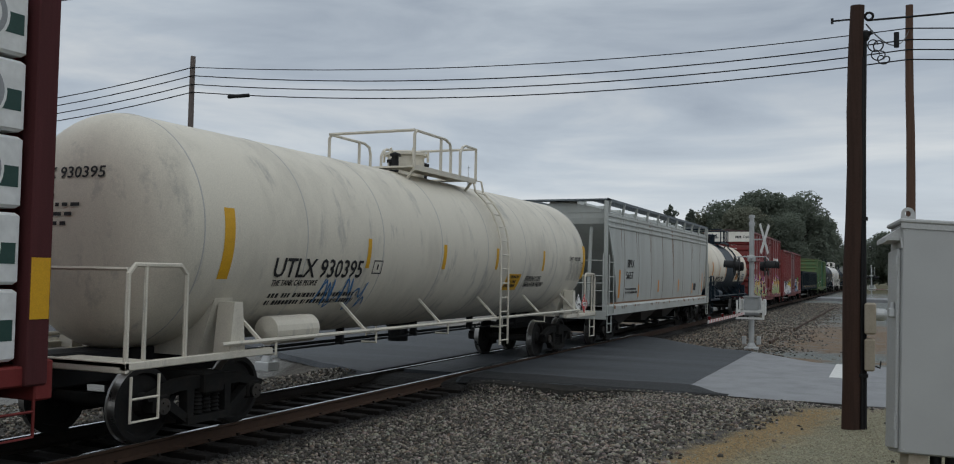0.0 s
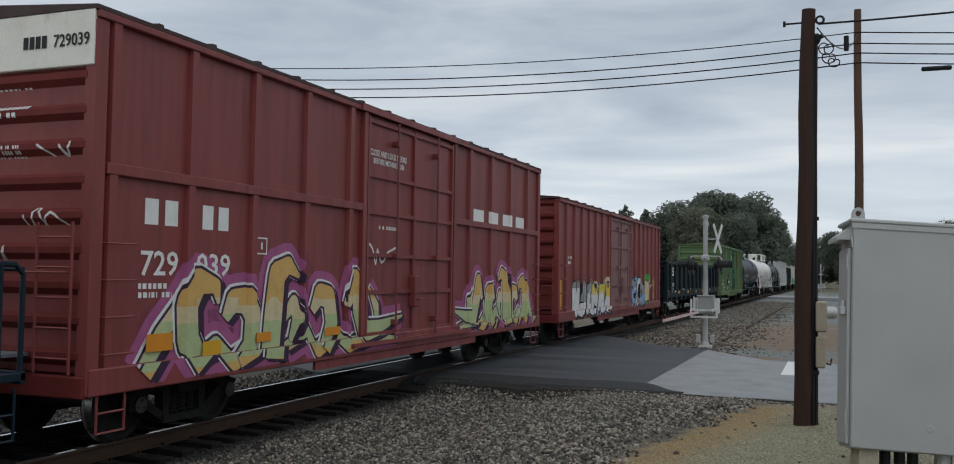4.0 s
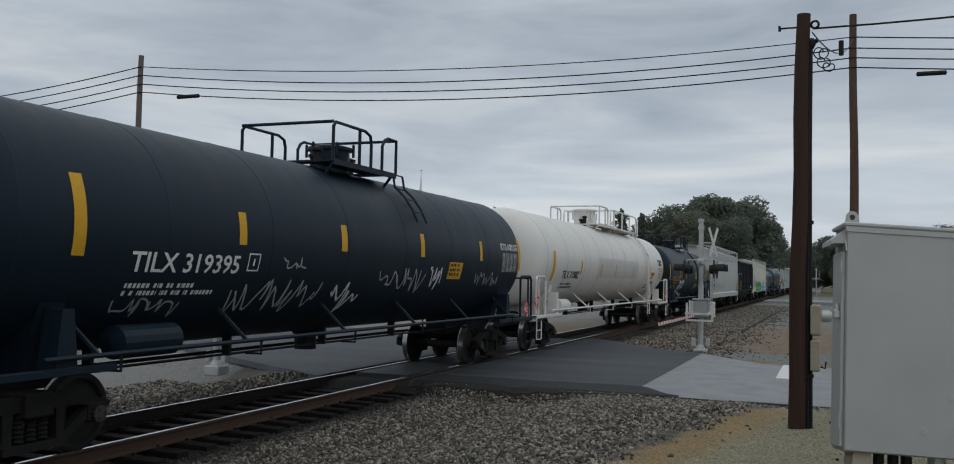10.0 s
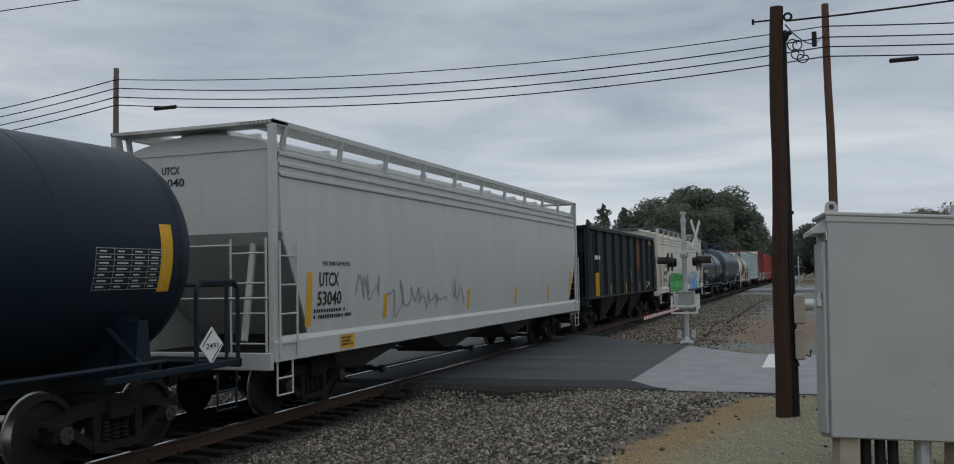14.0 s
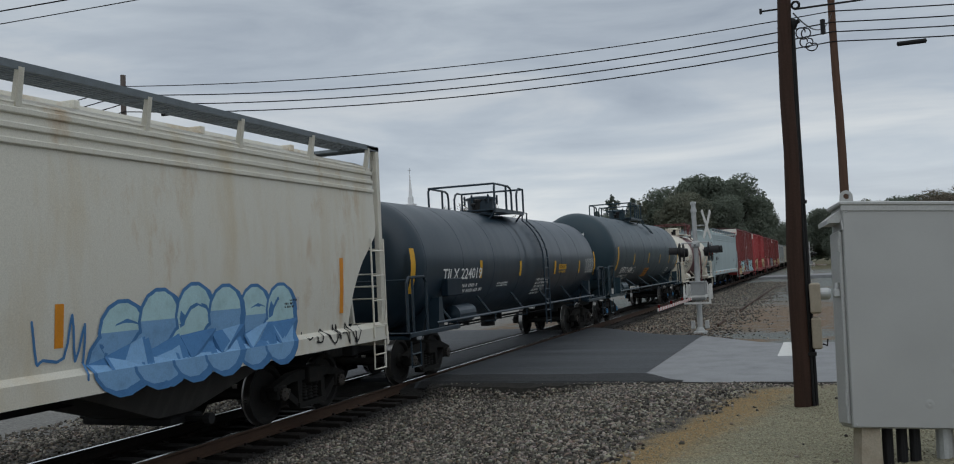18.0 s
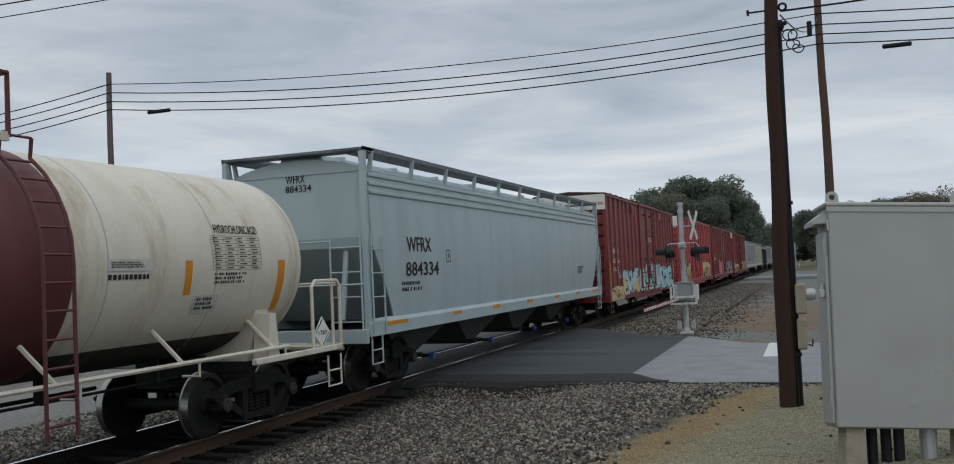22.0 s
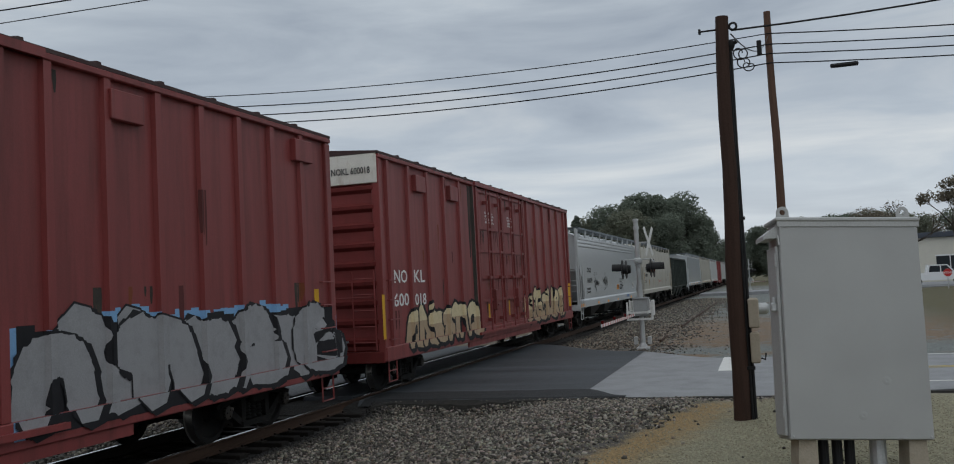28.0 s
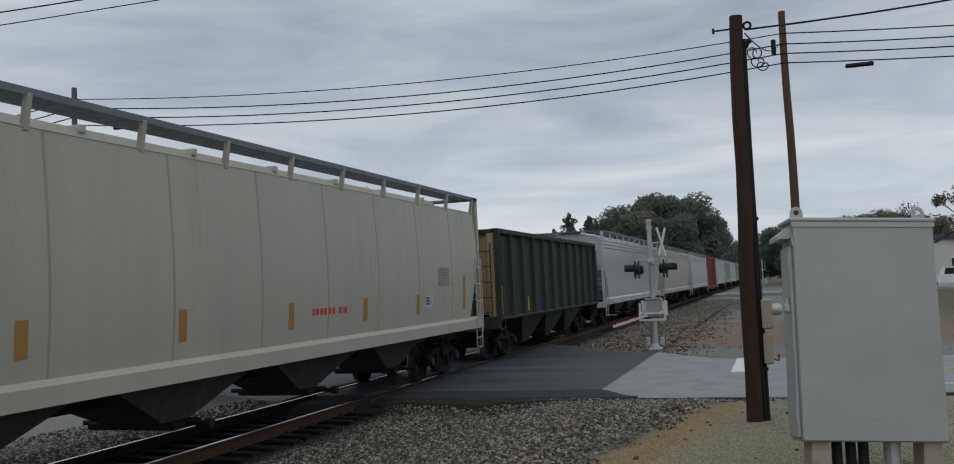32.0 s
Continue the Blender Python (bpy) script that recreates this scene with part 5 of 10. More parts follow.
        part("stub_sill", MB().box(-0.28, 0.28, *sorted((e - s * 0.05, e - s * 3.0)), 0.70, 1.10, 0.02), M_UNDER, car)
        sad = MB()
        yb = e - s * inset
        poly = [(-1.0, 1.0), (1.0, 1.0)] + [(R * 0.98 * math.cos(a), zc + R * 0.98 * math.sin(a)) for a in np.linspace(-0.5, -math.pi + 0.5, 14)]
        sad.prism(poly, yb - 0.18, yb + 0.18, "y")
        part("saddle", sad, trim_m if trim_m is not M_WHITE2 else body_m, car)
        for sx in (-1, 1):
            x = sx * 1.48
            part("end_rail", MB().pipe([(x, e - s * 0.04, 1.05), (x, e - s * 0.04, 2.05), (x, e - s * 0.14, 2.15), (x, e - s * 0.85, 2.15), (x, e - s * 0.95, 2.05), (x, e - s * 0.95, 1.05)], 0.03), trim_m, car)
            part("end_rail", MB().pipe([(x, e - s * 0.30, 1.05), (x, e - s * 0.30, 2.15)], 0.026), trim_m, car)
            part("saddle_bracket", MB().prism([(yb - 0.16, 1.0), (yb + 0.16, 1.0), (yb + 0.08, 1.7), (yb - 0.08, 1.7)], *sorted((sx * (R - 0.28), sx * (R - 0.02)))), trim_m, car)
        part("end_rail", MB().pipe([(-1.48, e - s * 0.04, 2.1), (1.48, e - s * 0.04, 2.1)], 0.026), trim_m, car)
        part("draft_box", MB().box(-0.35, 0.35, *sorted((e + s * 0.12, e - s * 0.1)), 0.66, 1.05, 0.03), M_UNDER, car)
    part("bottom_outlet", MB().lathe([(0.0, 0.2), (0.25, 0.2), (0.35, 0.28), (0.45, 0.28)], "z", 14, (0, 0.0, zc - R - 0.35)), M_UNDER, car)
    part("brake_reservoir", MB().lathe([(-0.55, 0.0), (-0.5, 0.2), (0.5, 0.2), (0.55, 0.0)], "y", 16, (1.25, -h + 3.3, 1.28)), trim_m, car)
    pip = MB().pipe([(0.35, -sh + 2, 0.86), (0.35, sh - 2, 0.86)], 0.02, 5).pipe([(-0.5, -sh + 2.2, 0.80), (-0.5, sh - 3, 0.80)], 0.03, 5)
    for i in range(5):
        y = -sh + 2.8 + (2 * sh - 5.6) * i / 4
        pip.box(0.28, 0.42, y - 0.03, y + 0.03, 0.84, zc - math.sqrt(R * R - 0.35 ** 2) + 0.02)
    part("brake_pipe", pip, M_UNDER, car)
    add_steps(car, 1.5, (-h + 0.32, h - 0.32), 0.42, 0.5, trim_m)
    for s in (-1, 1):
        add_truck(car, s * (h - inset), blue)
    add_couplers(car, L)
    surf = (lambda y, z: math.sqrt(max(0.05, R * R - (z - zc) ** 2)), [], [zc - R + 0.13 * k for k in range(24)])
    return car, surf, (h, sh, R, zc, heads)


def covered_hopper(label, q0, q1, H, body_m, W=1.52, zmid=3.0, cut=1.9, bays=3, seams=0, sill_h=0.32, grate_m=None, round_cut=False, ribs_top=True, gate_m=None, blue=False, zs=1.02, seam_m=None):
    """A covered hopper: bulged sides, sloped ends, side sill, roof walkway, outlet bays below."""
    car, L = start_car("covered_hopper", label, "hopper car", q0, q1)
    h = L / 2
    a = h - 0.35
    zt = H - 0.34
    zb = zs + sill_h

    def half_width(z):
        u = (z - zb) / (zt - zb)
        return W - 0.07 + 0.07 * math.sin(math.pi * min(1, max(0, u)) ** 0.8)

    deep = max(cut + 0.3, 1.15 * (zmid - zb))

    def side_edge(z):
        u = min(1.0, max(0.0, (zmid - z) / (zmid - zb)))
        return a - cut * (math.sin(u * math.pi / 2) ** 0.8 if round_cut else u)

    # side sheets and slope sheets as one shell, layer by layer
    zz = list(np.linspace(zb - 0.05, zt, 17))
    rings = []
    for z in zz:
        if z >= zmid:
            e = a
        else:
            u = (zmid - z) / (zmid - zb)
            e = a - deep * u
        w = half_width(z)
        rings.append([(w, -e, z), (w, e, z), (-w, e, z), (-w, -e, z)])
    mb = MB()
    for r in rings:
        mb.v += r
    for i in range(len(rings) - 1):
        for j in range(4):
            mb.f.append((i * 4 + j, i * 4 + (j + 1) % 4, i * 4 + 4 + (j + 1) % 4, i * 4 + 4 + j))
    mb.f.append((0, 3, 2, 1))
    mb.f.append(tuple(len(mb.v) - 4 + j for j in range(4)))
    part("body", mb, body_m, car)
    for s in (-1, 1):
        for e in (-1, 1):
            wing = MB()
            zq = [z for z in zz if z < zmid] + [zmid]
            for i, z in enumerate(zq):
                u = (zmid - z) / (zmid - zb)
                x = half_width(z)
                for dx in (0.0, -0.03):
                    wing.v += [(s * (x + dx - 0.001), e * (a - deep * u - 0.02), z), (s * (x + dx - 0.001), e * side_edge(z), z)]
            for i in range(len(zq) - 1):
                o = i * 4
                wing.f += [(o, o + 1, o + 5, o + 4), (o + 2, o + 6, o + 7, o + 3), (o + 1, o + 3, o + 7, o + 5)]
            part("side_sheet", wing, body_m, car)
    w = half_width(zt)
    roof_pts = [(-w - 0.01, zt - 0.02)] + [(-w + 2 * w * k / 10, zt + (H - zt - 0.07) * math.sin(math.pi * k / 10) ** 0.75 if ribs_top else zt + (H - zt - 0.16) * math.sin(math.pi * k / 10)) for k in range(0, 11)] + [(w + 0.01, zt - 0.02)]
    part("roof", MB().prism(roof_pts, -a - 0.02, a + 0.02, "y"), body_m, car, "curved roof sheet")
    if ribs_top:
        for s in (-1, 1):
            for k in range(3):
                z = zt - 0.10 - 0.16 * k
                part("side_rib", MB().box(*sorted((s * (half_width(z) - 0.03), s * (half_width(z) + 0.035))), -a, a, z - 0.035, z + 0.035, 0.012), body_m, car)
    for s in (-1, 1):
        part("side_sill", MB().prism([(W + 0.03, zs), (W + 0.03, zb - 0.04), (W - 0.08, zb + 0.04), (W - 0.10, zs)] if s > 0 else [(-W + 0.10, zs), (-W + 0.08, zb + 0.04), (-W - 0.03, zb - 0.04), (-W - 0.03, zs)], -h + 0.1, h - 0.1, "y"), body_m, car)
        for i in range(seams):
            y = -a + 0.9 + (2 * a - 1.8) * (i + 0.5) / seams
            e = 0.022
            sm = MB()
            zq = np.linspace(zb + 0.02, zt - 0.02, 9)
            for z0_, z1_ in zip(zq, zq[1:]):
                if abs(y) > side_edge(z0_) - 0.03:
                    continue
                x0_, x1_ = s * half_width(z0_), s * half_width(z1_)
                sm.add([(x0_ + s * 0.001, y - e, z0_), (x0_ + s * 0.008, y, z0_), (x0_ + s * 0.001, y + e, z0_), (x1_ + s * 0.001, y - e, z1_), (x1_ + s * 0.008, y, z1_), (x1_ + s * 0.001, y + e, z1_)], [(0, 1, 4, 3), (1, 2, 5, 4)])
            if sm.f:
                part("panel_seam", sm, seam_m or M_SEAM, car)
    gm = grate_m or M_GRATE
    # roof walkway on posts, along both sides and across the ends
    wz = H + 0.02
    for s in (-1, 1):
        gr = MB()
        x0, x1 = sorted((s * (W - 0.56), s * (W - 0.02)))
        for k in range(8):
            x = x0 + (x1 - x0) * k / 7
            gr.box(x - 0.012, x + 0.012, -h + 0.12, h - 0.12, wz - 0.03, wz + 0.02)
        ng = int(L / 0.28)
        for i in range(ng + 1):
            y = -h + 0.14 + (L - 0.28) * i / ng
            gr.box(x0, x1, y - 0.012, y + 0.012, wz - 0.028, wz + 0.012)
        gr.box(*sorted((s * (W - 0.02), s * W)), -h + 0.12, h - 0.12, wz - 0.05, wz + 0.035)
        part("roof_walkway", gr, gm, car, "grey steel grating walkway")
        npst = 10
        for i in range(npst + 1):
            y = -a + 0.15 + (2 * a - 0.3) * i / npst
            part("walkway_post", shared(("walkway_post", round(H - zt, 2), s, body_m.name), lambda: MB().prism([(s * (W - 0.13), zt - 0.06 - wz), (s * (W - 0.05), zt - 0.06 - wz), (s * (W + 0.01), -0.02), (s * (W - 0.05), -0.02)][::s], -0.035, 0.035, "y"), material=body_m), body_m, car, at=(0, y, wz))
    for s in (-1, 1):
        part("end_walkway", MB().box(-W, W, *sorted((s * (h - 0.12), s * (h - 0.55))), wz - 0.03, wz + 0.02), gm, car)
    hat = MB().prism([(-0.50, H - 0.24), (0.50, H - 0.24), (0.42, H + 0.02), (-0.42, H + 0.02)], -a + 0.15, a - 0.15, "y")
    for i in range(8):
        y = -a + 1.0 + (2 * a - 2.0) * i / 7
        hat.box(-0.48, 0.48, y - 0.05, y + 0.05, H - 0.04, H + 0.07, 0.01)
    part("roof_hatch", hat, body_m, car, "long trough hatch cover")
    # ends
    for s in (-1, 1):
        e = s * (h - 0.12)
        for sx in (-1, 1):
            part("corner_post", MB().box(*sorted((sx * (W - 0.10), sx * (W + 0.0))), *sorted((e, e - s * 0.12)), zs, wz - 0.04, 0.012), body_m, car)
            part("slope_brace", MB().pipe([(sx * 0.9, s * (h - 0.25), zs + 0.3), (sx * 0.9, s * (a - 0.25), zmid + 0.35)], 0.055, 6), body_m, car)
            add_ladder("side_ladder", sx * (W + 0.05), s * (h - 0.68), s * (h - 0.2), zs + 0.05, zs + 1.8, 4, body_m, car)
            part("post_gusset", MB().prism([(s * (h - 0.12), wz - 0.05), (s * (h - 0.24), wz - 0.05), (s * (a - 0.0), zt - 0.55), (s * (a - 0.0), zt - 0.25)], *sorted((sx * (W - 0.12), sx * (W - 0.06)))), body_m, car)
        add_ladder("end_ladder", 0.80, s * (h - 0.06), 1.42, zs + 0.05, zs + 1.85, 4, body_m, car, face="end")
        part("end_rail", MB().pipe([(-W + 0.05, s * (h - 0.05), zs + 1.75), (0.8, s * (h - 0.05), zs + 1.75)], 0.016, 5), body_m, car)
        part("end_deck", MB().box(-W + 0.1, W - 0.1, *sorted((s * (h - 0.1), s * (h - 1.9))), zs + 0.02, zs + 0.07), M_UNDER, car, "dark end platform")
        part("end_sill", MB().box(-W, W, *sorted((s * (h - 0.02), s * (h - 0.1))), zs - 0.12, zs + 0.14, 0.012), body_m, car)
        part("shear_plate", MB().box(-0.3, 0.3, *sorted((s * (h - 0.05), s * (h - 3.0))), 0.7, zs + 0.04), M_UNDER, car)
        part("end_rail", MB().pipe([(-W + 0.05, s * (h - 0.04), zs + 0.95), (W - 0.05, s * (h - 0.04), zs + 0.95)], 0.018, 5), body_m, car)
    part("brake_wheel", MB().lathe([(-0.02, 0.24), (0.0, 0.265), (0.02, 0.24)], "y", 20, (-0.5, -h + 0.2, zs + 1.1)).box(-0.74, -0.26, -h + 0.19, -h + 0.21, zs + 1.08, zs + 1.12), body_m, car)
    part("brake_reservoir", MB().lathe([(-0.5, 0.0), (-0.45, 0.2), (0.45, 0.2), (0.5, 0.0)], "x", 16, (0.0, h - 0.9, zs + 0.35)), body_m, car)
    # outlet bays
    b0, b1 = -a + deep - 0.1, a - deep + 0.1
    span = (b1 - b0) / bays
    for i in range(bays):
        y0, y1 = b0 + span * i, b0 + span * (i + 1)
        ym = (y0 + y1) / 2
        by = MB()
        top, bot = zs + 0.06, 0.42
        tv = [(W - 0.62, y0 + 0.05, top), (W - 0.62, y1 - 0.05, top), (-W + 0.62, y1 - 0.05, top), (-W + 0.62, y0 + 0.05, top)]
        bv = [(0.55, ym - 0.28, bot), (0.55, ym + 0.28, bot), (-0.55, ym + 0.28, bot), (-0.55, ym - 0.28, bot)]
        by.add(tv + bv, [(0, 1, 5, 4), (1, 2, 6, 5), (2, 3, 7, 6), (3, 0, 4, 7), (4, 5, 6, 7), (3, 2, 1, 0)])
        bay = part("outlet_bay", by, M_BAY, car, "hopper outlet bay coated in dark road grime")
        part("outlet_gate", MB().box(-0.75, 0.75, ym - 0.34, ym + 0.34, 0.34, 0.44, 0.02).pipe([(-1.1, ym, 0.40), (1.1, ym, 0.40)], 0.04), M_UNDER, bay)
        part("gate_cap", MB().lathe([(1.06, 0.0), (1.06, 0.075), (1.16, 0.075), (1.16, 0.0)], "x", 10, (0, ym, 0.40)), gate_m or M_UNDER, bay)
    part("center_sill", MB().box(-0.2, 0.2, -h + 2.5, h - 2.5, 0.78, zs), M_UNDER, car)
    add_steps(car, W, (-h + 0.4, h - 0.4), zs - 0.5, 0.5, body_m)
    for s in (-1, 1):
        add_truck(car, s * (h - 2.0), blue)
    add_couplers(car, L)
    surf = (lambda y, z: half_width(z) if z > zb - 0.03 else W + 0.032, [], [zb - 0.04, zb + 0.3, zb + 0.7, zb + 1.1, zb + 1.6])
    return car, surf, (h, W, zs, zb, a)


def open_car(label, q0, q1, H, body_m, posts, zs=0.95, hopper=False, W=1.52, name="gondola", shift=0.0):
    """An open-topped car with posted sides: a gondola with a flat floor or a coal hopper with sloped ends."""
    car, L = start_car(name, label, "hopper car" if hopper else "gondola", q0, q1)
    h = L / 2
    t = 0.03
    lo = zs - (0.0 if hopper else 0.28)
    pw = 0.075 if hopper else 0.17
    pp = [-h + 0.12] + [y for y in (-h + 0.12 + shift + (L - 0.24) * i / posts for i in range(posts + 1)) if abs(y) < h - 0.5] + [h - 0.12]
    for s in (-1, 1):
        part("side_wall", MB().box(*sorted((s * (W - 0.13), s * (W - 0.13 + t))), -h + 0.05, h - 0.05, zs, H), body_m, car)
        part("top_chord", MB().box(*sorted((s * (W - 0.20), s * (W + 0.02))), -h + 0.02, h - 0.02, H - 0.12, H + 0.03, 0.02), body_m, car)
        part("side_sill", MB().box(*sorted((s * (W - 0.14), s * W)), -h + 0.02, h - 0.02, lo, zs + 0.08, 0.02), body_m, car)
        for y in pp:
            part("side_post", shared(("open_post", name, round(H, 2), body_m.name), lambda: MB().prism([(-0.03, -pw - 0.035), (0.11, -pw), (0.11, pw), (-0.03, pw + 0.035)], lo - (0.02 if hopper else 0.14), H - 0.1, "z"), material=body_m), body_m, car, at=Matrix.Translation((s * (W - 0.10), y, 0)) @ Matrix.Rotation(0 if s > 0 else math.pi, 4, "Z"))
    for s in (-1, 1):
        if hopper:
            part("slope_sheet", MB().add([(-W + 0.1, s * (h - 0.3), H - 0.9), (W - 0.1, s * (h - 0.3), H - 0.9), (W - 0.1, s * (h - 3.0), zs), (-W + 0.1, s * (h - 3.0), zs), (-W + 0.1, s * (h - 0.33), H - 0.93), (W - 0.1, s * (h - 0.33), H - 0.93), (W - 0.1, s * (h - 3.05), zs + 0.02), (-W + 0.1, s * (h - 3.05), zs + 0.02)], [(0, 1, 2, 3), (4, 5, 6, 7), (0, 1, 5, 4), (2, 3, 7, 6)]), body_m, car)
            part("end_wall", MB().box(-W + 0.1, W - 0.1, *sorted((s * (h - 0.27), s * (h - 0.31))), H - 0.95, H), body_m, car)
            for k in range(3):
                part("end_post", MB().box(-0.7 + 0.7 * k - 0.05, -0.7 + 0.7 * k + 0.05, *sorted((s * (h - 0.1), s * (h - 0.27))), zs, H - 0.1), body_m, car)
        else:
            part("end_wall", MB().box(-W + 0.1, W - 0.1, *sorted((s * (h - 0.06), s * (h - 0.10))), zs - 0.1, H), body_m, car)
            for k in range(4):
                part("end_rib", MB().prism([(0, -0.08), (s * 0.07, -0.02), (s * 0.07, 0.04), (0, 0.1)], -W + 0.14, W - 0.14), body_m, car, at=(0, s * (h - 0.062), zs + 0.35 + (H - zs - 0.6) * k / 3))
        part("end_chord", MB().box(-W + 0.1, W - 0.1, *sorted((s * (h - 0.02), s * (h - 0.32 if hopper else h - 0.16))), H - 0.1, H + 0.02, 0.02), body_m, car)
        part("end_sill", MB().box(-W + 0.05, W - 0.05, *sorted((s * h, s * (h - 0.15))), zs - 0.25, zs + 0.1, 0.02), body_m, car)
        add_ladder("end_ladder", 0.8, s * (h + 0.06), 1.3, zs, H - 0.4, 5, body_m, car, face="end")
        for sx in (-1, 1):
            add_ladder("side_ladder", sx * (W + 0.05), s * (h - 0.6), s * (h - 0.16), zs + 0.1, H - 0.25, 5, body_m, car)
    if hopper:
        for i in range(3):
            ym = (i - 1) * (L - 5.6) / 3
            bay = MB().add([(W - 0.15, ym - 1.5, zs + 0.02), (W - 0.15, ym + 1.5, zs + 0.02), (-W + 0.15, ym + 1.5, zs + 0.02), (-W + 0.15, ym - 1.5, zs + 0.02), (1.0, ym - 0.35, 0.32), (1.0, ym + 0.35, 0.32), (-1.0, ym + 0.35, 0.32), (-1.0, ym - 0.35, 0.32)], [(0, 1, 5, 4), (1, 2, 6, 5), (2, 3, 7, 6), (3, 0, 4, 7), (4, 5, 6, 7)])
            part("outlet_bay", bay, M_DKHOP2 if body_m is M_DKHOP2 else M_UNDER, car)
    else:
        part("floor", MB().box(-W + 0.1, W - 0.1, -h + 0.1, h - 0.1, zs - 0.1, zs - 0.04), M_UNDER, car)
        for i in range(posts // 2 + 1):
            y = -h + 2.4 + (L - 4.8) * i / (posts // 2)
            part("cross_bearer", MB().prism([(-W + 0.1, zs - 0.1), (-0.3, zs - 0.42), (0.3, zs - 0.42), (W - 0.1, zs - 0.1)], y - 0.06, y + 0.06, "y"), M_UNDER, car)
    part("center_sill", MB().box(-0.22, 0.22, -h + 0.1, h - 0.1, 0.68, zs), M_UNDER, car)
    add_steps(car, W - 0.05, (-h + 0.38, h - 0.38), zs - 0.5, 0.5, body_m)
    for s in (-1, 1):
        add_truck(car, s * (h - 1.9))
    add_couplers(car, L)

    def depth(y, z):
        if z < zs + 0.08:
            return W + 0.001
        for p in pp:
            k = abs(y - p)
            if k < pw + 0.035:
                return W + 0.01 - 0.108 * max(0.0, (k - pw) / 0.035)
        return W - 0.098

    surf = (depth, sorted([p + d for p in pp for d in (-pw - 0.036, -pw, pw, pw + 0.036)]), [])
    return car, surf, (h, W, zs)


def lumber_car(label, q0, q1):
    """A centre-beam flat car loaded with wrapped lumber."""
    car, L = start_car("lumber_car", label, "flat car", q0, q1)
    h = L / 2
    part("deck", MB().box(-1.45, 1.45, -h + 0.2, h - 0.2, 0.95, 1.15, 0.02).box(-0.3, 0.3, -h + 0.1, h - 0.1, 0.68, 0.95), M_REDEND, car)
    for s in (-1, 1):
        part("bulkhead", MB().box(-1.45, 1.45, *sorted((s * (h - 0.28), s * (h - 0.12))), 1.15, 4.9, 0.02), M_REDEND, car)
        for sx in (-1, 1):
            part("bulkhead_post", MB().box(*sorted((sx * 1.3, sx * 1.5)), *sorted((s * (h - 0.33), s * (h - 0.08))), 0.95, 5.0, 0.02), M_POST, car)
        add_truck(car, s * (h - 2.6))
        add_ladder("end_ladder", 0.8, s * (h - 0.06), 1.25, 1.1, 4.6, 10, M_REDEND, car, face="end")
        part("end_sill", MB().box(-1.48, 1.48, *sorted((s * (h - 0.2), s * h)), 0.8, 1.2, 0.02), M_REDEND, car)
    part("center_beam", MB().box(-0.06, 0.06, -h + 0.3, h - 0.3, 1.15, 4.9).box(-0.4, 0.4, -h + 0.3, h - 0.3, 4.85, 5.0), M_REDEND, car)
    wrap = mat("lumber_wrap_white", (0.72, 0.73, 0.72), (0.5, 0.5, 0.5), 0.5, 0.35, scale=3, bump=0.25, grain=8)
    dark = mat("wrap_print_green", (0.03, 0.07, 0.06), (0.06, 0.1, 0.09), 0.4, 0.4, scale=3, bump=0.0)
    n = 3
    for sx in (-1, 1):
        for k in range(5):
            for j in range(n):
                y0 = -h + 0.36 + (L - 0.72) * j / n
                y1 = y0 + (L - 0.72) / n - 0.03
                z0 = 1.2 + 0.735 * k
                x0, x1 = sorted((sx * 0.08, sx * 1.42))
                b = part("wrapped_bundle", MB().box(x0, x1, y0, y1, z0, z0 + 0.69, 0.03), wrap, car, "lumber wrapped in printed white sheeting")
                if sx > 0:
                    part("print_band", MB().box(x1, x1 + 0.004, y0 + 0.05, y1 - 0.05, z0 + 0.20, z0 + 0.40), dark, b)
                    for c in range(4):
                        yc = y1 - 0.5 - c * 1.6
                        part("round_print", MB().lathe([(x1, 0.29), (x1 + 0.008, 0.29), (x1 + 0.008, 0.0)], "x", 24, (0, yc, z0 + 0.36)), wrap, b)
                        part("round_print", MB().lathe([(x1 + 0.004, 0.26), (x1 + 0.010, 0.26), (x1 + 0.010, 0.20), (x1 + 0.004, 0.20)], "x", 24, (0, yc, z0 + 0.36)), M_GREYP, b)
                        part("round_print", MB().prism([(yc - 0.15, z0 + 0.24), (yc + 0.15, z0 + 0.24), (yc, z0 + 0.5)], x1 + 0.008, x1 + 0.012), dark, b)
    decal("reflector", M_YELLOW, car, 1.5, h - 0.32, h - 0.1, 1.6, 2.2)
    add_steps(car, 1.45, (-h + 0.4, h - 0.4), 0.45, 0.5, M_REDEND)
    add_couplers(car, L)
    return car


# ---- ground, road, track ----
def smooth(a, b, x):
    u = min(1.0, max(0.0, (x - a) / (b - a)))
    return u * u * (3 - 2 * u)


def near_edge(x):
    """The near edge of the road, as y over x."""
    return 17.0 + 0.45 * smooth(0.5, 6, x) * 3 - 0.3 * smooth(-8, -10, x) + 0.62 * min(max(-10.0 - x, 0.0), 7.0)


def far_edge(x):
    return 24.6 + 3.2 * smooth(-1.0, -4.2, x) + 4.4 * smooth(-4.0, -8.5, x) - 0.5 * smooth(1, 10, x)


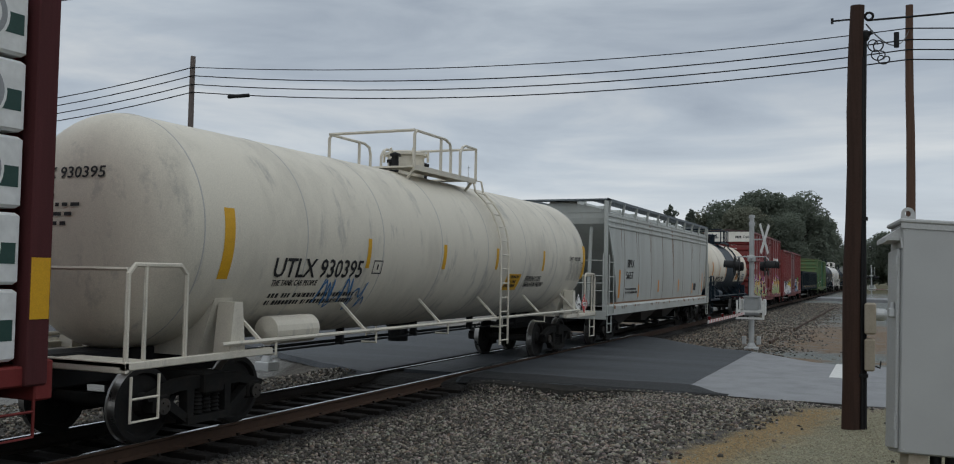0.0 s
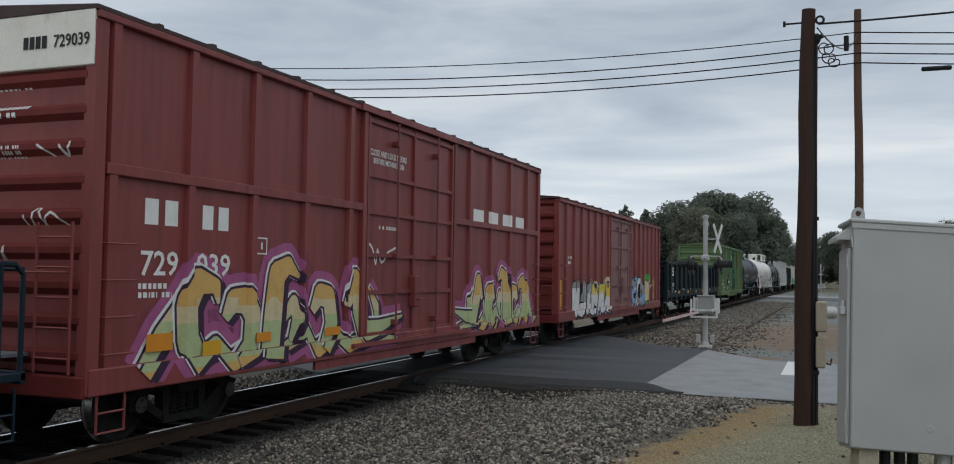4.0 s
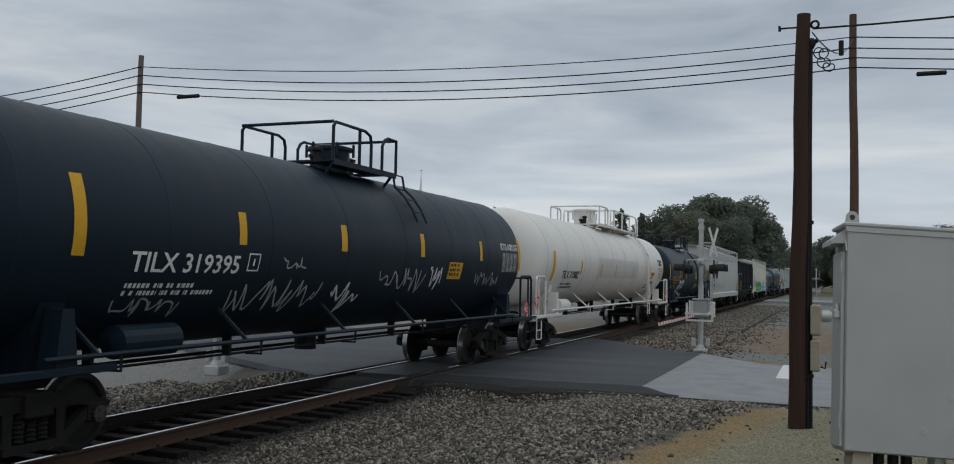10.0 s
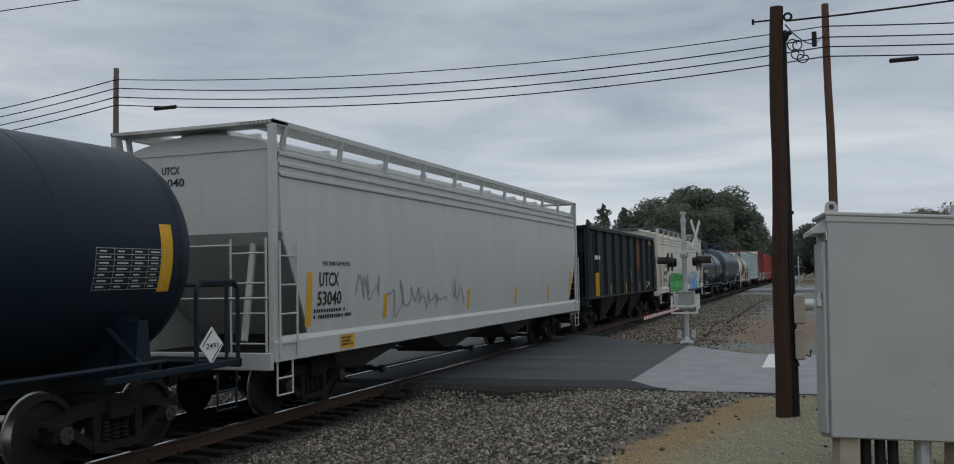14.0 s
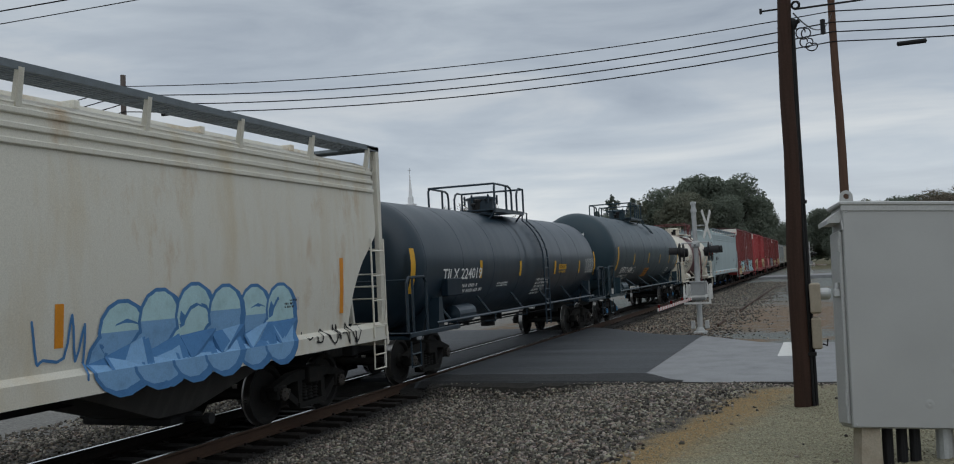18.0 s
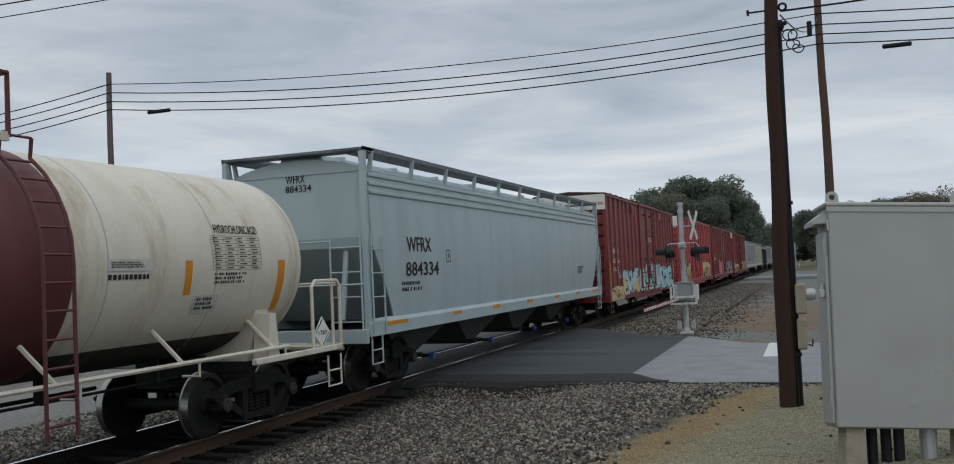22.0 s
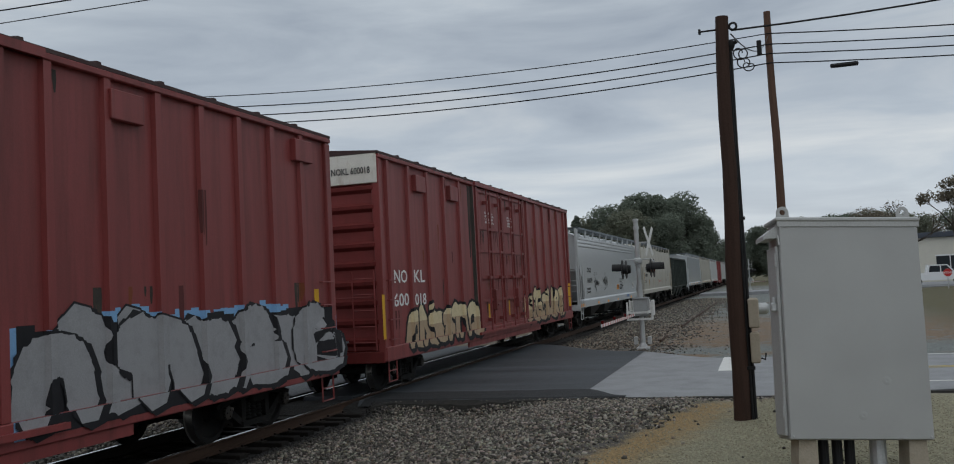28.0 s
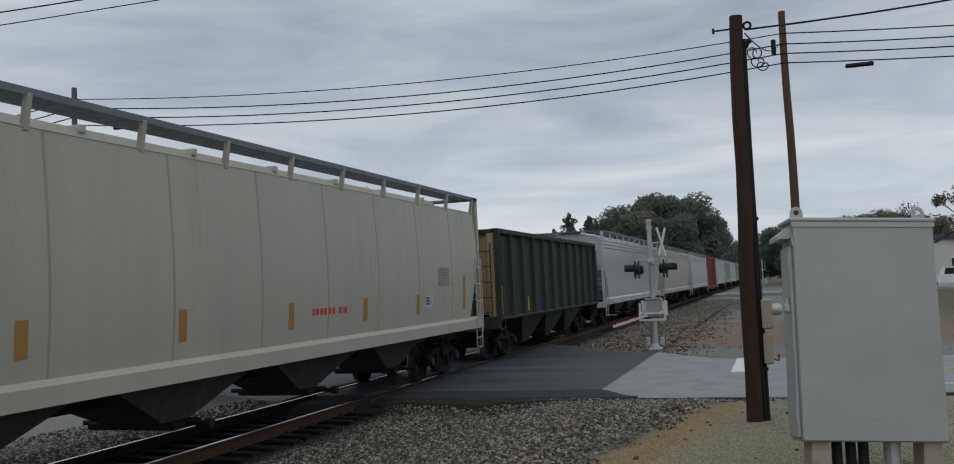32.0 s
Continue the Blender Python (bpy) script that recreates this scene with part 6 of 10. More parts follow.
def ground_z(x, y):
    """Height of the ground; the rail tops are at 0."""
    bank = smooth(-6.4, -1.2, x) * 0.36 + smooth(-1.0, 2.0, x) * 0.14
    bank *= smooth(17.6, 13.0, y)
    ballast = -0.275 + 0.03 * smooth(-7.75, -7.2, x) - 0.055 * smooth(-6.9, -5.6, x) + 0.24 * smooth(-5.6, -3.5, x)
    if x < TRACK_X:
        ballast = -0.275 + 0.11 * smooth(-9.95, -10.6, x) - 0.26 * smooth(-11.2, -13.5, x)
    z = ballast + bank
    road = smooth(near_edge(x) - 0.9, near_edge(x) + 0.1, y) * smooth(far_edge(x) + 0.9, far_edge(x) - 0.1, y)
    beyond = smooth(far_edge(x) - 0.5, far_edge(x) + 1.5, y)
    z = z * (1 - beyond) + (-0.12 - 0.08 * smooth(-5, -7, x)) * beyond
    z = z * (1 - road) + (-0.045) * road
    if y > 60:
        z += -0.25 * smooth(60, 130, y) * smooth(-7, -3, x)
    if x > 6:
        z += 0.35 * smooth(6, 14, x) * smooth(26, 40, y)
    return z


def ground_mat():
    """Earth, grit, ochre sand and dry grass, laid out by broad noise and by the plan."""
    m = bpy.data.materials.new("ground_gravel_dirt")
    m.use_nodes = True
    n, l = m.node_tree.nodes, m.node_tree.links
    b = n["Principled BSDF"]
    b.inputs["Roughness"].default_value = 0.95
    co = n.new("ShaderNodeTexCoord")
    sep = n.new("ShaderNodeSeparateXYZ")
    l.new(co.outputs["Object"], sep.inputs[0])

    def noise_node(scale, detail=5, rough=0.6):
        t = n.new("ShaderNodeTexNoise")
        t.inputs["Scale"].default_value, t.inputs["Detail"].default_value, t.inputs["Roughness"].default_value = scale, detail, rough
        l.new(co.outputs["Object"], t.inputs["Vector"])
        return t

    def mixc(a, c2, fac):
        x = n.new("ShaderNodeMix")
        x.data_type = "RGBA"
        (l.new(a, x.inputs[6]) if not isinstance(a, tuple) else setattr(x.inputs[6], "default_value", (*a, 1)))
        (l.new(c2, x.inputs[7]) if not isinstance(c2, tuple) else setattr(x.inputs[7], "default_value", (*c2, 1)))
        l.new(fac, x.inputs[0])
        return x.outputs[2]

    def rng(v, a, c2, lo=0.0, hi=1.0):
        x = n.new("ShaderNodeMapRange")
        x.interpolation_type = "SMOOTHSTEP"
        x.inputs["From Min"].default_value, x.inputs["From Max"].default_value, x.inputs["To Min"].default_value, x.inputs["To Max"].default_value = a, c2, lo, hi
        l.new(v, x.inputs["Value"])
        return x.outputs[0]

    def math2(op, a, c2):
        x = n.new("ShaderNodeMath")
        x.operation = op
        l.new(a, x.inputs[0])
        (l.new(c2, x.inputs[1]) if not isinstance(c2, float) else setattr(x.inputs[1], "default_value", c2))
        return x.outputs[0]

    vor = n.new("ShaderNodeTexVoronoi")
    vor.inputs["Scale"].default_value = 26.0
    l.new(co.outputs["Object"], vor.inputs["Vector"])
    big, mid, fine = noise_node(0.35), noise_node(2.2), noise_node(45.0, 3)
    stone = mixc((0.03, 0.027, 0.024), (0.10, 0.09, 0.078), vor.outputs["Color"])
    speck = n.new("ShaderNodeTexVoronoi")
    speck.inputs["Scale"].default_value = 75.0
    l.new(co.outputs["Object"], speck.inputs["Vector"])
    grit = mixc((0.06, 0.056, 0.036), (0.36, 0.335, 0.22), speck.outputs["Color"])
    ochre = mixc((0.105, 0.062, 0.022), (0.37, 0.245, 0.10), speck.outputs["Color"])
    grass = mixc((0.055, 0.058, 0.026), (0.135, 0.112, 0.060), fine.outputs["Fac"])
    # ballast beside the track, grit on the bank, ochre along its foot, dry grass far off
    xw = math2("ADD", sep.outputs["X"], math2("MULTIPLY", big.outputs["Fac"], 2.6))
    slant = math2("SUBTRACT", sep.outputs["X"], math2("MULTIPLY", math2("ADD", sep.outputs["Y"], -19.1), 0.2))
    slant = math2("ADD", slant, math2("ADD", math2("MULTIPLY", mid.outputs["Fac"], 0.9), -0.45))
    c = mixc(stone, grit, rng(slant, -0.15, 0.25))
    band = math2("MULTIPLY", rng(slant, -0.2, 0.15), rng(slant, 0.95, 0.25))
    band = math2("MULTIPLY", band, rng(sep.outputs["Y"], 14.9, 13.6))
    c = mixc(c, ochre, math2("MULTIPLY", band, 0.9))
    verge = math2("MULTIPLY", rng(sep.outputs["Y"], 14.2, 15.8), rng(sep.outputs["Y"], 18.5, 17.5))
    c = mixc(c, mixc((0.045, 0.04, 0.034), (0.16, 0.145, 0.12), speck.outputs["Color"]), math2("MULTIPLY", verge, 0.85))
    past = rng(sep.outputs["Y"], 24.0, 25.5)
    gravel = mixc((0.075, 0.084, 0.080), (0.235, 0.255, 0.245), vor.outputs["Color"])
    dirt_fac = math2("MULTIPLY", rng(math2("ADD", sep.outputs["Y"], math2("MULTIPLY", mid.outputs["Fac"], 5.0)), 31.0, 34.0), rng(math2("ADD", sep.outputs["Y"], math2("MULTIPLY", big.outputs["Fac"], 20.0)), 62.0, 52.0))
    patchy = math2("MAXIMUM", math2("MULTIPLY", dirt_fac, rng(mid.outputs["Fac"], 0.30, 0.52)), rng(big.outputs["Fac"], 0.54, 0.66))
    gravel = mixc(gravel, mixc((0.105, 0.066, 0.038), (0.25, 0.165, 0.10), vor.outputs["Color"]), math2("MULTIPLY", patchy, 0.9))
    c = mixc(c, gravel, past)
    far = math2("MAXIMUM", rng(sep.outputs["X"], 5.0, 8.5), rng(sep.outputs["X"], -40.0, -48.0))
    far = math2("MAXIMUM", far, rng(sep.outputs["Y"], 150.0, 190.0))
    c = mixc(c, grass, far)
    hill = math2("MULTIPLY", rng(xw, -13.0, -17.0), rng(mid.outputs["Fac"], 0.45, 0.6))
    c = mixc(c, (0.23, 0.20, 0.13), math2("MULTIPLY", hill, 0.7))
    lane = math2("MULTIPLY", rng(xw, -11.6, -12.6), rng(sep.outputs["X"], -23.0, -19.0))
    c = mixc(c, mixc((0.11, 0.11, 0.105), (0.27, 0.265, 0.25), vor.outputs["Color"]), math2("MULTIPLY", lane, 0.85))
    # the train's shade on the track bed, put into the ground colour
    train_shade = math2("MULTIPLY", rng(sep.outputs["X"], -10.6, -10.0), rng(sep.outputs["X"], -6.9, -7.6))
    c = mixc(c, (0.0075, 0.007, 0.0065), math2("MULTIPLY", train_shade, 0.95))
    l.new(c, b.inputs["Base Color"])
    bp = n.new("ShaderNodeBump")
    bp.inputs["Strength"].default_value, bp.inputs["Distance"].default_value = 0.8, 0.03
    l.new(vor.outputs["Distance"], bp.inputs["Height"])
    l.new(bp.outputs[0], b.inputs["Normal"])
    return m


def sheet(xs, ys, zf):
    mb = MB()
    nx, ny = len(xs), len(ys)
    mb.v = [(x, y, zf(x, y)) for y in ys for x in xs]
    mb.f = [(j * nx + i, j * nx + i + 1, (j + 1) * nx + i + 1, (j + 1) * nx + i) for j in range(ny - 1) for i in range(nx - 1)]
    return mb


def spaced(stops):
    out = []
    for (a, b, d) in stops:
        n = max(1, round((b - a) / d))
        out += [a + (b - a) * i / n for i in range(n)]
    return out + [stops[-1][1]]


gx = spaced([(-2500, -400, 300), (-400, -60, 40), (-60, -16, 4), (-16, 6, 0.4), (6, 30, 2), (30, 200, 20), (200, 2500, 300)])
gy = spaced([(-2500, -300, 300), (-300, -20, 40), (-20, 4, 2), (4, 36, 0.4), (36, 80, 2), (80, 240, 16), (240, 3500, 300)])
ground_noise = lambda x, y: 0.03 * noise.noise((x * 0.9, y * 0.9, 0.3)) * (1 if -16 < x < 6 and 2 < y < 60 else 0)
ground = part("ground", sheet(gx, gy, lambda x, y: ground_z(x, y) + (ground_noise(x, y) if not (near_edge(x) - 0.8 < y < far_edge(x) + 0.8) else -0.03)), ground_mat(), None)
tagged(ground, "grey crushed stone, ochre sand and dry grass", "ground", kind="structure")

M_ASPH_NEW = mat("asphalt_new", (0.025, 0.029, 0.034), (0.10, 0.108, 0.12), 0.9, 0.6, scale=0.8, stretch=(0.14, 1.7, 1), bump=0.5, grain=140, spread=0.2)
M_ASPH_OLD = mat("asphalt_old_grey", (0.26, 0.265, 0.275), (0.165, 0.17, 0.175), 0.8, 0.85, scale=1.6, bump=0.6, grain=120, spread=0.2)
M_ROADPAINT = mat("road_paint_white", (0.62, 0.62, 0.60), (0.4, 0.4, 0.38), 0.5, 0.7, scale=6, bump=0.2)
M_ROADYEL = mat("road_paint_yellow", (0.50, 0.38, 0.12), (0.25, 0.22, 0.14), 0.6, 0.7, scale=6, bump=0.2)
M_RAIL = mat("rail_rusty", (0.052, 0.030, 0.020), (0.085, 0.048, 0.030), 0.6, 0.8, scale=6, bump=0.2)
# darker copy of the rusty rail: shade under the train, in the colour
M_RAILSHADE = mat("rail_greasy", (0.016, 0.0125, 0.010), (0.030, 0.021, 0.015), 0.6, 0.75, scale=6, bump=0.2)
M_RAILTOP = mat("rail_polished_top", (0.55, 0.56, 0.58), (0.35, 0.34, 0.33), 0.5, 0.22, 0.95, scale=4, stretch=(4, 0.3, 1), bump=0.02)
# creosoted wood, taken blacker to carry the shade beneath the train
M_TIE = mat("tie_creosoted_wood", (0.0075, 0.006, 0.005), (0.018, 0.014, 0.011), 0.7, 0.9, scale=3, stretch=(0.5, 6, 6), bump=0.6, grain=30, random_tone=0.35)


def road_strip(name, x0, x1, step, m, label, lift):
    xs = spaced([(x0, x1, step)])
    mb = MB()
    for x in xs:
        a, b = near_edge(x), far_edge(x)
        wob = 0.10 * noise.noise((x * 1.3, 3.1, 0)) + 0.05 * noise.noise((x * 4.1, 1.1, 0))
        wob2 = 0.12 * noise.noise((x * 1.1, 9.1, 0))
        prof = [(a + wob - 0.12, -0.12), (a + wob, lift - 0.012), (a + 0.4, lift)] + [(a + (b - a) * k / 6, lift) for k in range(1, 6)] + [(b - 0.4, lift), (b + wob2, lift - 0.012), (b + wob2 + 0.12, -0.14)]
        mb.v += [(x, y, z) for y, z in prof]
    n = len(mb.v) // len(xs)
    mb.f = [(i * n + j, (i + 1) * n + j, (i + 1) * n + j + 1, i * n + j + 1) for i in range(len(xs) - 1) for j in range(n - 1)]
    ob = part(name, mb, m, None)
    return tagged(ob, label, "road", kind="structure")


road_strip("road_old", -3.5, 60, 0.6, M_ASPH_OLD, "pale grey worn asphalt road with fine cracks", -0.004)
apron = road_strip("road_new", -8.0, -3.5, 0.3, M_ASPH_NEW, "fresh dark asphalt apron at the level crossing", 0.004)
infill = MB().box(-9.60, -8.44, 17.6, 31.0, -0.2, 0.003)
tagged(part("road_infill", infill, M_ASPH_NEW, None), "dark asphalt between the rails", "road", kind="structure")
road_strip("road_west", -60, -9.98, 0.6, M_ASPH_NEW, "dark asphalt road beyond the track", 0.002)
for x in np.arange(-1.12, -0.9, 0.5):
    tagged(part("stop_line", MB().box(x, x + 0.62, 21.2, 24.6, 0.0, 0.004), M_ROADPAINT, None), "white painted stop line on the asphalt", "road marking", kind="structure")
tagged(part("edge_line", MB().box(1.0, 60, 24.05, 24.15, 0.0, 0.004).box(0.2, 60, 18.6, 18.7, -0.003, 0.002), M_ROADPAINT, None), "worn white edge line on the road", "road marking", kind="structure")
tagged(part("centre_line", MB().box(1.6, 60, 21.0, 21.08, 0.0, 0.004).box(1.6, 60, 21.22, 21.30, 0.0, 0.004), M_ROADYEL, None), "worn double yellow centre line", "road marking", kind="structure")

edge = MB()
exs = spaced([(-7.6, 14, 0.15)])
for x in exs:
    a = near_edge(x) + 0.10 * noise.noise((x * 1.3, 3.1, 0)) + 0.05 * noise.noise((x * 4.1, 1.1, 0))
    w = 0.30 + 0.16 * noise.noise((x * 0.9, 5.5, 0)) + 0.10 * noise.noise((x * 3.7, 2.5, 0))
    edge.v += [(x, a - w - 0.1, ground_z(x, a - w - 0.1) - 0.03), (x, a - w, ground_z(x, a - w) + 0.045), (x, a - 0.03, -0.02), (x, a + 0.05, -0.03)]
edge.f = [(i * 4 + j, (i + 1) * 4 + j, (i + 1) * 4 + j + 1, i * 4 + j + 1) for i in range(len(exs) - 1) for j in range(3)]
M_EDGE = mat("damp_black_soil", (0.016, 0.015, 0.013), (0.045, 0.040, 0.032), 0.7, 0.95, scale=5, bump=0.6, grain=50)
rim = MB()
rxs = spaced([(-7.9, -2.6, 0.12)])
for x in rxs:
    a = near_edge(x)
    w = (1.15 + 0.3 * noise.noise((x * 0.8, 7.5, 0)) + 0.12 * noise.noise((x * 4.7, 2.1, 0))) * smooth(-2.6, -3.6, x) + 0.1
    rim.v += [(x, a - 0.25, -0.10), (x, a + 0.02, 0.004), (x, a + 0.5 * w, 0.012), (x, a + w, 0.005), (x, a + w + 0.02, -0.01)]
rim.f = [(i * 5 + j, (i + 1) * 5 + j, (i + 1) * 5 + j + 1, i * 5 + j + 1) for i in range(len(rxs) - 1) for j in range(4)]
M_RIM = mat("asphalt_black_rim", (0.014, 0.015, 0.016), (0.026, 0.027, 0.029), 0.7, 0.7, scale=3, bump=0.6, grain=90)
tagged(part("road_rim", rim, M_RIM, None), "black hand-laid asphalt along the apron's edge", "road edge", kind="structure")
tagged(part("road_edge", edge, M_EDGE, None), "dark damp crumbling edge of the road", "road edge", kind="structure")

# the track
track = tagged(new("railway_track"), "single railway track with rusty rails on wooden ties", "railway track", kind="structure")
for s in (-1, 1):
    x = TRACK_X + s * 0.755
    web = MB()
    prof = [(-0.075, -0.185), (0.075, -0.185), (0.075, -0.172), (0.012, -0.15), (0.010, -0.05), (0.036, -0.036), (0.036, -0.006), (-0.036, -0.006), (-0.036, -0.036), (-0.010, -0.05), (-0.012, -0.15), (-0.075, -0.172)]
    web.prism([(x + a, b) for a, b in prof], -60, 900, "y")
    r = part("rail", web, M_RAIL if s > 0 else M_RAILSHADE, track, "rusty steel rail with a polished top" if s > 0 else "greasy dark steel rail with a polished top")
    part("rail_head", MB().box(x - 0.030, x + 0.030, -60, 900, -0.006, 0.0), M_RAILTOP, r)
rnd = random.Random(5)
tie_mesh = MB().box(-1.30, 1.30, -0.115, 0.115, -0.18, 0.0, 0.012).mesh("tie")
plate_mesh = MB().box(-0.17, 0.17, -0.09, 0.09, 0.0, 0.014).box(-0.12, -0.085, -0.05, -0.02, 0.0, 0.05).box(0.085, 0.12, 0.02, 0.05, 0.0, 0.05).mesh("tie_plate")
for i in range(118):
    y = -8 + i * 0.52 + rnd.uniform(-0.04, 0.04)
    if 17.5 < y < 31:
        continue
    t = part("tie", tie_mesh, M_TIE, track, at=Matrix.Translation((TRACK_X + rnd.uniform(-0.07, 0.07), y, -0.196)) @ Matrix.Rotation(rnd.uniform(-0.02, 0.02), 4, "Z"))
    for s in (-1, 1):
        part("tie_plate", plate_mesh, M_RAILSHADE, t, at=(s * 0.755, 0, 0))
far_ties = MB()
for i in range(520):
    y = 53.5 + i * 0.52
    far_ties.box(TRACK_X - 1.3, TRACK_X + 1.3, y - 0.115, y + 0.115, -0.37, -0.19)
tagged(part("far_ties", far_ties, M_TIE, track), kind="stuff")

# an old spur beyond the road
spur = tagged(new("spur_track"), "overgrown rusty siding rail half sunk in the gravel", "railway track", kind="structure")
for a, b in ((32.5, 35.0), (41.5, 74.0)):
    part("rail", MB().box(-3.635, -3.565, a, b, -0.14, -0.03, 0.01), M_RAIL, spur)


# ---- crushed stone ----
def bed(x, y, even):
    """How thickly the stones lie at a place."""
    if even or x < -4.2:
        return 1.0
    if y > 20:
        return max(0.05, 1 - smooth(-3.9, -2.0, x - 0.35 * math.sin(y * 1.3)))
    s = x - 0.2 * (y - 9.3) + 1.96 + 0.16 * math.sin(y * 1.9) + 0.1 * math.sin(x * 5 + y * 3.1)
    return max(0.004, 1 - smooth(-0.75, 0.15, s), 0.4 * smooth(14.6, 15.6, y))


def stones(name, count, area, size, m, label, seed, lift=0.0, even=False):
    """Loose stones scattered over a stretch of ground, joined into one piece of stuff."""
    rng_ = np.random.RandomState(seed)
    ico_v = np.array([(0, 0, 1), (0.9, 0, 0.25), (0.28, 0.86, 0.3), (-0.73, 0.53, 0.2), (-0.7, -0.55, 0.3), (0.25, -0.85, 0.22), (0.6, 0.5, -0.6), (-0.3, 0.7, -0.6), (-0.8, 0.0, -0.55), (0.0, -0.75, -0.6)])
    ico_f = np.array([(0, 1, 2), (0, 2, 3), (0, 3, 4), (0, 4, 5), (0, 5, 1), (1, 6, 2), (2, 7, 3), (2, 6, 7), (3, 8, 4), (3, 7, 8), (4, 9, 5), (4, 8, 9), (5, 9, 1), (1, 9, 6), (6, 9, 8), (6, 8, 7)])
    x0, x1, y0, y1 = area
    P = np.stack([rng_.uniform(x0, x1, count), rng_.uniform(y0, y1, count)], 1)
    P = np.array([p for p in P if (abs(p[0] - TRACK_X) > 1.0 or p[1] > 31 or p[1] < 17.3) and not (near_edge(p[0]) - 0.05 < p[1] < far_edge(p[0]) + 0.05) and not (abs(p[0] - TRACK_X + 0.755) < 0.1 or abs(p[0] - TRACK_X - 0.755) < 0.1)])
    keep = rng_.uniform(0, 1, len(P)) < np.array([bed(p[0], p[1], even) for p in P])
    P = P[keep]
    n = len(P)
    Z = np.array([ground_z(a, b) + ground_noise(a, b) for a, b in P])
    on_tie = np.abs(P[:, 0] - TRACK_X) < 1.35
    Z = np.where(on_tie, -0.29, Z)
    sc = rng_.uniform(size[0], size[1], (n, 1)) * rng_.uniform(0.65, 1.25, (n, 3))
    sc[:, 2] *= 0.75
    q = rng_.normal(size=(n, 4))
    q /= np.linalg.norm(q, axis=1, keepdims=True)
    w, x, y, z = q.T
    R = np.stack([np.stack([1 - 2 * (y * y + z * z), 2 * (x * y - z * w), 2 * (x * z + y * w)], 1), np.stack([2 * (x * y + z * w), 1 - 2 * (x * x + z * z), 2 * (y * z - x * w)], 1), np.stack([2 * (x * z - y * w), 2 * (y * z + x * w), 1 - 2 * (x * x + y * y)], 1)], 1)
    jit = 1 + rng_.uniform(-0.2, 0.2, (n, len(ico_v), 1))
    V = np.einsum("nij,nkj->nki", R, ico_v[None] * sc[:, None, :] * jit)
    V += np.stack([P[:, 0], P[:, 1], Z + lift], 1)[:, None, :]
    F = (ico_f[None] + (np.arange(n) * len(ico_v))[:, None, None]).reshape(-1, 3)
    me = bpy.data.meshes.new(name)
    me.vertices.add(n * len(ico_v))
    me.vertices.foreach_set("co", V.ravel())
    me.loops.add(len(F) * 3)
    me.loops.foreach_set("vertex_index", F.ravel())
    me.polygons.add(len(F))
    me.polygons.foreach_set("loop_start", np.arange(len(F)) * 3)
    me.update(calc_edges=True)
    me.validate()
    me.materials.append(m)
    ob = new(name, me)
    return tagged(ob, label, "gravel", kind="stuff")


def stone_mat():
    m = bpy.data.materials.new("crushed_granite")
    m.use_nodes = True
    n, l = m.node_tree.nodes, m.node_tree.links
    b = n["Principled BSDF"]
    b.inputs["Roughness"].default_value = 0.9
    g = n.new("ShaderNodeNewGeometry")
    r = n.new("ShaderNodeValToRGB")
    for i, (p, c) in enumerate([(0.0, (0.025, 0.022, 0.018)), (0.3, (0.066, 0.058, 0.048)), (0.6, (0.15, 0.134, 0.112)), (0.85, (0.43, 0.39, 0.325)), (1.0, (0.17, 0.115, 0.08))]):
        e = r.color_ramp.elements[i] if i < 2 else r.color_ramp.elements.new(p)
        e.position, e.color = p, (*c, 1)
    l.new(g.outputs["Random Per Island"], r.inputs[0])
    t = n.new("ShaderNodeTexNoise")
    t.inputs["Scale"].default_value = 70.0
    mx = n.new("ShaderNodeMix")
    mx.data_type, mx.blend_type = "RGBA", "MULTIPLY"
    mx.inputs[0].default_value = 0.5
    l.new(r.outputs[0], mx.inputs[6])
    l.new(t.outputs["Color"], mx.inputs[7])
    co = n.new("ShaderNodeTexCoord")
    sep = n.new("ShaderNodeSeparateXYZ")
    l.new(co.outputs["Object"], sep.inputs[0])
    # stones across the track blackened: shade under the train, in their colour
    shade_edges = []
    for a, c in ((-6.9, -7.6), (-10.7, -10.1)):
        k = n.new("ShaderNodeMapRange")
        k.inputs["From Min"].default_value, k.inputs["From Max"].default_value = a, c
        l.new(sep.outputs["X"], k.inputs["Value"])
        shade_edges.append(k.outputs[0])
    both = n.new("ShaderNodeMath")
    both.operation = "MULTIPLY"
    l.new(shade_edges[0], both.inputs[0])
    l.new(shade_edges[1], both.inputs[1])
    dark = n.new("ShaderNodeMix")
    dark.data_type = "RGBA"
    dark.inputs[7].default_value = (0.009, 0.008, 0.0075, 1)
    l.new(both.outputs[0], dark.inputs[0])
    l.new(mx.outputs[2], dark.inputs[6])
    l.new(dark.outputs[2], b.inputs["Base Color"])
    return m


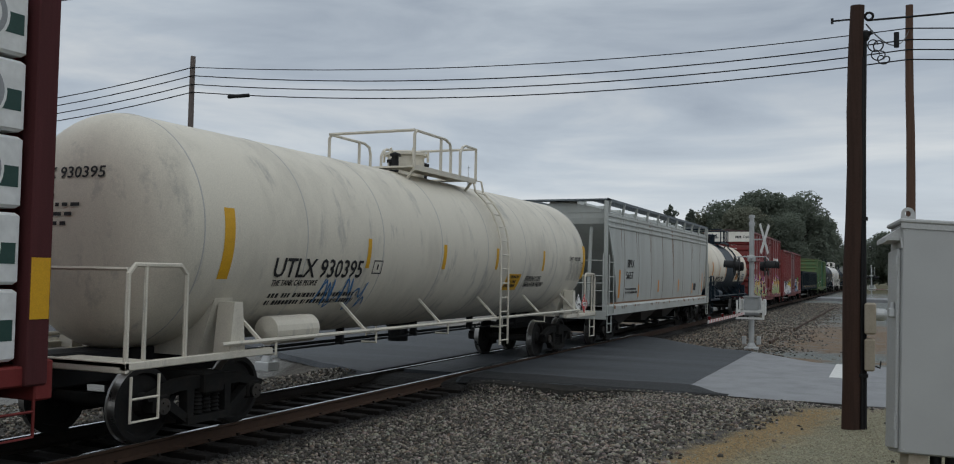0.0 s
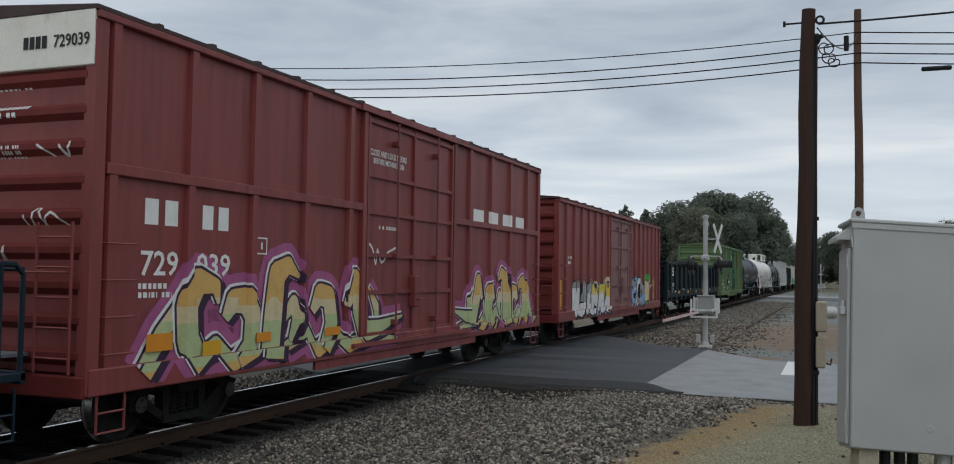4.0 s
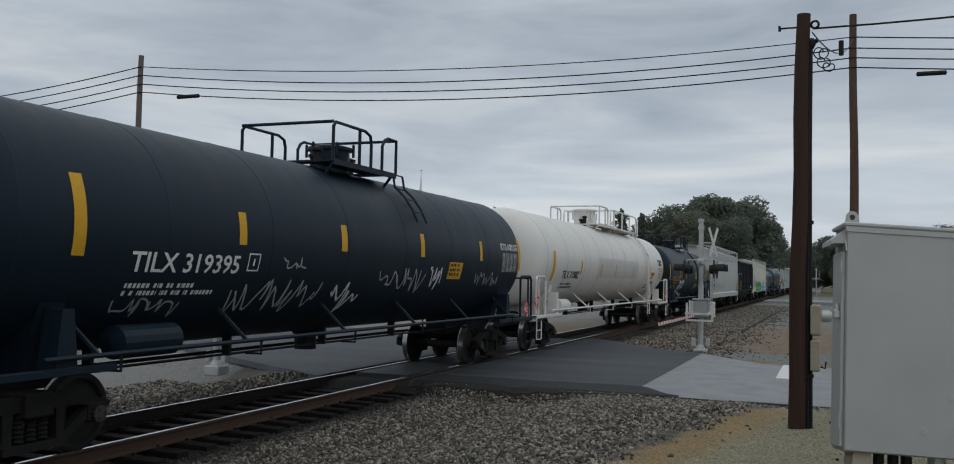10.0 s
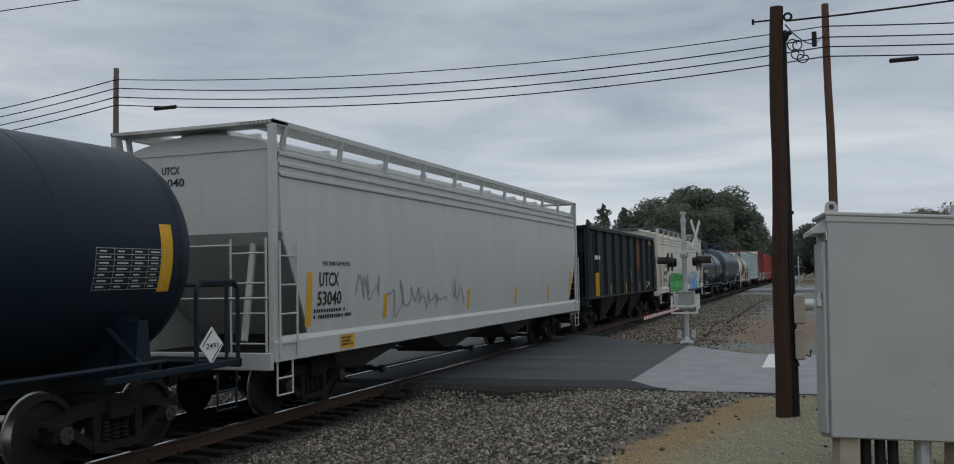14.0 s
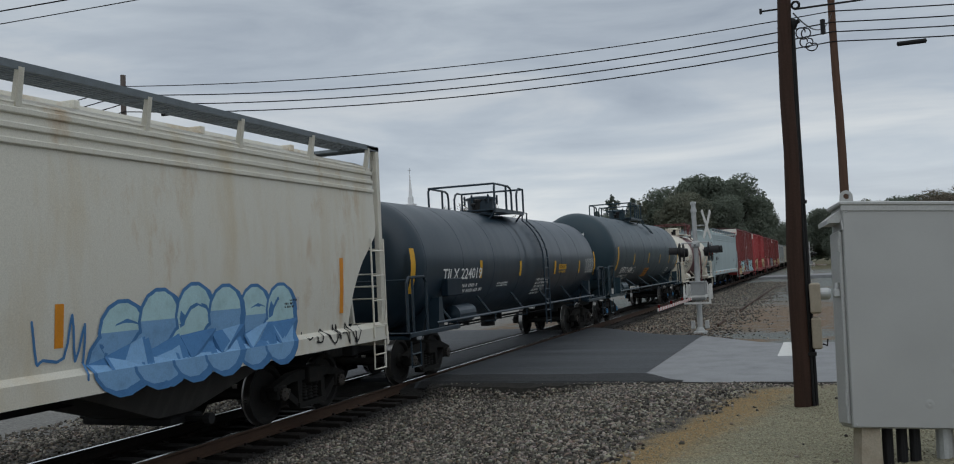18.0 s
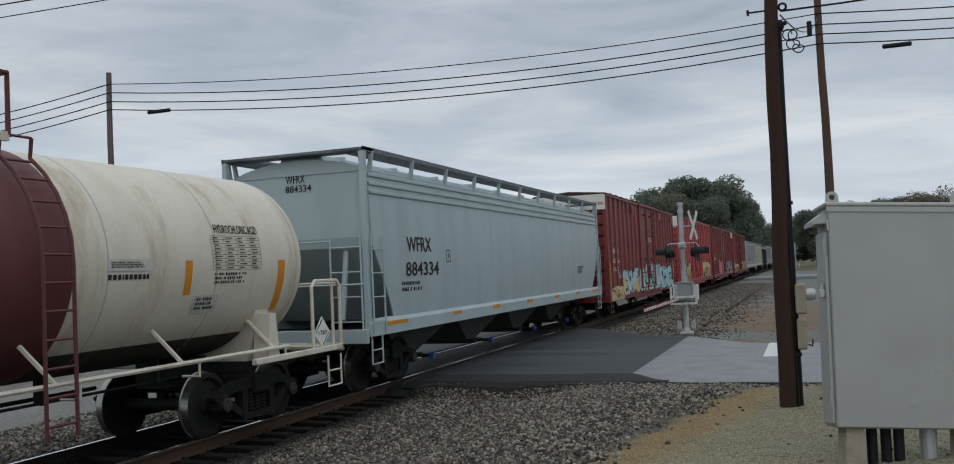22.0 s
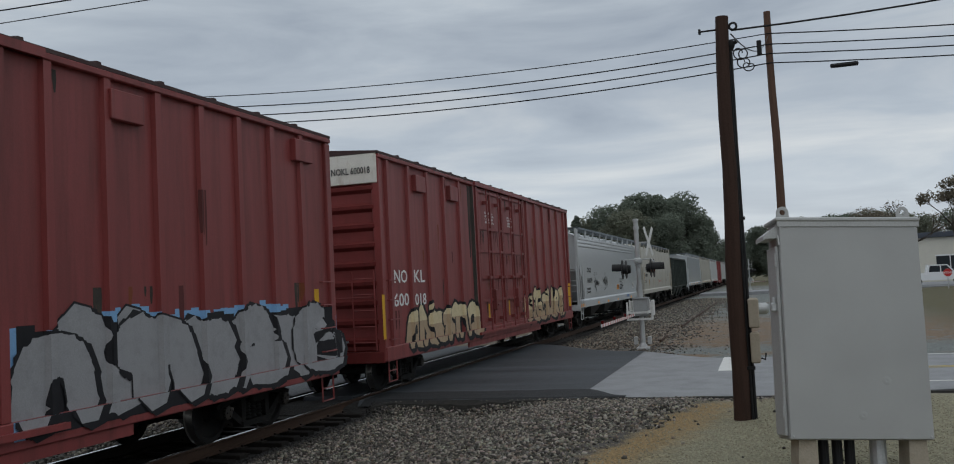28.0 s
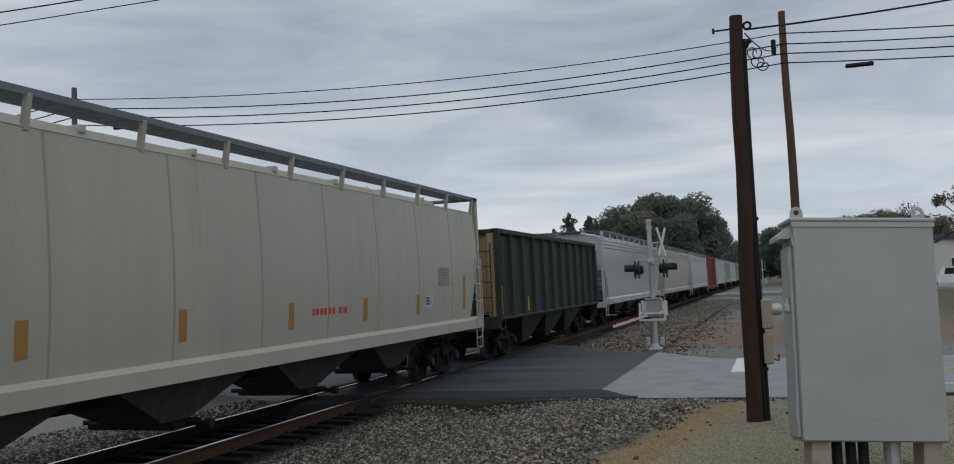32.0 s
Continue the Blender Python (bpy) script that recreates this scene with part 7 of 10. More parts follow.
M_STONE = stone_mat()
M_GRIT = mat("sandy_grit", (0.28, 0.25, 0.18), (0.17, 0.15, 0.11), 0.7, 0.95, scale=9, bump=0.0)
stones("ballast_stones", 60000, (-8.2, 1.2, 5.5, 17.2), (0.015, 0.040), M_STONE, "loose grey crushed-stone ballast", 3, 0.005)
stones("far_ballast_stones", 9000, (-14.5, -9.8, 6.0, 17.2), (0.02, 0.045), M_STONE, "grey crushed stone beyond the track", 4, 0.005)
stones("crossing_ballast_stones", 30000, (-8.0, -1.0, 26.5, 92.0), (0.025, 0.055), M_STONE, "grey crushed stone beside the track past the road", 6, 0.005)
stones("grit_stones", 16000, (-4.2, 2.0, 6.0, 16.8), (0.006, 0.015), M_GRIT, "small grit and pebbles on the sandy bank", 8, 0.002, even=True)


# ---- things beside the track ----
M_POLE = mat("pole_brown_wood", (0.048, 0.026, 0.019), (0.022, 0.015, 0.012), 0.7, 0.85, scale=4, stretch=(6, 6, 0.35), bump=0.5, grain=40)
M_POLE2 = mat("pole_tan_wood", (0.105, 0.060, 0.042), (0.055, 0.036, 0.027), 0.7, 0.85, scale=4, stretch=(6, 6, 0.35), bump=0.5, grain=40)
M_POLE3 = mat("pole_grey_wood", (0.15, 0.125, 0.115), (0.09, 0.075, 0.068), 0.7, 0.85, scale=4, stretch=(6, 6, 0.35), bump=0.5, grain=40)
M_GALV = mat("galvanised_grey", (0.42, 0.43, 0.43), (0.30, 0.31, 0.31), 0.6, 0.45, 0.4, scale=3, bump=0.05)
M_CAB = mat("cabinet_aluminium", (0.375, 0.378, 0.372), (0.27, 0.278, 0.278), 0.8, 0.45, 0.2, scale=1.1, bump=0.25, spread=0.3, grain=2.2)
M_CABEDGE = mat("cabinet_edge_grey", (0.38, 0.385, 0.38), (0.31, 0.315, 0.315), 0.6, 0.5, 0.2, scale=2, bump=0.02)
M_WIRE = mat("cable_black", (0.012, 0.012, 0.013), None, 0.2, 0.6, scale=4, bump=0.0)
M_CONC = mat("concrete_pier", (0.33, 0.29, 0.23), (0.2, 0.16, 0.11), 0.6, 0.9, scale=5, bump=0.3)
M_SIGW = mat("signal_silver_paint", (0.45, 0.46, 0.46), (0.28, 0.28, 0.275), 0.5, 0.5, 0.2, scale=4, bump=0.05)
M_SIGK = mat("signal_black", (0.012, 0.012, 0.013), (0.03, 0.03, 0.03), 0.4, 0.6, scale=4, bump=0.05)
M_LENS = mat("lens_red_unlit", (0.10, 0.006, 0.006), None, 0.2, 0.15, scale=4, bump=0.0)
M_SIGG = mat("machine_grey", (0.30, 0.31, 0.31), (0.21, 0.21, 0.205), 0.5, 0.6, scale=5, bump=0.05)
M_STRIPE = mat("gate_red", (0.46, 0.13, 0.12), (0.40, 0.17, 0.16), 0.4, 0.5, scale=4, bump=0.0)


def pole(label, x, y, z0, z1, r0, r1, m, lean=(0, 0)):
    p = thing("utility_pole", label, "utility pole", "utility poles", (x, y, z0))
    H = z1 - z0
    pts = [(lean[0] * k / 8 + 0.012 * math.sin(k * 1.7), lean[1] * k / 8, H * k / 8) for k in range(9)]
    pts[0] = (0, 0, -0.4)
    part("shaft", MB().pipe(pts, r0, 18, r2=r1), m, p, smooth=True)
    return p


# the near pole with its guy bracket, conduit and boxes
p1 = pole("dark brown creosoted wooden pole with grey conduit boxes", -0.385, 12.1, 0.25, 5.49, 0.118, 0.082, M_POLE, (0.075, -0.1))
part("eye_bolt", MB().pipe([(-0.20, -0.1, 5.08), (0.16, -0.1, 5.08)], 0.012, 6).lathe([(-0.012, 0.045), (0.0, 0.06), (0.012, 0.045), (0.0, 0.03), (-0.012, 0.045)], "y", 14, (0.215, -0.1, 5.10)).box(-0.22, -0.19, -0.13, -0.07, 5.05, 5.11), M_WIRE, p1)
part("conduit", MB().pipe([(0.16, -0.02, -0.3), (0.16, -0.02, 1.0), (0.155, -0.03, 2.2), (0.155, -0.05, 3.6), (0.165, -0.08, 4.85)], 0.026, 8), M_WIRE, p1, "black cable conduit")
part("conduit", MB().pipe([(0.13, -0.07, -0.3), (0.13, -0.07, 1.3), (0.14, -0.1, 4.6)], 0.016, 8), M_WIRE, p1)
part("weather_head", MB().lathe([(0.0, 0.028), (0.05, 0.05), (0.10, 0.055), (0.13, 0.03), (0.14, 0.0)], "z", 12, (0.175, -0.08, 4.80)).pipe([(0.175, -0.08, 4.87), (0.25, -0.1, 4.90)], 0.03, 8), M_WIRE, p1)
bx = part("meter_box", MB().box(0.16, 0.29, -0.13, 0.07, 1.22, 1.60, 0.02), M_CONC, p1, "weathered grey meter box")
part("meter_glass", MB().lathe([(0.0, 0.075), (0.09, 0.075), (0.12, 0.05), (0.125, 0.0)], "x", 18, (0.29, -0.03, 1.46)), M_GALV, bx)
bx = part("switch_box", MB().box(0.16, 0.275, -0.14, 0.06, 0.78, 1.17, 0.02), M_CONC, p1, "rust-stained grey switch box")
part("switch_lever", MB().pipe([(0.28, -0.05, 0.84), (0.33, -0.05, 0.82), (0.34, -0.05, 0.9)], 0.012, 6), M_UNDER, bx)
for z in (0.70, 2.6):
    part("hose_clamp", MB().box(0.10, 0.20, -0.10, 0.02, z, z + 0.04), M_WIRE, p1)
coil = MB()
for k, (cx, cz, rr_) in enumerate([(0.27, 4.62, 0.06), (0.33, 4.56, 0.05), (0.24, 4.74, 0.07)]):
    coil.pipe([(cx + rr_ * math.cos(a) + 0.01 * a, -0.1 + 0.012 * a, cz + rr_ * math.sin(a)) for a in np.linspace(0, 8 + k, 26)], 0.008, 5)
part("wire_coil", coil, M_WIRE, p1)
part("splice_case", MB().lathe([(-0.1, 0.0), (-0.09, 0.03), (0.09, 0.03), (0.1, 0.0)], "z", 10, (0.52, -0.1, 4.78)), M_WIRE, p1)
pole("tall tan wooden pole carrying four cables", 0.72, 29.9, 0.0, 10.38, 0.15, 0.105, M_POLE2, (-0.06, -0.05))
pole("brown wooden pole beyond the track carrying four cables", -24.0, 26.7, -0.3, 10.15, 0.135, 0.095, M_POLE3, (0, 0))
pole("brown wooden pole standing beside the road", -50, 27.5, -0.3, 9.9, 0.135, 0.095, M_POLE2)
pole("tan wooden pole further along the road", 27.0, 32.5, 0.2, 10.4, 0.135, 0.095, M_POLE2)


def cable(a, b, sag, r=0.016, n=18, label="black cable strung between the wooden poles"):
    pts = [(a[0] + (b[0] - a[0]) * k / n, a[1] + (b[1] - a[1]) * k / n, a[2] + (b[2] - a[2]) * k / n - sag * 4 * (k / n) * (1 - k / n)) for k in range(n + 1)]
    ob = part("overhead_cable", MB().pipe(pts, r, 6), M_WIRE, None)
    return tagged(ob, label, "cable", "overhead cables")


W2 = [9.66, 9.32, 9.02, 8.72]
W3 = [9.70, 9.38, 9.05, 8.75]
for k in range(4):
    cable((-23.9, 26.6, W3[k]), (0.66, 29.75, W2[k]), 0.62 if k else 0.52, 0.020 if k else 0.016)
    cable((-50, 27.4, 9.5 - 0.33 * k), (-23.9, 26.6, W3[k]), 0.75, 0.020)
    cable((0.66, 29.75, W2[k]), (27.0, 32.4, W2[k] + 0.1), 0.5, 0.020)
for (x, y, z, w) in ((-21.9, 26.85, 8.52, 0.5), (2.84, 30.0, 8.45, 0.42)):
    tagged(part("splice_case", MB().lathe([(-w, 0.0), (-w + 0.03, 0.07), (w - 0.03, 0.07), (w, 0.0)], "x", 10, (x, y, z)), M_WIRE, None), "black cable splice case hung under a cable", "splice case")
# service drop from the near pole, and two lines high over the camera's left
cable((-0.19, 12.0, 5.30), (13.0, 16.6, 8.2), 0.45, 0.013, label="thin service cable sagging from the pole")
cable((-0.2, 12.0, 5.25), (0.66, 29.75, 9.60), 0.35, 0.010, label="thin service cable between the poles")
pole("wooden pole across the track near the road", -30.0, 12.5, -0.4, 8.4, 0.135, 0.095, M_POLE2)
pole("wooden pole standing on the near roadside verge", 13.0, 16.6, 0.0, 9.4, 0.135, 0.095, M_POLE2)
cable((-30.0, 12.5, 7.95), (13.0, 16.6, 9.2), 0.35, 0.014, label="thin black line strung high across the track")
cable((-30.0, 12.5, 7.6), (13.0, 16.6, 9.1), 0.35, 0.010, label="thin black line strung high across the track")


def relay_cabinet():
    """The signal relay cabinet: folded aluminium case on concrete piers."""
    c = thing("relay_cabinet", "plain grey aluminium relay cabinet on concrete piers", "cabinet", at=Matrix.Translation((0.707, 8.55, 0.675)) @ Matrix.Rotation(radians(17.0), 4, "Z") @ Matrix.Rotation(radians(3.0), 4, "Y") @ Matrix.Rotation(radians(-6.5), 4, "X"))
    w, d, hgt = 0.624, 0.15, 1.93
    part("case", MB().box(-w, w, 0.0, 2 * d, 0.0, hgt, 0.012), M_CAB, c)
    part("front_panel", MB().box(-w + 0.004, w - 0.004, -0.012, 0.0, 0.008, hgt - 0.03, 0.006), M_CAB, c, "brushed grey panel with two small dents")
    part("lid", MB().box(-w - 0.03, w + 0.02, -0.03, 2 * d + 0.03, hgt - 0.005, hgt + 0.035, 0.012), M_CABEDGE, c)
    part("lid_flange", MB().box(-w - 0.015, w + 0.01, -0.022, -0.012, hgt - 0.05, hgt - 0.005), M_CABEDGE, c)
    for x in (-w + 0.06, w - 0.10):
        lug = MB()
        nn = 16
        O = [(0.055 * math.cos(a) if math.sin(a) > -0.3 else 0.06 * (1 if math.cos(a) > 0 else -1), 0.055 + (0.055 * math.sin(a) if math.sin(a) > -0.3 else -0.075)) for a in np.linspace(0, 2 * math.pi, nn, endpoint=False)]
        I = [(0.026 * math.cos(a), 0.055 + 0.026 * math.sin(a)) for a in np.linspace(0, 2 * math.pi, nn, endpoint=False)]
        vs = [(px, t, pz) for t in (-0.008, 0.008) for ring in (O, I) for px, pz in ring]
        fs = []
        for i in range(nn):
            j = (i + 1) % nn
            fs += [(i, j, nn + j, nn + i), (2 * nn + i, 3 * nn + i, 3 * nn + j, 2 * nn + j), (i, 2 * nn + i, 2 * nn + j, j), (nn + i, nn + j, 3 * nn + j, 3 * nn + i)]
        lug.add(vs, fs)
        part("lifting_lug", lug, M_CABEDGE, c, "steel lifting eye", (x, 0.05, hgt + 0.035))
    part("vent_hood", MB().prism([(0.06, hgt - 0.10), (0.06, hgt - 0.22), (-0.02, hgt - 0.22), (0.0, hgt - 0.14), (0.03, hgt - 0.11)], -w - 0.012, -w, "x").prism([(-w, hgt - 0.03), (-w - 0.13, hgt - 0.13), (-w - 0.13, hgt - 0.17), (-w - 0.11, hgt - 0.155), (-w, hgt - 0.15)], 0.02, 0.26, "y"), M_CABEDGE, c, "sloped vent hood")
    part("side_door", MB().box(-w - 0.03, -w, 0.03, 2 * d - 0.03, 0.03, hgt - 0.22, 0.01), M_CABEDGE, c)
    for z in (0.25, hgt - 0.35):
        part("hinge", MB().pipe([(-w - 0.035, 0.02, z - 0.06), (-w - 0.035, 0.02, z + 0.06)], 0.012, 8), M_CABEDGE, c)
    part("padlock", MB().box(-w - 0.08, -w - 0.03, 0.06, 0.11, 1.12, 1.2, 0.01).pipe([(-w - 0.05, 0.085, 1.2), (-w - 0.05, 0.085, 1.25)], 0.02, 8), M_GALV, c)
    for x, z in ((0.245, 0.51), (0.02, 0.21)):
        part("dent", MB().lathe([(-0.0125, 0.042), (-0.0138, 0.028), (-0.0158, 0.016), (-0.0146, 0.008), (-0.0135, 0.0)], "y", 16, (x, 0.0, z)), M_CAB, c, smooth=True)
    for x in (-w + 0.03, w - 0.03):
        for z in (0.03, hgt - 0.06):
            part("rivet", shared(("rivet",), lambda: MB().lathe([(-0.016, 0.0), (-0.015, 0.008), (-0.012, 0.01)], "y", 8), material=M_GALV), M_GALV, c, at=(x, 0, z))
    for x in (-w + 0.16, w - 0.13):
        part("pier", MB().prism([(x - 0.10, -0.5), (x + 0.10, -0.5), (x + 0.075, 0.0), (x - 0.075, 0.0)], 0.03, 0.24, "y"), M_CONC, c, "stained concrete pier")
    for x in (-0.28, -0.16, -0.05, 0.2):
        part("cable_duct", MB().pipe([(x, 0.17, -0.6), (x, 0.17, 0.01)], 0.045 if x < 0.1 else 0.07, 12), M_WIRE if x < 0.1 else M_GALV, c)
    return c


relay_cabinet()


def crossing_signal(at):
    """A level-crossing signal: mast, crossbuck, two pairs of lamps, gate machine and lowered gate arm."""
    c = thing("crossing_signal", "silver level-crossing signal with crossbuck, lamps and a lowered gate", "crossing signal", "level-crossing signals", at)
    part("base", MB().box(-0.2, 0.2, -0.2, 0.2, -0.25, -0.03, 0.02).lathe([(-0.04, 0.15), (0.02, 0.13), (0.10, 0.085), (0.9, 0.08)], "z", 16), M_SIGW, c)
    for s in (-1, 1):
        part("base_wing", MB().box(*sorted((s * 0.16, s * 0.28)), -0.06, 0.06, 0.05, 0.30, 0.02), M_SIGW, c)
    part("mast", MB().lathe([(0.2, 0.085), (2.0, 0.085), (2.0, 0.075), (3.75, 0.075), (3.75, 0.095), (3.86, 0.095), (3.86, 0.07), (4.0, 0.07), (4.0, 0.095), (4.08, 0.095), (4.10, 0.0)], "z", 16), M_SIGW, c, "silver painted steel mast", smooth=True)
    cb = part("crossbuck", MB().box(0.33, 0.36, -0.04, 0.04, 3.3, 3.36).pipe([(0.0, 0, 3.32), (0.36, 0, 3.32)], 0.025, 6), M_SIGW, c)
    for s in (-1, 1):
        part("crossbuck_blade", MB().box(-0.006, 0.006, -0.53, 0.53, -0.065, 0.065), M_ROADPAINT, cb, "white crossbuck blade", Matrix.Translation((0.38 + 0.012 * s, 0, 3.34)) @ Matrix.Rotation(radians(-19), 4, "Z") @ Matrix.Rotation(s * radians(58), 4, "X"))
    part("lamp_arm", MB().pipe([(0, -0.75, 2.72), (0, 0.75, 2.72)], 0.035, 8).box(-0.12, 0.12, -0.12, 0.12, 2.62, 2.82, 0.03), M_SIGW, c)
    for sx in (-1, 1):
        part("lamp_bracket", MB().pipe([(sx * 0.10, 0, 2.78), (sx * 0.42, 0, 2.78), (sx * 0.50, 0, 2.70), (sx * 0.50, 0, 2.55)], 0.022, 6), M_SIGW, c)
        for sy in (-1, 1):
            lamp = part("lamp_shield", MB().lathe([(-0.008, 0.0), (-0.008, 0.30), (0.008, 0.30), (0.008, 0.0)], "x", 24, (0, 0, 0)), M_SIGK, c, "round black lamp shield", (sx * 0.45, sy * 0.42, 2.48))
            part("lamp_housing", MB().lathe([(-sx * 0.16, 0.0), (-sx * 0.14, 0.13), (0.0, 0.16)], "x", 16), M_SIGK, lamp)
            hood = MB().lathe([(0.0, 0.165), (sx * 0.32, 0.175), (sx * 0.32, 0.165), (0.0, 0.155)], "x", 20, a0=-0.3, a1=math.pi + 0.3)
            part("lamp_hood", hood, M_SIGK, lamp)
            part("lens", MB().lathe([(sx * 0.01, 0.152), (sx * 0.035, 0.10), (sx * 0.045, 0.0)], "x", 16), M_LENS, lamp)
    gm = part("gate_machine", MB().box(-0.20, 0.24, -0.22, 0.20, 0.95, 1.52, 0.03).box(-0.24, 0.27, -0.25, 0.22, 1.50, 1.55, 0.01), M_SIGG, c, "grey gate machine box")
    for sx in (-1, 1):
        part("counterweight_arm", MB().box(*sorted((sx * 0.30, sx * 0.34)), -0.95, 0.55, 1.06, 1.14).box(*sorted((sx * 0.30, sx * 0.38)), 0.25, 0.6, 0.95, 1.45, 0.02).box(*sorted((sx * 0.30, sx * 0.34)), -0.25, -0.2, 1.1, 1.5), M_ROADPAINT, gm)
    part("guard_frame", MB().box(-0.42, 0.42, -0.34, -0.30, 0.84, 0.90).box(-0.42, 0.42, -0.34, -0.30, 1.05, 1.11).box(-0.42, -0.36, -0.34, -0.30, 0.84, 1.42).box(0.36, 0.42, -0.34, -0.30, 0.84, 1.42), M_ROADPAINT, gm)
    arm = part("gate_arm", MB().box(-0.115, -0.085, -7.0, -0.9, 1.00, 1.07), M_ROADPAINT, c, "lowered gate arm with red and white stripes")
    for k in range(15):
        y = -6.95 + k * 0.40
        part("red_stripe", MB().add([(x, yy, zz) for x in (-0.118, -0.082) for yy, zz in ((y, 0.997), (y + 0.15, 0.997), (y + 0.2, 1.073), (y + 0.05, 1.073))], [(0, 1, 2, 3), (4, 7, 6, 5), (0, 4, 5, 1), (2, 6, 7, 3), (1, 5, 6, 2), (0, 3, 7, 4)]), M_STRIPE, arm)
    for y in (-6.85, -4.9, -2.9):
        part("arm_lamp", MB().lathe([(0.0, 0.02), (0.05, 0.035), (0.09, 0.035), (0.10, 0.0)], "z", 10, (-0.10, y, 1.07)), M_LENS, arm)
    return c


sig = crossing_signal(Matrix.Translation((-3.82, 29.5, 0.0)))
copy_thing(sig, Matrix.Translation((-13.2, 17.5, 0.0)) @ Matrix.Rotation(math.pi, 4, "Z"))
copy_thing(sig, Matrix.Translation((-1.7, 128.0, -0.1)) @ Matrix.Rotation(0.3, 4, "Z"))

# ---- far background ----
M_LEAF = [mat("leaves_dark_green", (0.150, 0.176, 0.138), (0.160, 0.172, 0.138), 0.7, 0.8, scale=0.5, bump=0.0), mat("leaves_olive", (0.170, 0.182, 0.136), (0.18, 0.168, 0.128), 0.7, 0.8, scale=0.5, bump=0.0), mat("leaves_autumn", (0.175, 0.150, 0.115), (0.155, 0.145, 0.112), 0.7, 0.8, scale=0.5, bump=0.0)]
M_PINE = mat("pine_needles", (0.165, 0.190, 0.160), (0.17, 0.190, 0.160), 0.6, 0.8, scale=0.5, bump=0.0)


def let_through(m):
    """Leaves pass part of the light on."""
    n, l = m.node_tree.nodes, m.node_tree.links
    b = n["Principled BSDF"]
    tr = n.new("ShaderNodeBsdfTranslucent")
    l.new(b.inputs["Base Color"].links[0].from_socket, tr.inputs["Color"])
    mx = n.new("ShaderNodeMixShader")
    mx.inputs[0].default_value = 0.45
    l.new(b.outputs[0], mx.inputs[1])
    l.new(tr.outputs[0], mx.inputs[2])
    l.new(mx.outputs[0], n["Material Output"].inputs["Surface"])


for m in M_LEAF + [M_PINE]:
    let_through(m)
M_BARK = mat("bark_grey_brown", (0.055, 0.045, 0.037), (0.03, 0.025, 0.02), 0.6, 0.95, scale=5, stretch=(4, 4, 0.6), bump=0.4)


def crown_mesh(rnd, lobes, leaves, size):
    """Leaf sprays, each a bent pair of triangles, gathered into clumps with gaps between them."""
    vs, fs = [], []
    for (cx, cy, cz, rx, rz) in lobes:
        for _ in range(leaves):
            d = Vector((rnd.gauss(0, 1), rnd.gauss(0, 1), rnd.gauss(0, 1))).normalized()
            k = rnd.uniform(0.72, 1.05)
            p = Vector((cx + d.x * rx * k, cy + d.y * rx * k, cz + d.z * rz * k))
            s = size * rnd.uniform(0.5, 1.3)
            u = Vector((rnd.gauss(0, 1), rnd.gauss(0, 1), rnd.gauss(0, 0.6))).normalized()
            w = u.cross(d)
            w = w.normalized() if w.length > 1e-3 else u.orthogonal()
            o = len(vs)
            vs += [p - u * s, p + w * s * 0.6, p + u * s, p - w * s * 0.55 + d * s * 0.3]
            fs += [(o, o + 1, o + 2), (o, o + 2, o + 3)]
    mb = MB()
    mb.v, mb.f = [tuple(v) for v in vs], fs
    return mb


def plain_mesh(mb, name):
    me = bpy.data.meshes.new(name)
    me.from_pydata(mb.v, [], mb.f)
    me.update()
    return me


def broad_tree(x, y, z, H, spread, m, seed, leaves=300, size=None, label="broad tree with dark autumn-green foliage"):
    rnd = random.Random(seed)
    t = thing("tree", label, "tree", "trees along the railway", (x, y, z))
    tr = MB().pipe([(0, 0, -0.3), (0.1, 0, H * 0.25), (0.0, 0.1, H * 0.5), (0.1, 0, H * 0.8)], H * 0.028, 8, r2=H * 0.006)
    lobes = []
    for k in range(34):
        a, e = rnd.uniform(0, 6.28), rnd.uniform(0.25, 1.0)
        rad = spread * (0.75 - 0.45 * (e - 0.3)) * rnd.uniform(0.5, 1.0)
        px, py, pz = math.cos(a) * rad, math.sin(a) * rad, H * e * 0.93
        tr.pipe([(0.05, 0, H * e * 0.55), (px * 0.5, py * 0.5, pz * 0.86), (px, py, pz)], H * 0.012, 5, r2=H * 0.003)
        r = spread * rnd.uniform(0.22, 0.42)
        lobes.append((px, py, pz, r, r * 0.8))
    lobes.append((0, 0, H * 0.86, spread * 0.4, H * 0.13))
    part("trunk", tr, M_BARK, t)
    part("crown", plain_mesh(crown_mesh(rnd, lobes, leaves, size or max(0.2, H * 0.0165)), "crown"), m, t)
    return t


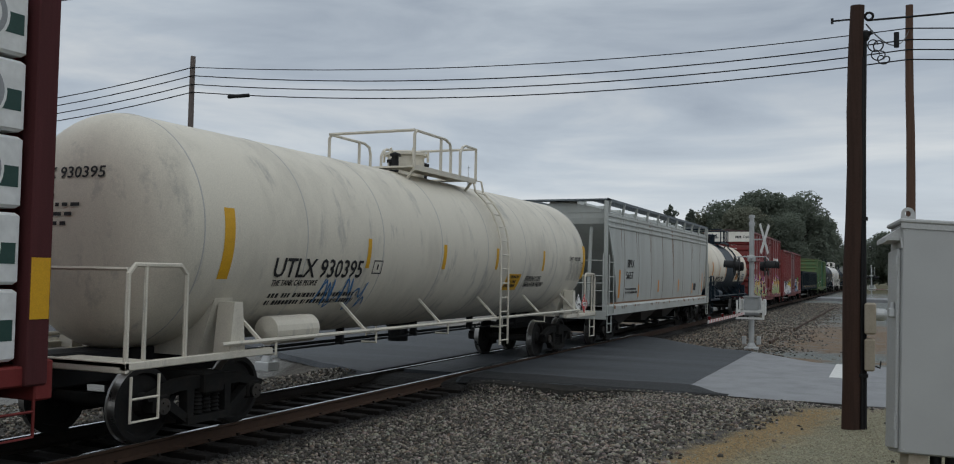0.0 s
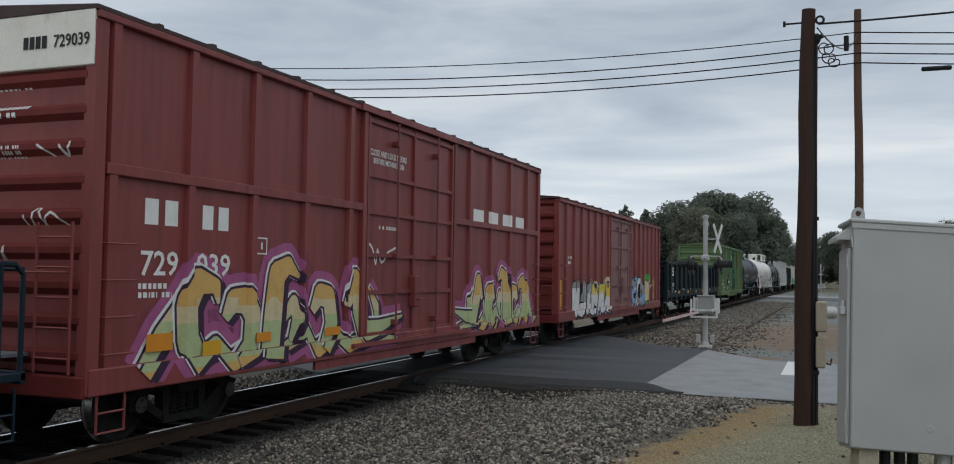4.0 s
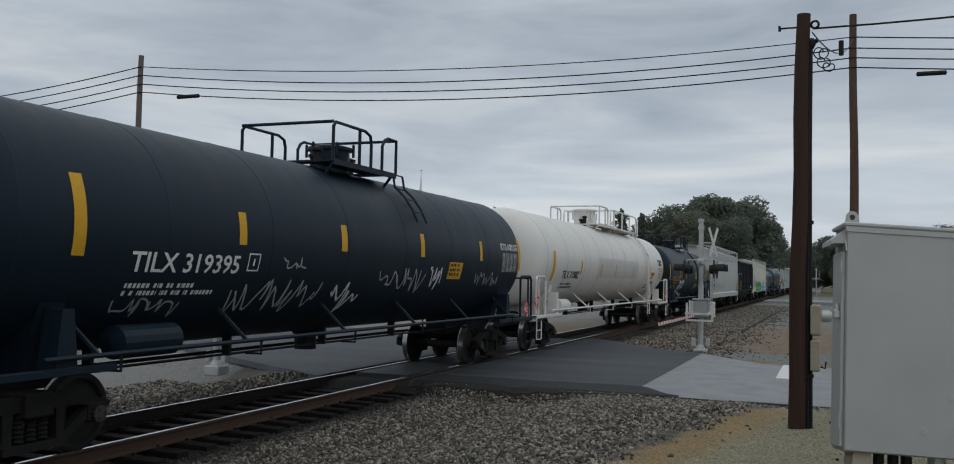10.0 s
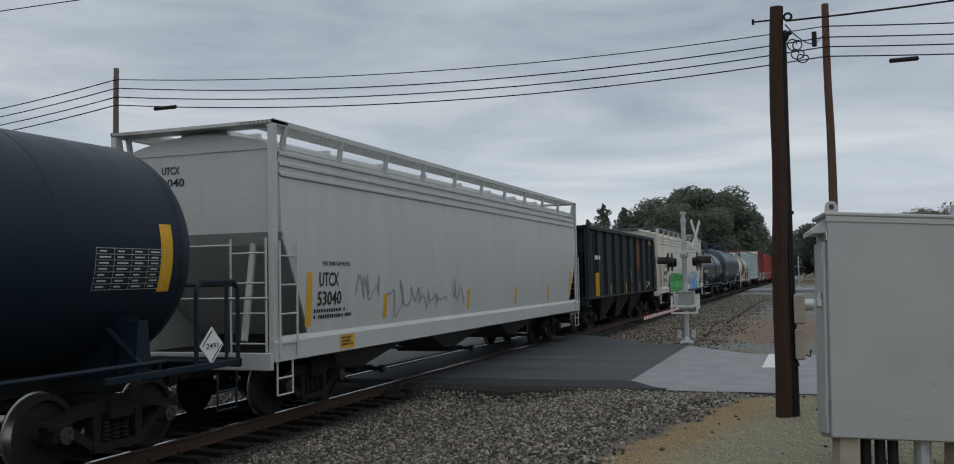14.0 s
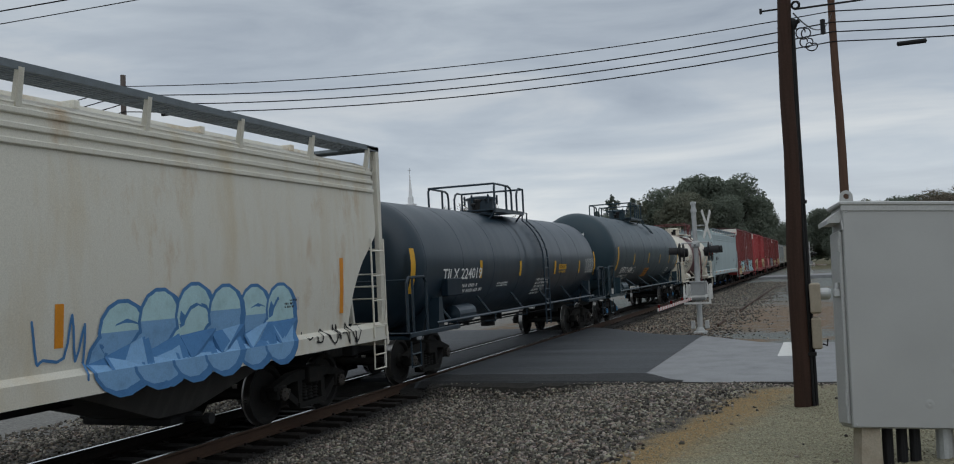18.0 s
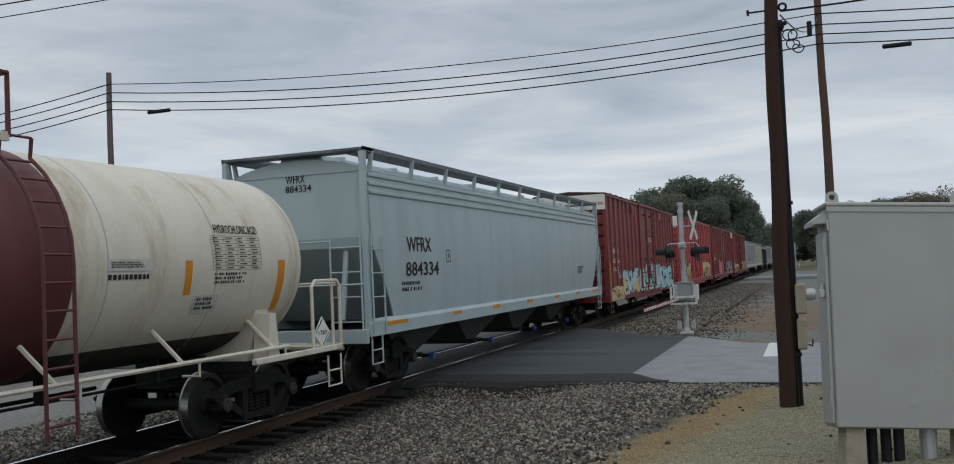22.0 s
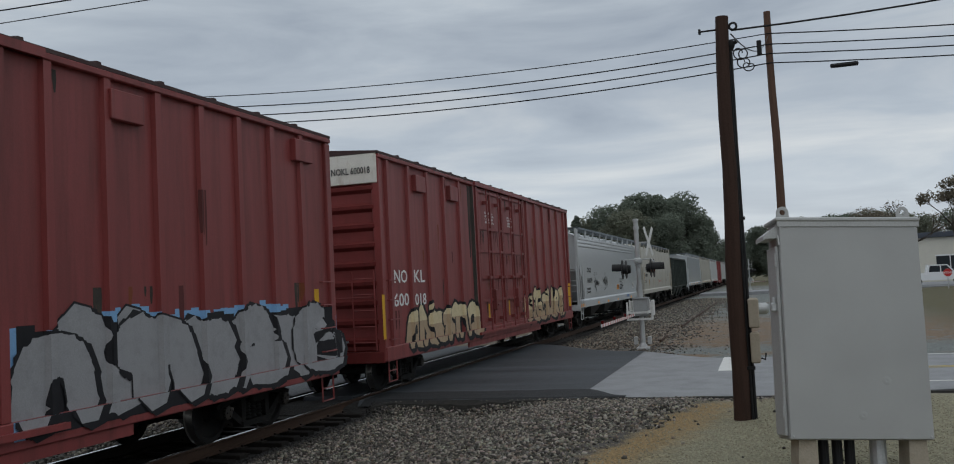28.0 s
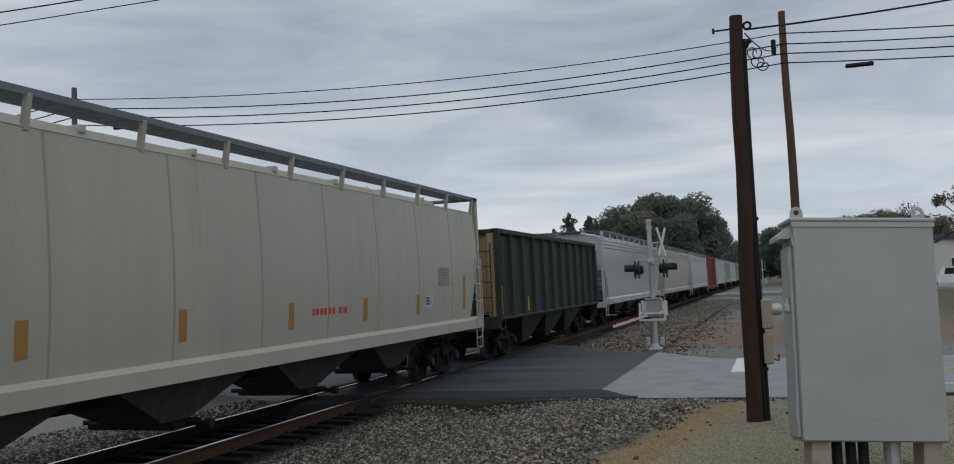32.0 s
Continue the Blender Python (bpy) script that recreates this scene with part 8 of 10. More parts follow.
def pine_tree(x, y, z, H, seed, label="slender dark green pine above the woods"):
    rnd = random.Random(seed)
    t = thing("pine_tree", label, "tree", "trees along the railway", (x, y, z))
    tr = MB().pipe([(0, 0, -0.3), (0, 0, H)], H * 0.018, 7, r2=0.03)
    lobes = []
    for k in range(46):
        e = 0.16 + 0.82 * k / 45
        a = k * 2.4 + rnd.uniform(-0.4, 0.4)
        rad = (H * 0.185 * min(1.0, (1.04 - e) / 0.30) + 0.15) * rnd.uniform(0.55, 1.2)
        tr.pipe([(0, 0, H * e), (math.cos(a) * rad, math.sin(a) * rad, H * e - 0.1 * rad)], 0.05, 4, r2=0.015)
        for q in (0.35, 0.8):
            lobes.append((math.cos(a) * rad * q, math.sin(a) * rad * q, H * e - 0.1 * rad * q, rad * (0.42 - 0.12 * q), 0.5))
    lobes.append((0, 0, H * 0.99, 0.16, 0.55))
    part("trunk", tr, M_BARK, t)
    part("crown", plain_mesh(crown_mesh(rnd, lobes, 40, H * 0.017), "crown"), M_PINE, t)
    return t


def bare_tree(x, y, z, H, spread, seed, leaves=40, label="thin grey tree with sparse brown leaves"):
    rnd = random.Random(seed)
    t = thing("bare_tree", label, "tree", "bare trees by the road", (x, y, z))
    tr = MB()
    tips = []

    def grow(p, d, length, r, depth):
        q = p + d * length
        tr.pipe([p, p + d * length * 0.5 + Vector((rnd.uniform(-1, 1), rnd.uniform(-1, 1), 0)) * length * 0.05, q], r, 5, cap=False, r2=r * 0.6)
        if depth == 0:
            tips.append(q)
            return
        for _ in range(3 if depth > 1 else 4):
            v = (d + Vector((rnd.gauss(0, 0.5), rnd.gauss(0, 0.5), rnd.uniform(-0.1, 0.45)))).normalized()
            grow(q, v, length * rnd.uniform(0.6, 0.8), r * 0.55, depth - 1)

    grow(Vector((0, 0, -0.2)), Vector((0, 0, 1)), H * 0.36, H * 0.02, 4)
    part("trunk", tr, M_BARK, t)
    lob = [(p.x, p.y, p.z, spread * 0.05, spread * 0.05) for p in tips]
    if leaves:
        part("crown", plain_mesh(crown_mesh(rnd, lob, max(1, leaves * 4 // len(lob) + 1), H * 0.012), "crown"), M_LEAF[2], t)
    return t


rnd = random.Random(11)
for k, (x, y, H, sp, mi) in enumerate([(-31, 178, 14.5, 7, 1), (-26.5, 176, 17.5, 8, 0), (-21, 184, 19.3, 8.5, 0), (-15.5, 190, 19.3, 8, 0), (-14, 205, 16, 7, 0), (-37, 190, 11.5, 6, 2), (-23, 165, 15, 7, 1), (-17.5, 172, 14, 6, 0), (-13.5, 222, 13, 6, 0), (-43, 185, 12, 6, 1),
                                       (-3.5, 250, 13, 7, 0), (2, 245, 14, 8, 0), (7, 240, 14.5, 7.5, 0), (12, 236, 15, 8, 1), (18, 230, 15, 8, 0), (25, 224, 15, 8, 0), (33, 216, 14, 8, 1), (-8, 290, 13, 7, 0), (22, 190, 13, 7, 2), (40, 200, 13, 8, 0), (48, 190, 13, 8, 0)]):
    broad_tree(x, y, -0.5, H, sp, M_LEAF[mi], 100 + k, leaves=620)
for k, (x, y, H) in enumerate([(-36.5, 168, 15.5), (-40.5, 172, 13), (-33.5, 172, 15), (-45, 176, 12.5), (-30.5, 200, 15)]):
    pine_tree(x, y, -0.5, H, 200 + k)
for k in range(12):
    broad_tree(-52 - 8 * k, 175 + rnd.uniform(-10, 10) - 3 * k, -0.5, rnd.uniform(10.8, 13), rnd.uniform(4.5, 6.5), M_LEAF[k % 3], 300 + k, leaves=260)
for k, (x, y, H) in enumerate([(-48, 118, 12), (-44, 121, 13), (-40, 124, 11), (-52, 122, 11)]):
    bare_tree(x, y, -0.5, H, 6, 400 + k, leaves=60)
bare_tree(13.9, 74, 0.2, 8.2, 6, 411, leaves=900, label="roadside tree with dark thinning leaves")
bare_tree(12.6, 95, 0.2, 8.8, 7, 412, leaves=80)
bare_tree(16.5, 80, 0.2, 9.0, 7, 413, leaves=500)
for k in range(15):
    az = radians(17 + 10.5 * k)
    far = 92 + rnd.uniform(-12, 14)
    broad_tree(math.sin(az) * far, math.cos(az) * far, 0.0, rnd.uniform(10.5, 14), rnd.uniform(6, 8), M_LEAF[k % 3], 500 + k, leaves=90, size=0.55, label="roadside tree with dark autumn foliage")
wr = random.Random(77)
lob = []
for k in range(150):
    a = radians(-75 + k * 1.0)
    d = wr.uniform(330, 420)
    lob.append((math.sin(a) * d, math.cos(a) * d, wr.uniform(3, 7), wr.uniform(6, 9), wr.uniform(4, 7)))
tagged(part("far_woods", plain_mesh(crown_mesh(wr, lob, 90, 1.6), "far_woods"), M_LEAF[0], None), "distant dark tree line on the horizon", "woods", kind="stuff")

# the church beyond the track
M_CLAP = mat("clapboard_white", (0.74, 0.75, 0.76), (0.6, 0.6, 0.6), 0.4, 0.6, scale=2, stretch=(1, 1, 8), bump=0.1)
M_SHING = mat("roof_shingle_slate", (0.075, 0.085, 0.105), (0.05, 0.055, 0.065), 0.6, 0.85, scale=2, bump=0.3)
M_WIN = mat("window_glass_dark", (0.03, 0.035, 0.04), None, 0.2, 0.1, scale=2, bump=0.0)


def church():
    c = thing("church", "white clapboard church with a slate roof and a slim steeple", "church", at=Matrix.Translation((-59.8, 105.2, -0.4)) @ Matrix.Rotation(radians(6.1), 4, "Z"))
    w, L, e, r = 7.3, 33.3, 8.1, 12.2
    part("wall", MB().prism([(-w, 0), (w, 0), (w, e), (0, r - 0.25), (-w, e)], 0, L, "y"), M_CLAP, c)
    roof = MB()
    for s in (-1, 1):
        roof.prism([(s * (w + 0.6), e - 0.6), (s * (w + 0.6), e - 0.4), (0, r + 0.2), (0, r - 0.05)][::s], -0.5, L + 0.5, "y")
    part("roof", roof, M_SHING, c)
    for s in (-1, 1):
        part("gable_trim", MB().prism([(s * (w + 0.65), e - 0.85), (s * (w + 0.65), e - 0.45), (0, r + 0.15), (0, r - 0.3)][::s], -0.6, -0.5, "y"), M_CLAP, c)
    part("gable_vent", MB().box(-0.5, 0.5, -0.05, 0.0, 9.3, 10.3), M_GREYP, c)
    part("porch_gable", MB().prism([(w + 0.2, 5.2), (w + 0.2, 6.0), (w + 2.0, 6.0), (w + 2.0, 5.2)], 9, 13, "y"), M_CLAP, c)
    part("porch_roof", MB().add([(w - 1.5, 9, 6.0), (w + 2.4, 9, 6.0), (w + 2.4, 13, 6.0), (w - 1.5, 13, 6.0), (w - 1.5, 11, 8.0), (w + 2.4, 11, 8.0)], [(0, 1, 5, 4), (2, 3, 4, 5), (1, 2, 5), (0, 4, 3)]), M_SHING, c)
    for i in range(5):
        part("window", MB().box(w, w + 0.04, 3 + 5.2 * i, 4.2 + 5.2 * i, 1.6, 4.2), M_WIN, c)
    y = L - 2.45
    st = part("steeple", MB().box(-0.95, 0.95, y - 0.95, y + 0.95, r - 1.6, r + 0.9).box(-1.05, 1.05, y - 1.05, y + 1.05, r + 0.8, r + 0.95).box(-0.72, 0.72, y - 0.72, y + 0.72, r + 0.95, r + 2.0).box(-0.8, 0.8, y - 0.8, y + 0.8, r + 1.95, r + 2.08).box(-0.38, 0.38, y - 0.38, y + 0.38, r + 2.08, r + 3.2), M_CLAP, c, "white stepped steeple")
    part("spire", MB().lathe([(0, 0.44), (0.1, 0.36), (4.0, 0.03), (4.05, 0.0)], "z", 8, (0, y, r + 3.2)), M_CLAP, st)
    part("cross", MB().box(-0.035, 0.035, y - 0.035, y + 0.035, r + 7.1, r + 8.0).box(-0.28, 0.28, y - 0.035, y + 0.035, r + 7.6, r + 7.68), M_GALV, st)
    return c


church()
for x, y, H in ((-44.5, 92, 10.5),):
    lp = thing("street_lamp", "grey steel lamp post beyond the track", "street lamp", at=(x, y, -0.4))
    part("post", MB().pipe([(0, 0, 0), (0, 0, H)], 0.12, 8, r2=0.07), M_GALV, lp)
    part("lamp_head", MB().box(-0.25, 0.25, -0.15, 0.15, H, H + 0.15, 0.03), M_GALV, lp)
for x, y, H in ((-140, 165, 16.5), (-122, 155, 15)):
    up = pole("far pole with a cross-arm", x, y, -0.5, H, 0.2, 0.15, M_POLE)
    part("cross_arm", MB().box(-2.2, 2.2, -0.1, 0.1, H - 1.2, H - 0.95).box(-1.8, 1.8, -0.1, 0.1, H - 0.3, H - 0.1), M_POLE, up)
    for k in range(4):
        part("insulator", MB().lathe([(0, 0.1), (0.35, 0.12), (0.4, 0.0)], "z", 8, (-2 + 1.33 * k, 0, H - 0.95)), M_SIGK, up)

# across the road on the right: shop, pickup, stop sign
M_SHOP = mat("wall_cream_render", (0.62, 0.60, 0.53), (0.5, 0.48, 0.42), 0.4, 0.8, scale=1, bump=0.1)
shop = thing("shop_building", "long low cream-rendered shop with a dark roof edge", "building", at=(26, 112, 0.0))
part("wall", MB().box(-16, 16, 0, 18, -0.5, 5.0), M_SHOP, shop)
part("roof", MB().box(-16.4, 16.4, -0.4, 18.4, 5.0, 5.6, 0.05), M_SHING, shop)
for k in range(5):
    wdw = part("window", MB().box(-13 + 5.6 * k, -10.2 + 5.6 * k, -0.04, 0.0, 1.0, 2.9), M_WIN, shop)
    part("frame", MB().box(-13.1 + 5.6 * k, -10.1 + 5.6 * k, -0.08, -0.04, 2.9, 3.05).box(-11.65 + 5.6 * k, -11.55 + 5.6 * k, -0.08, -0.04, 1.0, 2.9), M_CLAP, wdw)
tagged(part("far_road", MB().box(-6.8, 60, 103.5, 113.5, -0.6, 0.06), M_ASPH_OLD, None), "pale worn asphalt road crossing the track far off", "road", kind="structure")
tagged(part("parking_lot", MB().box(8, 60, 84, 102, -0.4, 0.22), M_ASPH_OLD, None), "pale asphalt parking strip across the road", "pavement", kind="structure")


def pickup(at):
    c = thing("pickup_truck", "white crew-cab pickup parked by the shop", "car", at=at)
    paint_ = mat("car_paint_white", (0.75, 0.76, 0.77), (0.6, 0.6, 0.6), 0.3, 0.25, scale=1, bump=0.0)
    body = MB().prism([(-2.75, 0.45), (2.75, 0.45), (2.8, 0.75), (2.75, 1.0), (1.35, 1.1), (-2.75, 1.08)], -0.95, 0.95, "y")
    part("body", body, paint_, c)
    part("cab", MB().prism([(-0.9, 1.08), (1.3, 1.1), (0.7, 1.78), (-0.75, 1.8)], -0.82, 0.82, "y"), paint_, c)
    for s in (-1, 1):
        part("side_window", MB().prism([(-0.8, 1.15), (0.1, 1.15), (0.1, 1.68), (-0.68, 1.7)], *sorted((s * 0.82, s * 0.83)), "y").prism([(0.2, 1.15), (1.1, 1.15), (0.65, 1.68), (0.2, 1.68)], *sorted((s * 0.82, s * 0.83)), "y"), M_WIN, c)
        for x in (-1.75, 1.75):
            wh = part("wheel", MB().lathe([(-0.12, 0.0), (-0.12, 0.36), (0.12, 0.36), (0.12, 0.0)], "y", 18, (x, s * 0.88, 0.36)), M_SIGK, c)
            part("rim", MB().lathe([(s * 0.125, 0.22), (s * 0.13, 0.0)], "y", 12, (x, s * 0.88, 0.36)), M_GALV, wh)
    part("headlight", MB().box(2.74, 2.81, -0.9, -0.6, 0.78, 0.98, 0.02), M_GALV, c)
    return c


pickup(Matrix.Translation((14.6, 88.0, 0.22)))
stop = thing("stop_sign", "red octagonal stop sign on a steel post", "traffic sign", at=(13.4, 76.5, 0.1))
part("post", MB().pipe([(0, 0, -0.3), (0, 0, 1.62)], 0.03, 6), M_GALV, stop)
octo = [(0.31 * math.cos(a), 1.28 + 0.31 * math.sin(a)) for a in np.linspace(math.pi / 8, math.pi / 8 + 2 * math.pi, 9)[:-1]]
face = part("sign_face", MB().prism(octo, -0.02, 0.0, "y"), M_TXTR, stop, at=(0, -0.03, 0))
words("STOP", 0.21, M_TXTW, face, (0, -0.026, 1.21), face="front", align="CENTER")


# ---- the train, from the car that has all but passed to the last ----
def dress(car, surf, marks):
    """Paints lettering and marks on a car's side. Each mark: (kind, y0, y1, z0, z1, ...)."""
    for n, (kind, y0, y1, z0, z1, *more) in enumerate(marks):
        if kind == "text":
            text(car, surf, more[0], y0, y1, z0, z1, more[1])
        elif kind == "print":
            print_rows(car, surf, more[1], y0, y1, z0, z1, more[0], seed=n + int(z0 * 50))
        elif kind == "chart":
            chart(car, surf, more[1], y0, y1, z0, z1, more[0], 4)
        elif kind == "frame":
            frame_mark(car, surf, more[0], y0, y1, z0, z1)
        elif kind == "tag":
            scribble(car, surf, y0, y1, z0, z1, more[0], seed=n + more[1], r=more[2] if len(more) > 2 else 0.014, n=more[3] if len(more) > 3 else 6)
        elif kind == "sticker":
            patch("label_plate", car, surf, more[0], y0, y1, z0, z1)
            print_rows(car, (lambda y, z: surf[0](y, z) + 0.004, surf[1], surf[2]), M_TXTK, y0 + 0.05, y1 - 0.04, z0 + 0.03, z1 - 0.03, 3, seed=n)
        elif kind == "bars":
            k = more[1]
            for i in range(k):
                w = (y1 - y0) / (k + (k - 1) * 0.5)
                patch("logo_bar", car, surf, more[0], y0 + i * w * 1.5, y0 + i * w * 1.5 + w, z0, z1)
        else:
            patch(kind, car, surf, more[0], y0, y1, z0, z1)


def reflect(car, surf, material, spans):
    for y0, y1, z0, z1 in spans:
        patch("reflector", car, surf, material, y0, y1, z0, z1)


def head_text(car, dims, s, x0, x1, z0, z1, material):
    h, sh, R, zc, heads = dims
    words(s, 0.2, material, car, (x0, -sh, z0), face="front", span=(x1 - x0, z1 - z0), depth=0.001, head=(R, zc, sh, heads))


def head_print(car, dims, z, material):
    """Rows of small print on a tank's head."""
    h, sh, R, zc, heads = dims
    rr = random.Random(int(z * 100))
    mb = MB()
    for k in range(5):
        x, z0 = -0.88, z - 0.115 * k
        end = x + rr.uniform(0.5, 0.95)
        while x < end:
            w = rr.uniform(0.06, 0.2)
            pts = []
            for a, b in ((x, z0), (x + w, z0), (x + w, z0 + 0.045), (x, z0 + 0.045)):
                t = math.asin(min(0.99, math.hypot(a, b - zc) / R) ** (1 / HEAD))
                pts.append((a, -sh + heads * (1 - math.cos(t)) - 0.012, b))
            mb.add(pts, [(0, 1, 2, 3)])
            x += w + 0.05
    part("small_print", mb, material, car)


def end_marks(car, dims, ribs=9):
    """Small print and white scrawls on a box car's corrugated end."""
    h, W, zb, eave = dims
    rows = [zb + 0.42 + (eave - zb - 1.15) * k / (ribs - 1) for k in range(ribs)]
    form = ((-0.17, 0.03), (-0.02, 0.17), (0.05, 0.17), (0.16, 0.0))

    def depth(u, z):
        for zr in rows:
            if -0.17 <= z - zr <= 0.16:
                return h - 0.16 + float(np.interp(z - zr, [a for a, b in form], [b for a, b in form]))
        return h - 0.16

    surf = (depth, [], [zr + a for zr in rows for a, b in form])
    turned = Matrix.Rotation(-math.pi / 2, 4, "Z")
    for kind, u0, u1, z0, z1 in (("tag", 0.75, 1.35, 3.2, 3.62), ("tag", 0.45, 1.2, 2.42, 2.85), ("tag", -0.6, 0.5, 1.9, 2.4), ("tag", -1.2, -0.3, 2.9, 3.5), ("print", -0.1, 0.62, 3.78, 4.16), ("print", -0.1, 0.62, 3.25, 3.5)):
        ob = scribble(car, surf, u0, u1, z0, z1, G_WHITE, seed=int(z0 * 10), r=0.014, n=2) if kind == "tag" else print_rows(car, surf, M_TXTW, u0, u1, z0, z1, 4, seed=int(z0 * 10))
        if ob is not None:
            ob.matrix_local = turned @ ob.matrix_local


def end_text(car, y, s, x0, x1, z0, z1, material):
    words(s, 0.2, material, car, (x0, y, z0), face="front", span=(x1 - x0, z1 - z0), depth=0.001)


def end_bars(car, y, x0, x1, z0, z1, material, n):
    w = (x1 - x0) / (n * 1.4)
    for i in range(n):
        part("marking_bar", MB().box(x0 + i * w * 1.4, x0 + i * w * 1.4 + w, y - 0.006, y, z0, z1), material, car)


def tank_band(name, car, dims, y0, y1, material, label, low=None):
    """A painted belt round the shell, or, with low, the shell's lower part."""
    h, sh, R, zc, heads = dims
    if low is None:
        part(name, MB().lathe([(y0, R + 0.008), (y1, R + 0.008)], "y", 72, (0, 0, zc)), material, car, label, smooth=True)
    else:
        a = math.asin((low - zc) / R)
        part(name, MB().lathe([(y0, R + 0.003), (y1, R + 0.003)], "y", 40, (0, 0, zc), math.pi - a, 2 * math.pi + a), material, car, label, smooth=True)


K, Wh, Y, O = M_TXTK, M_TXTW, M_YELLOW, M_ORANGE

lumber_car("centre-beam flat car loaded with white-wrapped lumber", -15.5, 6.6)

c, f, d = tank_car("dirty white tank car with white rails and black lettering", 7.5, 25.0, 1.51, 2.585, M_WHITE, M_WHITE, plat_y=0.18, plat=(-1.4, 1.4))
dress(c, f, [("text", -6.07, -3.8, 2.02, 2.29, "UTLX 930395", K), ("text", -6.03, -4.95, 1.9, 1.98, "THE TANK CAR PEOPLE", K), ("print", -5.96, -3.2, 1.59, 1.79, 2, K),
             ("tag", -4.8, -3.25, 1.52, 2.02, G_BLUE, 3), ("frame", -3.49, -3.2, 2.08, 2.3, K), ("sticker", 2.31, 3.15, 1.75, 2.11, Y), ("chart", 6.44, 7.59, 1.98, 2.46, 9, K),
             ("text", 3.47, 4.48, 1.95, 2.07, "ETHYLENE OXIDE", K), ("text", 3.51, 4.77, 1.82, 1.93, "INHALATION HAZARD", K), ("text", 6.38, 7.25, 2.49, 2.59, "DOT 105J500I", K)])
reflect(c, f, Y, [(-7.18, -6.98, 1.99, 2.89), (-3.73, -3.62, 2.17, 2.64), (-1.01, -0.88, 2.18, 2.64), (1.51, 1.64, 2.2, 2.65), (4.38, 4.51, 2.2, 2.68), (7.5, 7.7, 2.01, 2.9)])
placard(c, f, 6.96, 7.49, 1.06, 1.59, M_TXTW, M_TXTK, "1040", x=1.45)
placard(c, f, 7.5, 8.03, 1.06, 1.59, M_TXTR, M_TXTW, "1040", x=1.45)

head_text(c, d, "UTLX 930395", -0.9, 0.5, 3.2, 3.34, K)
head_print(c, d, 3.08, K)

c, f, d = covered_hopper("pale grey covered hopper with rusty streaks and seams", 25.95, 42.85, 4.36, M_HOPW, seams=8, zmid=3.7, cut=1.1, zs=0.93, sill_h=0.29)
dress(c, f, [("text", -5.99, -5.14, 2.39, 2.63, "BPRX", K), ("text", -6.14, -5.27, 2.02, 2.25, "5657", K), ("print", -6.17, -4.68, 1.51, 1.72, 2, K), ("sticker", 4.96, 5.46, 1.54, 1.83, G_BLACK)])
reflect(c, f, O, [(-6.99, -6.8, 1.42, 2.29), (-4.56, -4.42, 1.41, 1.82), (-1.69, -1.52, 1.54, 1.97), (1.8, 1.95, 1.52, 2.0), (4.65, 4.82, 1.42, 1.84), (6.8, 6.95, 1.42, 2.29)])
for i in range(8):
    runs(c, f, -6.65 + 1.9 * i, 3.95, 1.6, 0.05, M_RUSTT, 60 + i, 3)
    runs(c, f, -6.62 + 1.9 * i, 1.20, 0.12, 0.3, M_SEAM, 80 + i, 5)
runs(c, f, 0.8, 3.98, 1.7, 0.10, M_RUSTT, 91, 4)
patch("sill_dust", c, f, M_RUSTT, -8.1, 8.1, 1.24, 1.30, "rust-brown dust along the sill")
for i in range(14):
    runs(c, f, -7.6 + 1.13 * i, 1.24, 0.14, 0.6, M_RUSTT, 120 + i, 2)
end_text(c, -d[0] + 0.34, "BPRX", -0.30, 0.05, 4.0, 4.1, K)
end_text(c, -d[0] + 0.34, "5657", -0.30, 0.05, 3.83, 3.93, K)

c, f, d = tank_car("cream tank car with a black belly and centre band", 43.6, 57.6, 1.40, 2.58, M_CREAM, M_BLACK, plat_y=0.65)
tank_band("painted_belly", c, d, -d[1] + d[4], d[1] - d[4], M_BLACK, "black painted belly", low=1.9)
tank_band("painted_band", c, d, -2.57 + 0.9, 1.02 + 0.35, M_BLACK, "black centre band")
g = (lambda y, z: f[0](y, z) + 0.006, f[1], f[2])
dress(c, g, [("text", -4.51, -2.31, 1.92, 2.15, "SHPX 207990", K), ("sticker", 1.78, 2.57, 2.0, 2.35, O), ("sticker", 3.95, 5.0, 1.95, 2.35, M_PALE), ("text", 2.88, 3.47, 2.16, 2.26, "SODIUM", K),
             ("text", 2.85, 3.62, 2.02, 2.13, "HYDROXIDE", K), ("text", 2.9, 3.6, 1.91, 2.0, "SOLUTION", K), ("print", -4.48, -3.22, 1.66, 1.85, 2, Wh)])
reflect(c, g, O, [(-5.85, -5.64, 1.97, 2.86), (-3.82, -3.69, 2.19, 2.64), (-1.91, -1.78, 2.18, 2.63), (1.55, 1.64, 2.18, 2.63), (5.5, 5.68, 1.97, 2.86)])

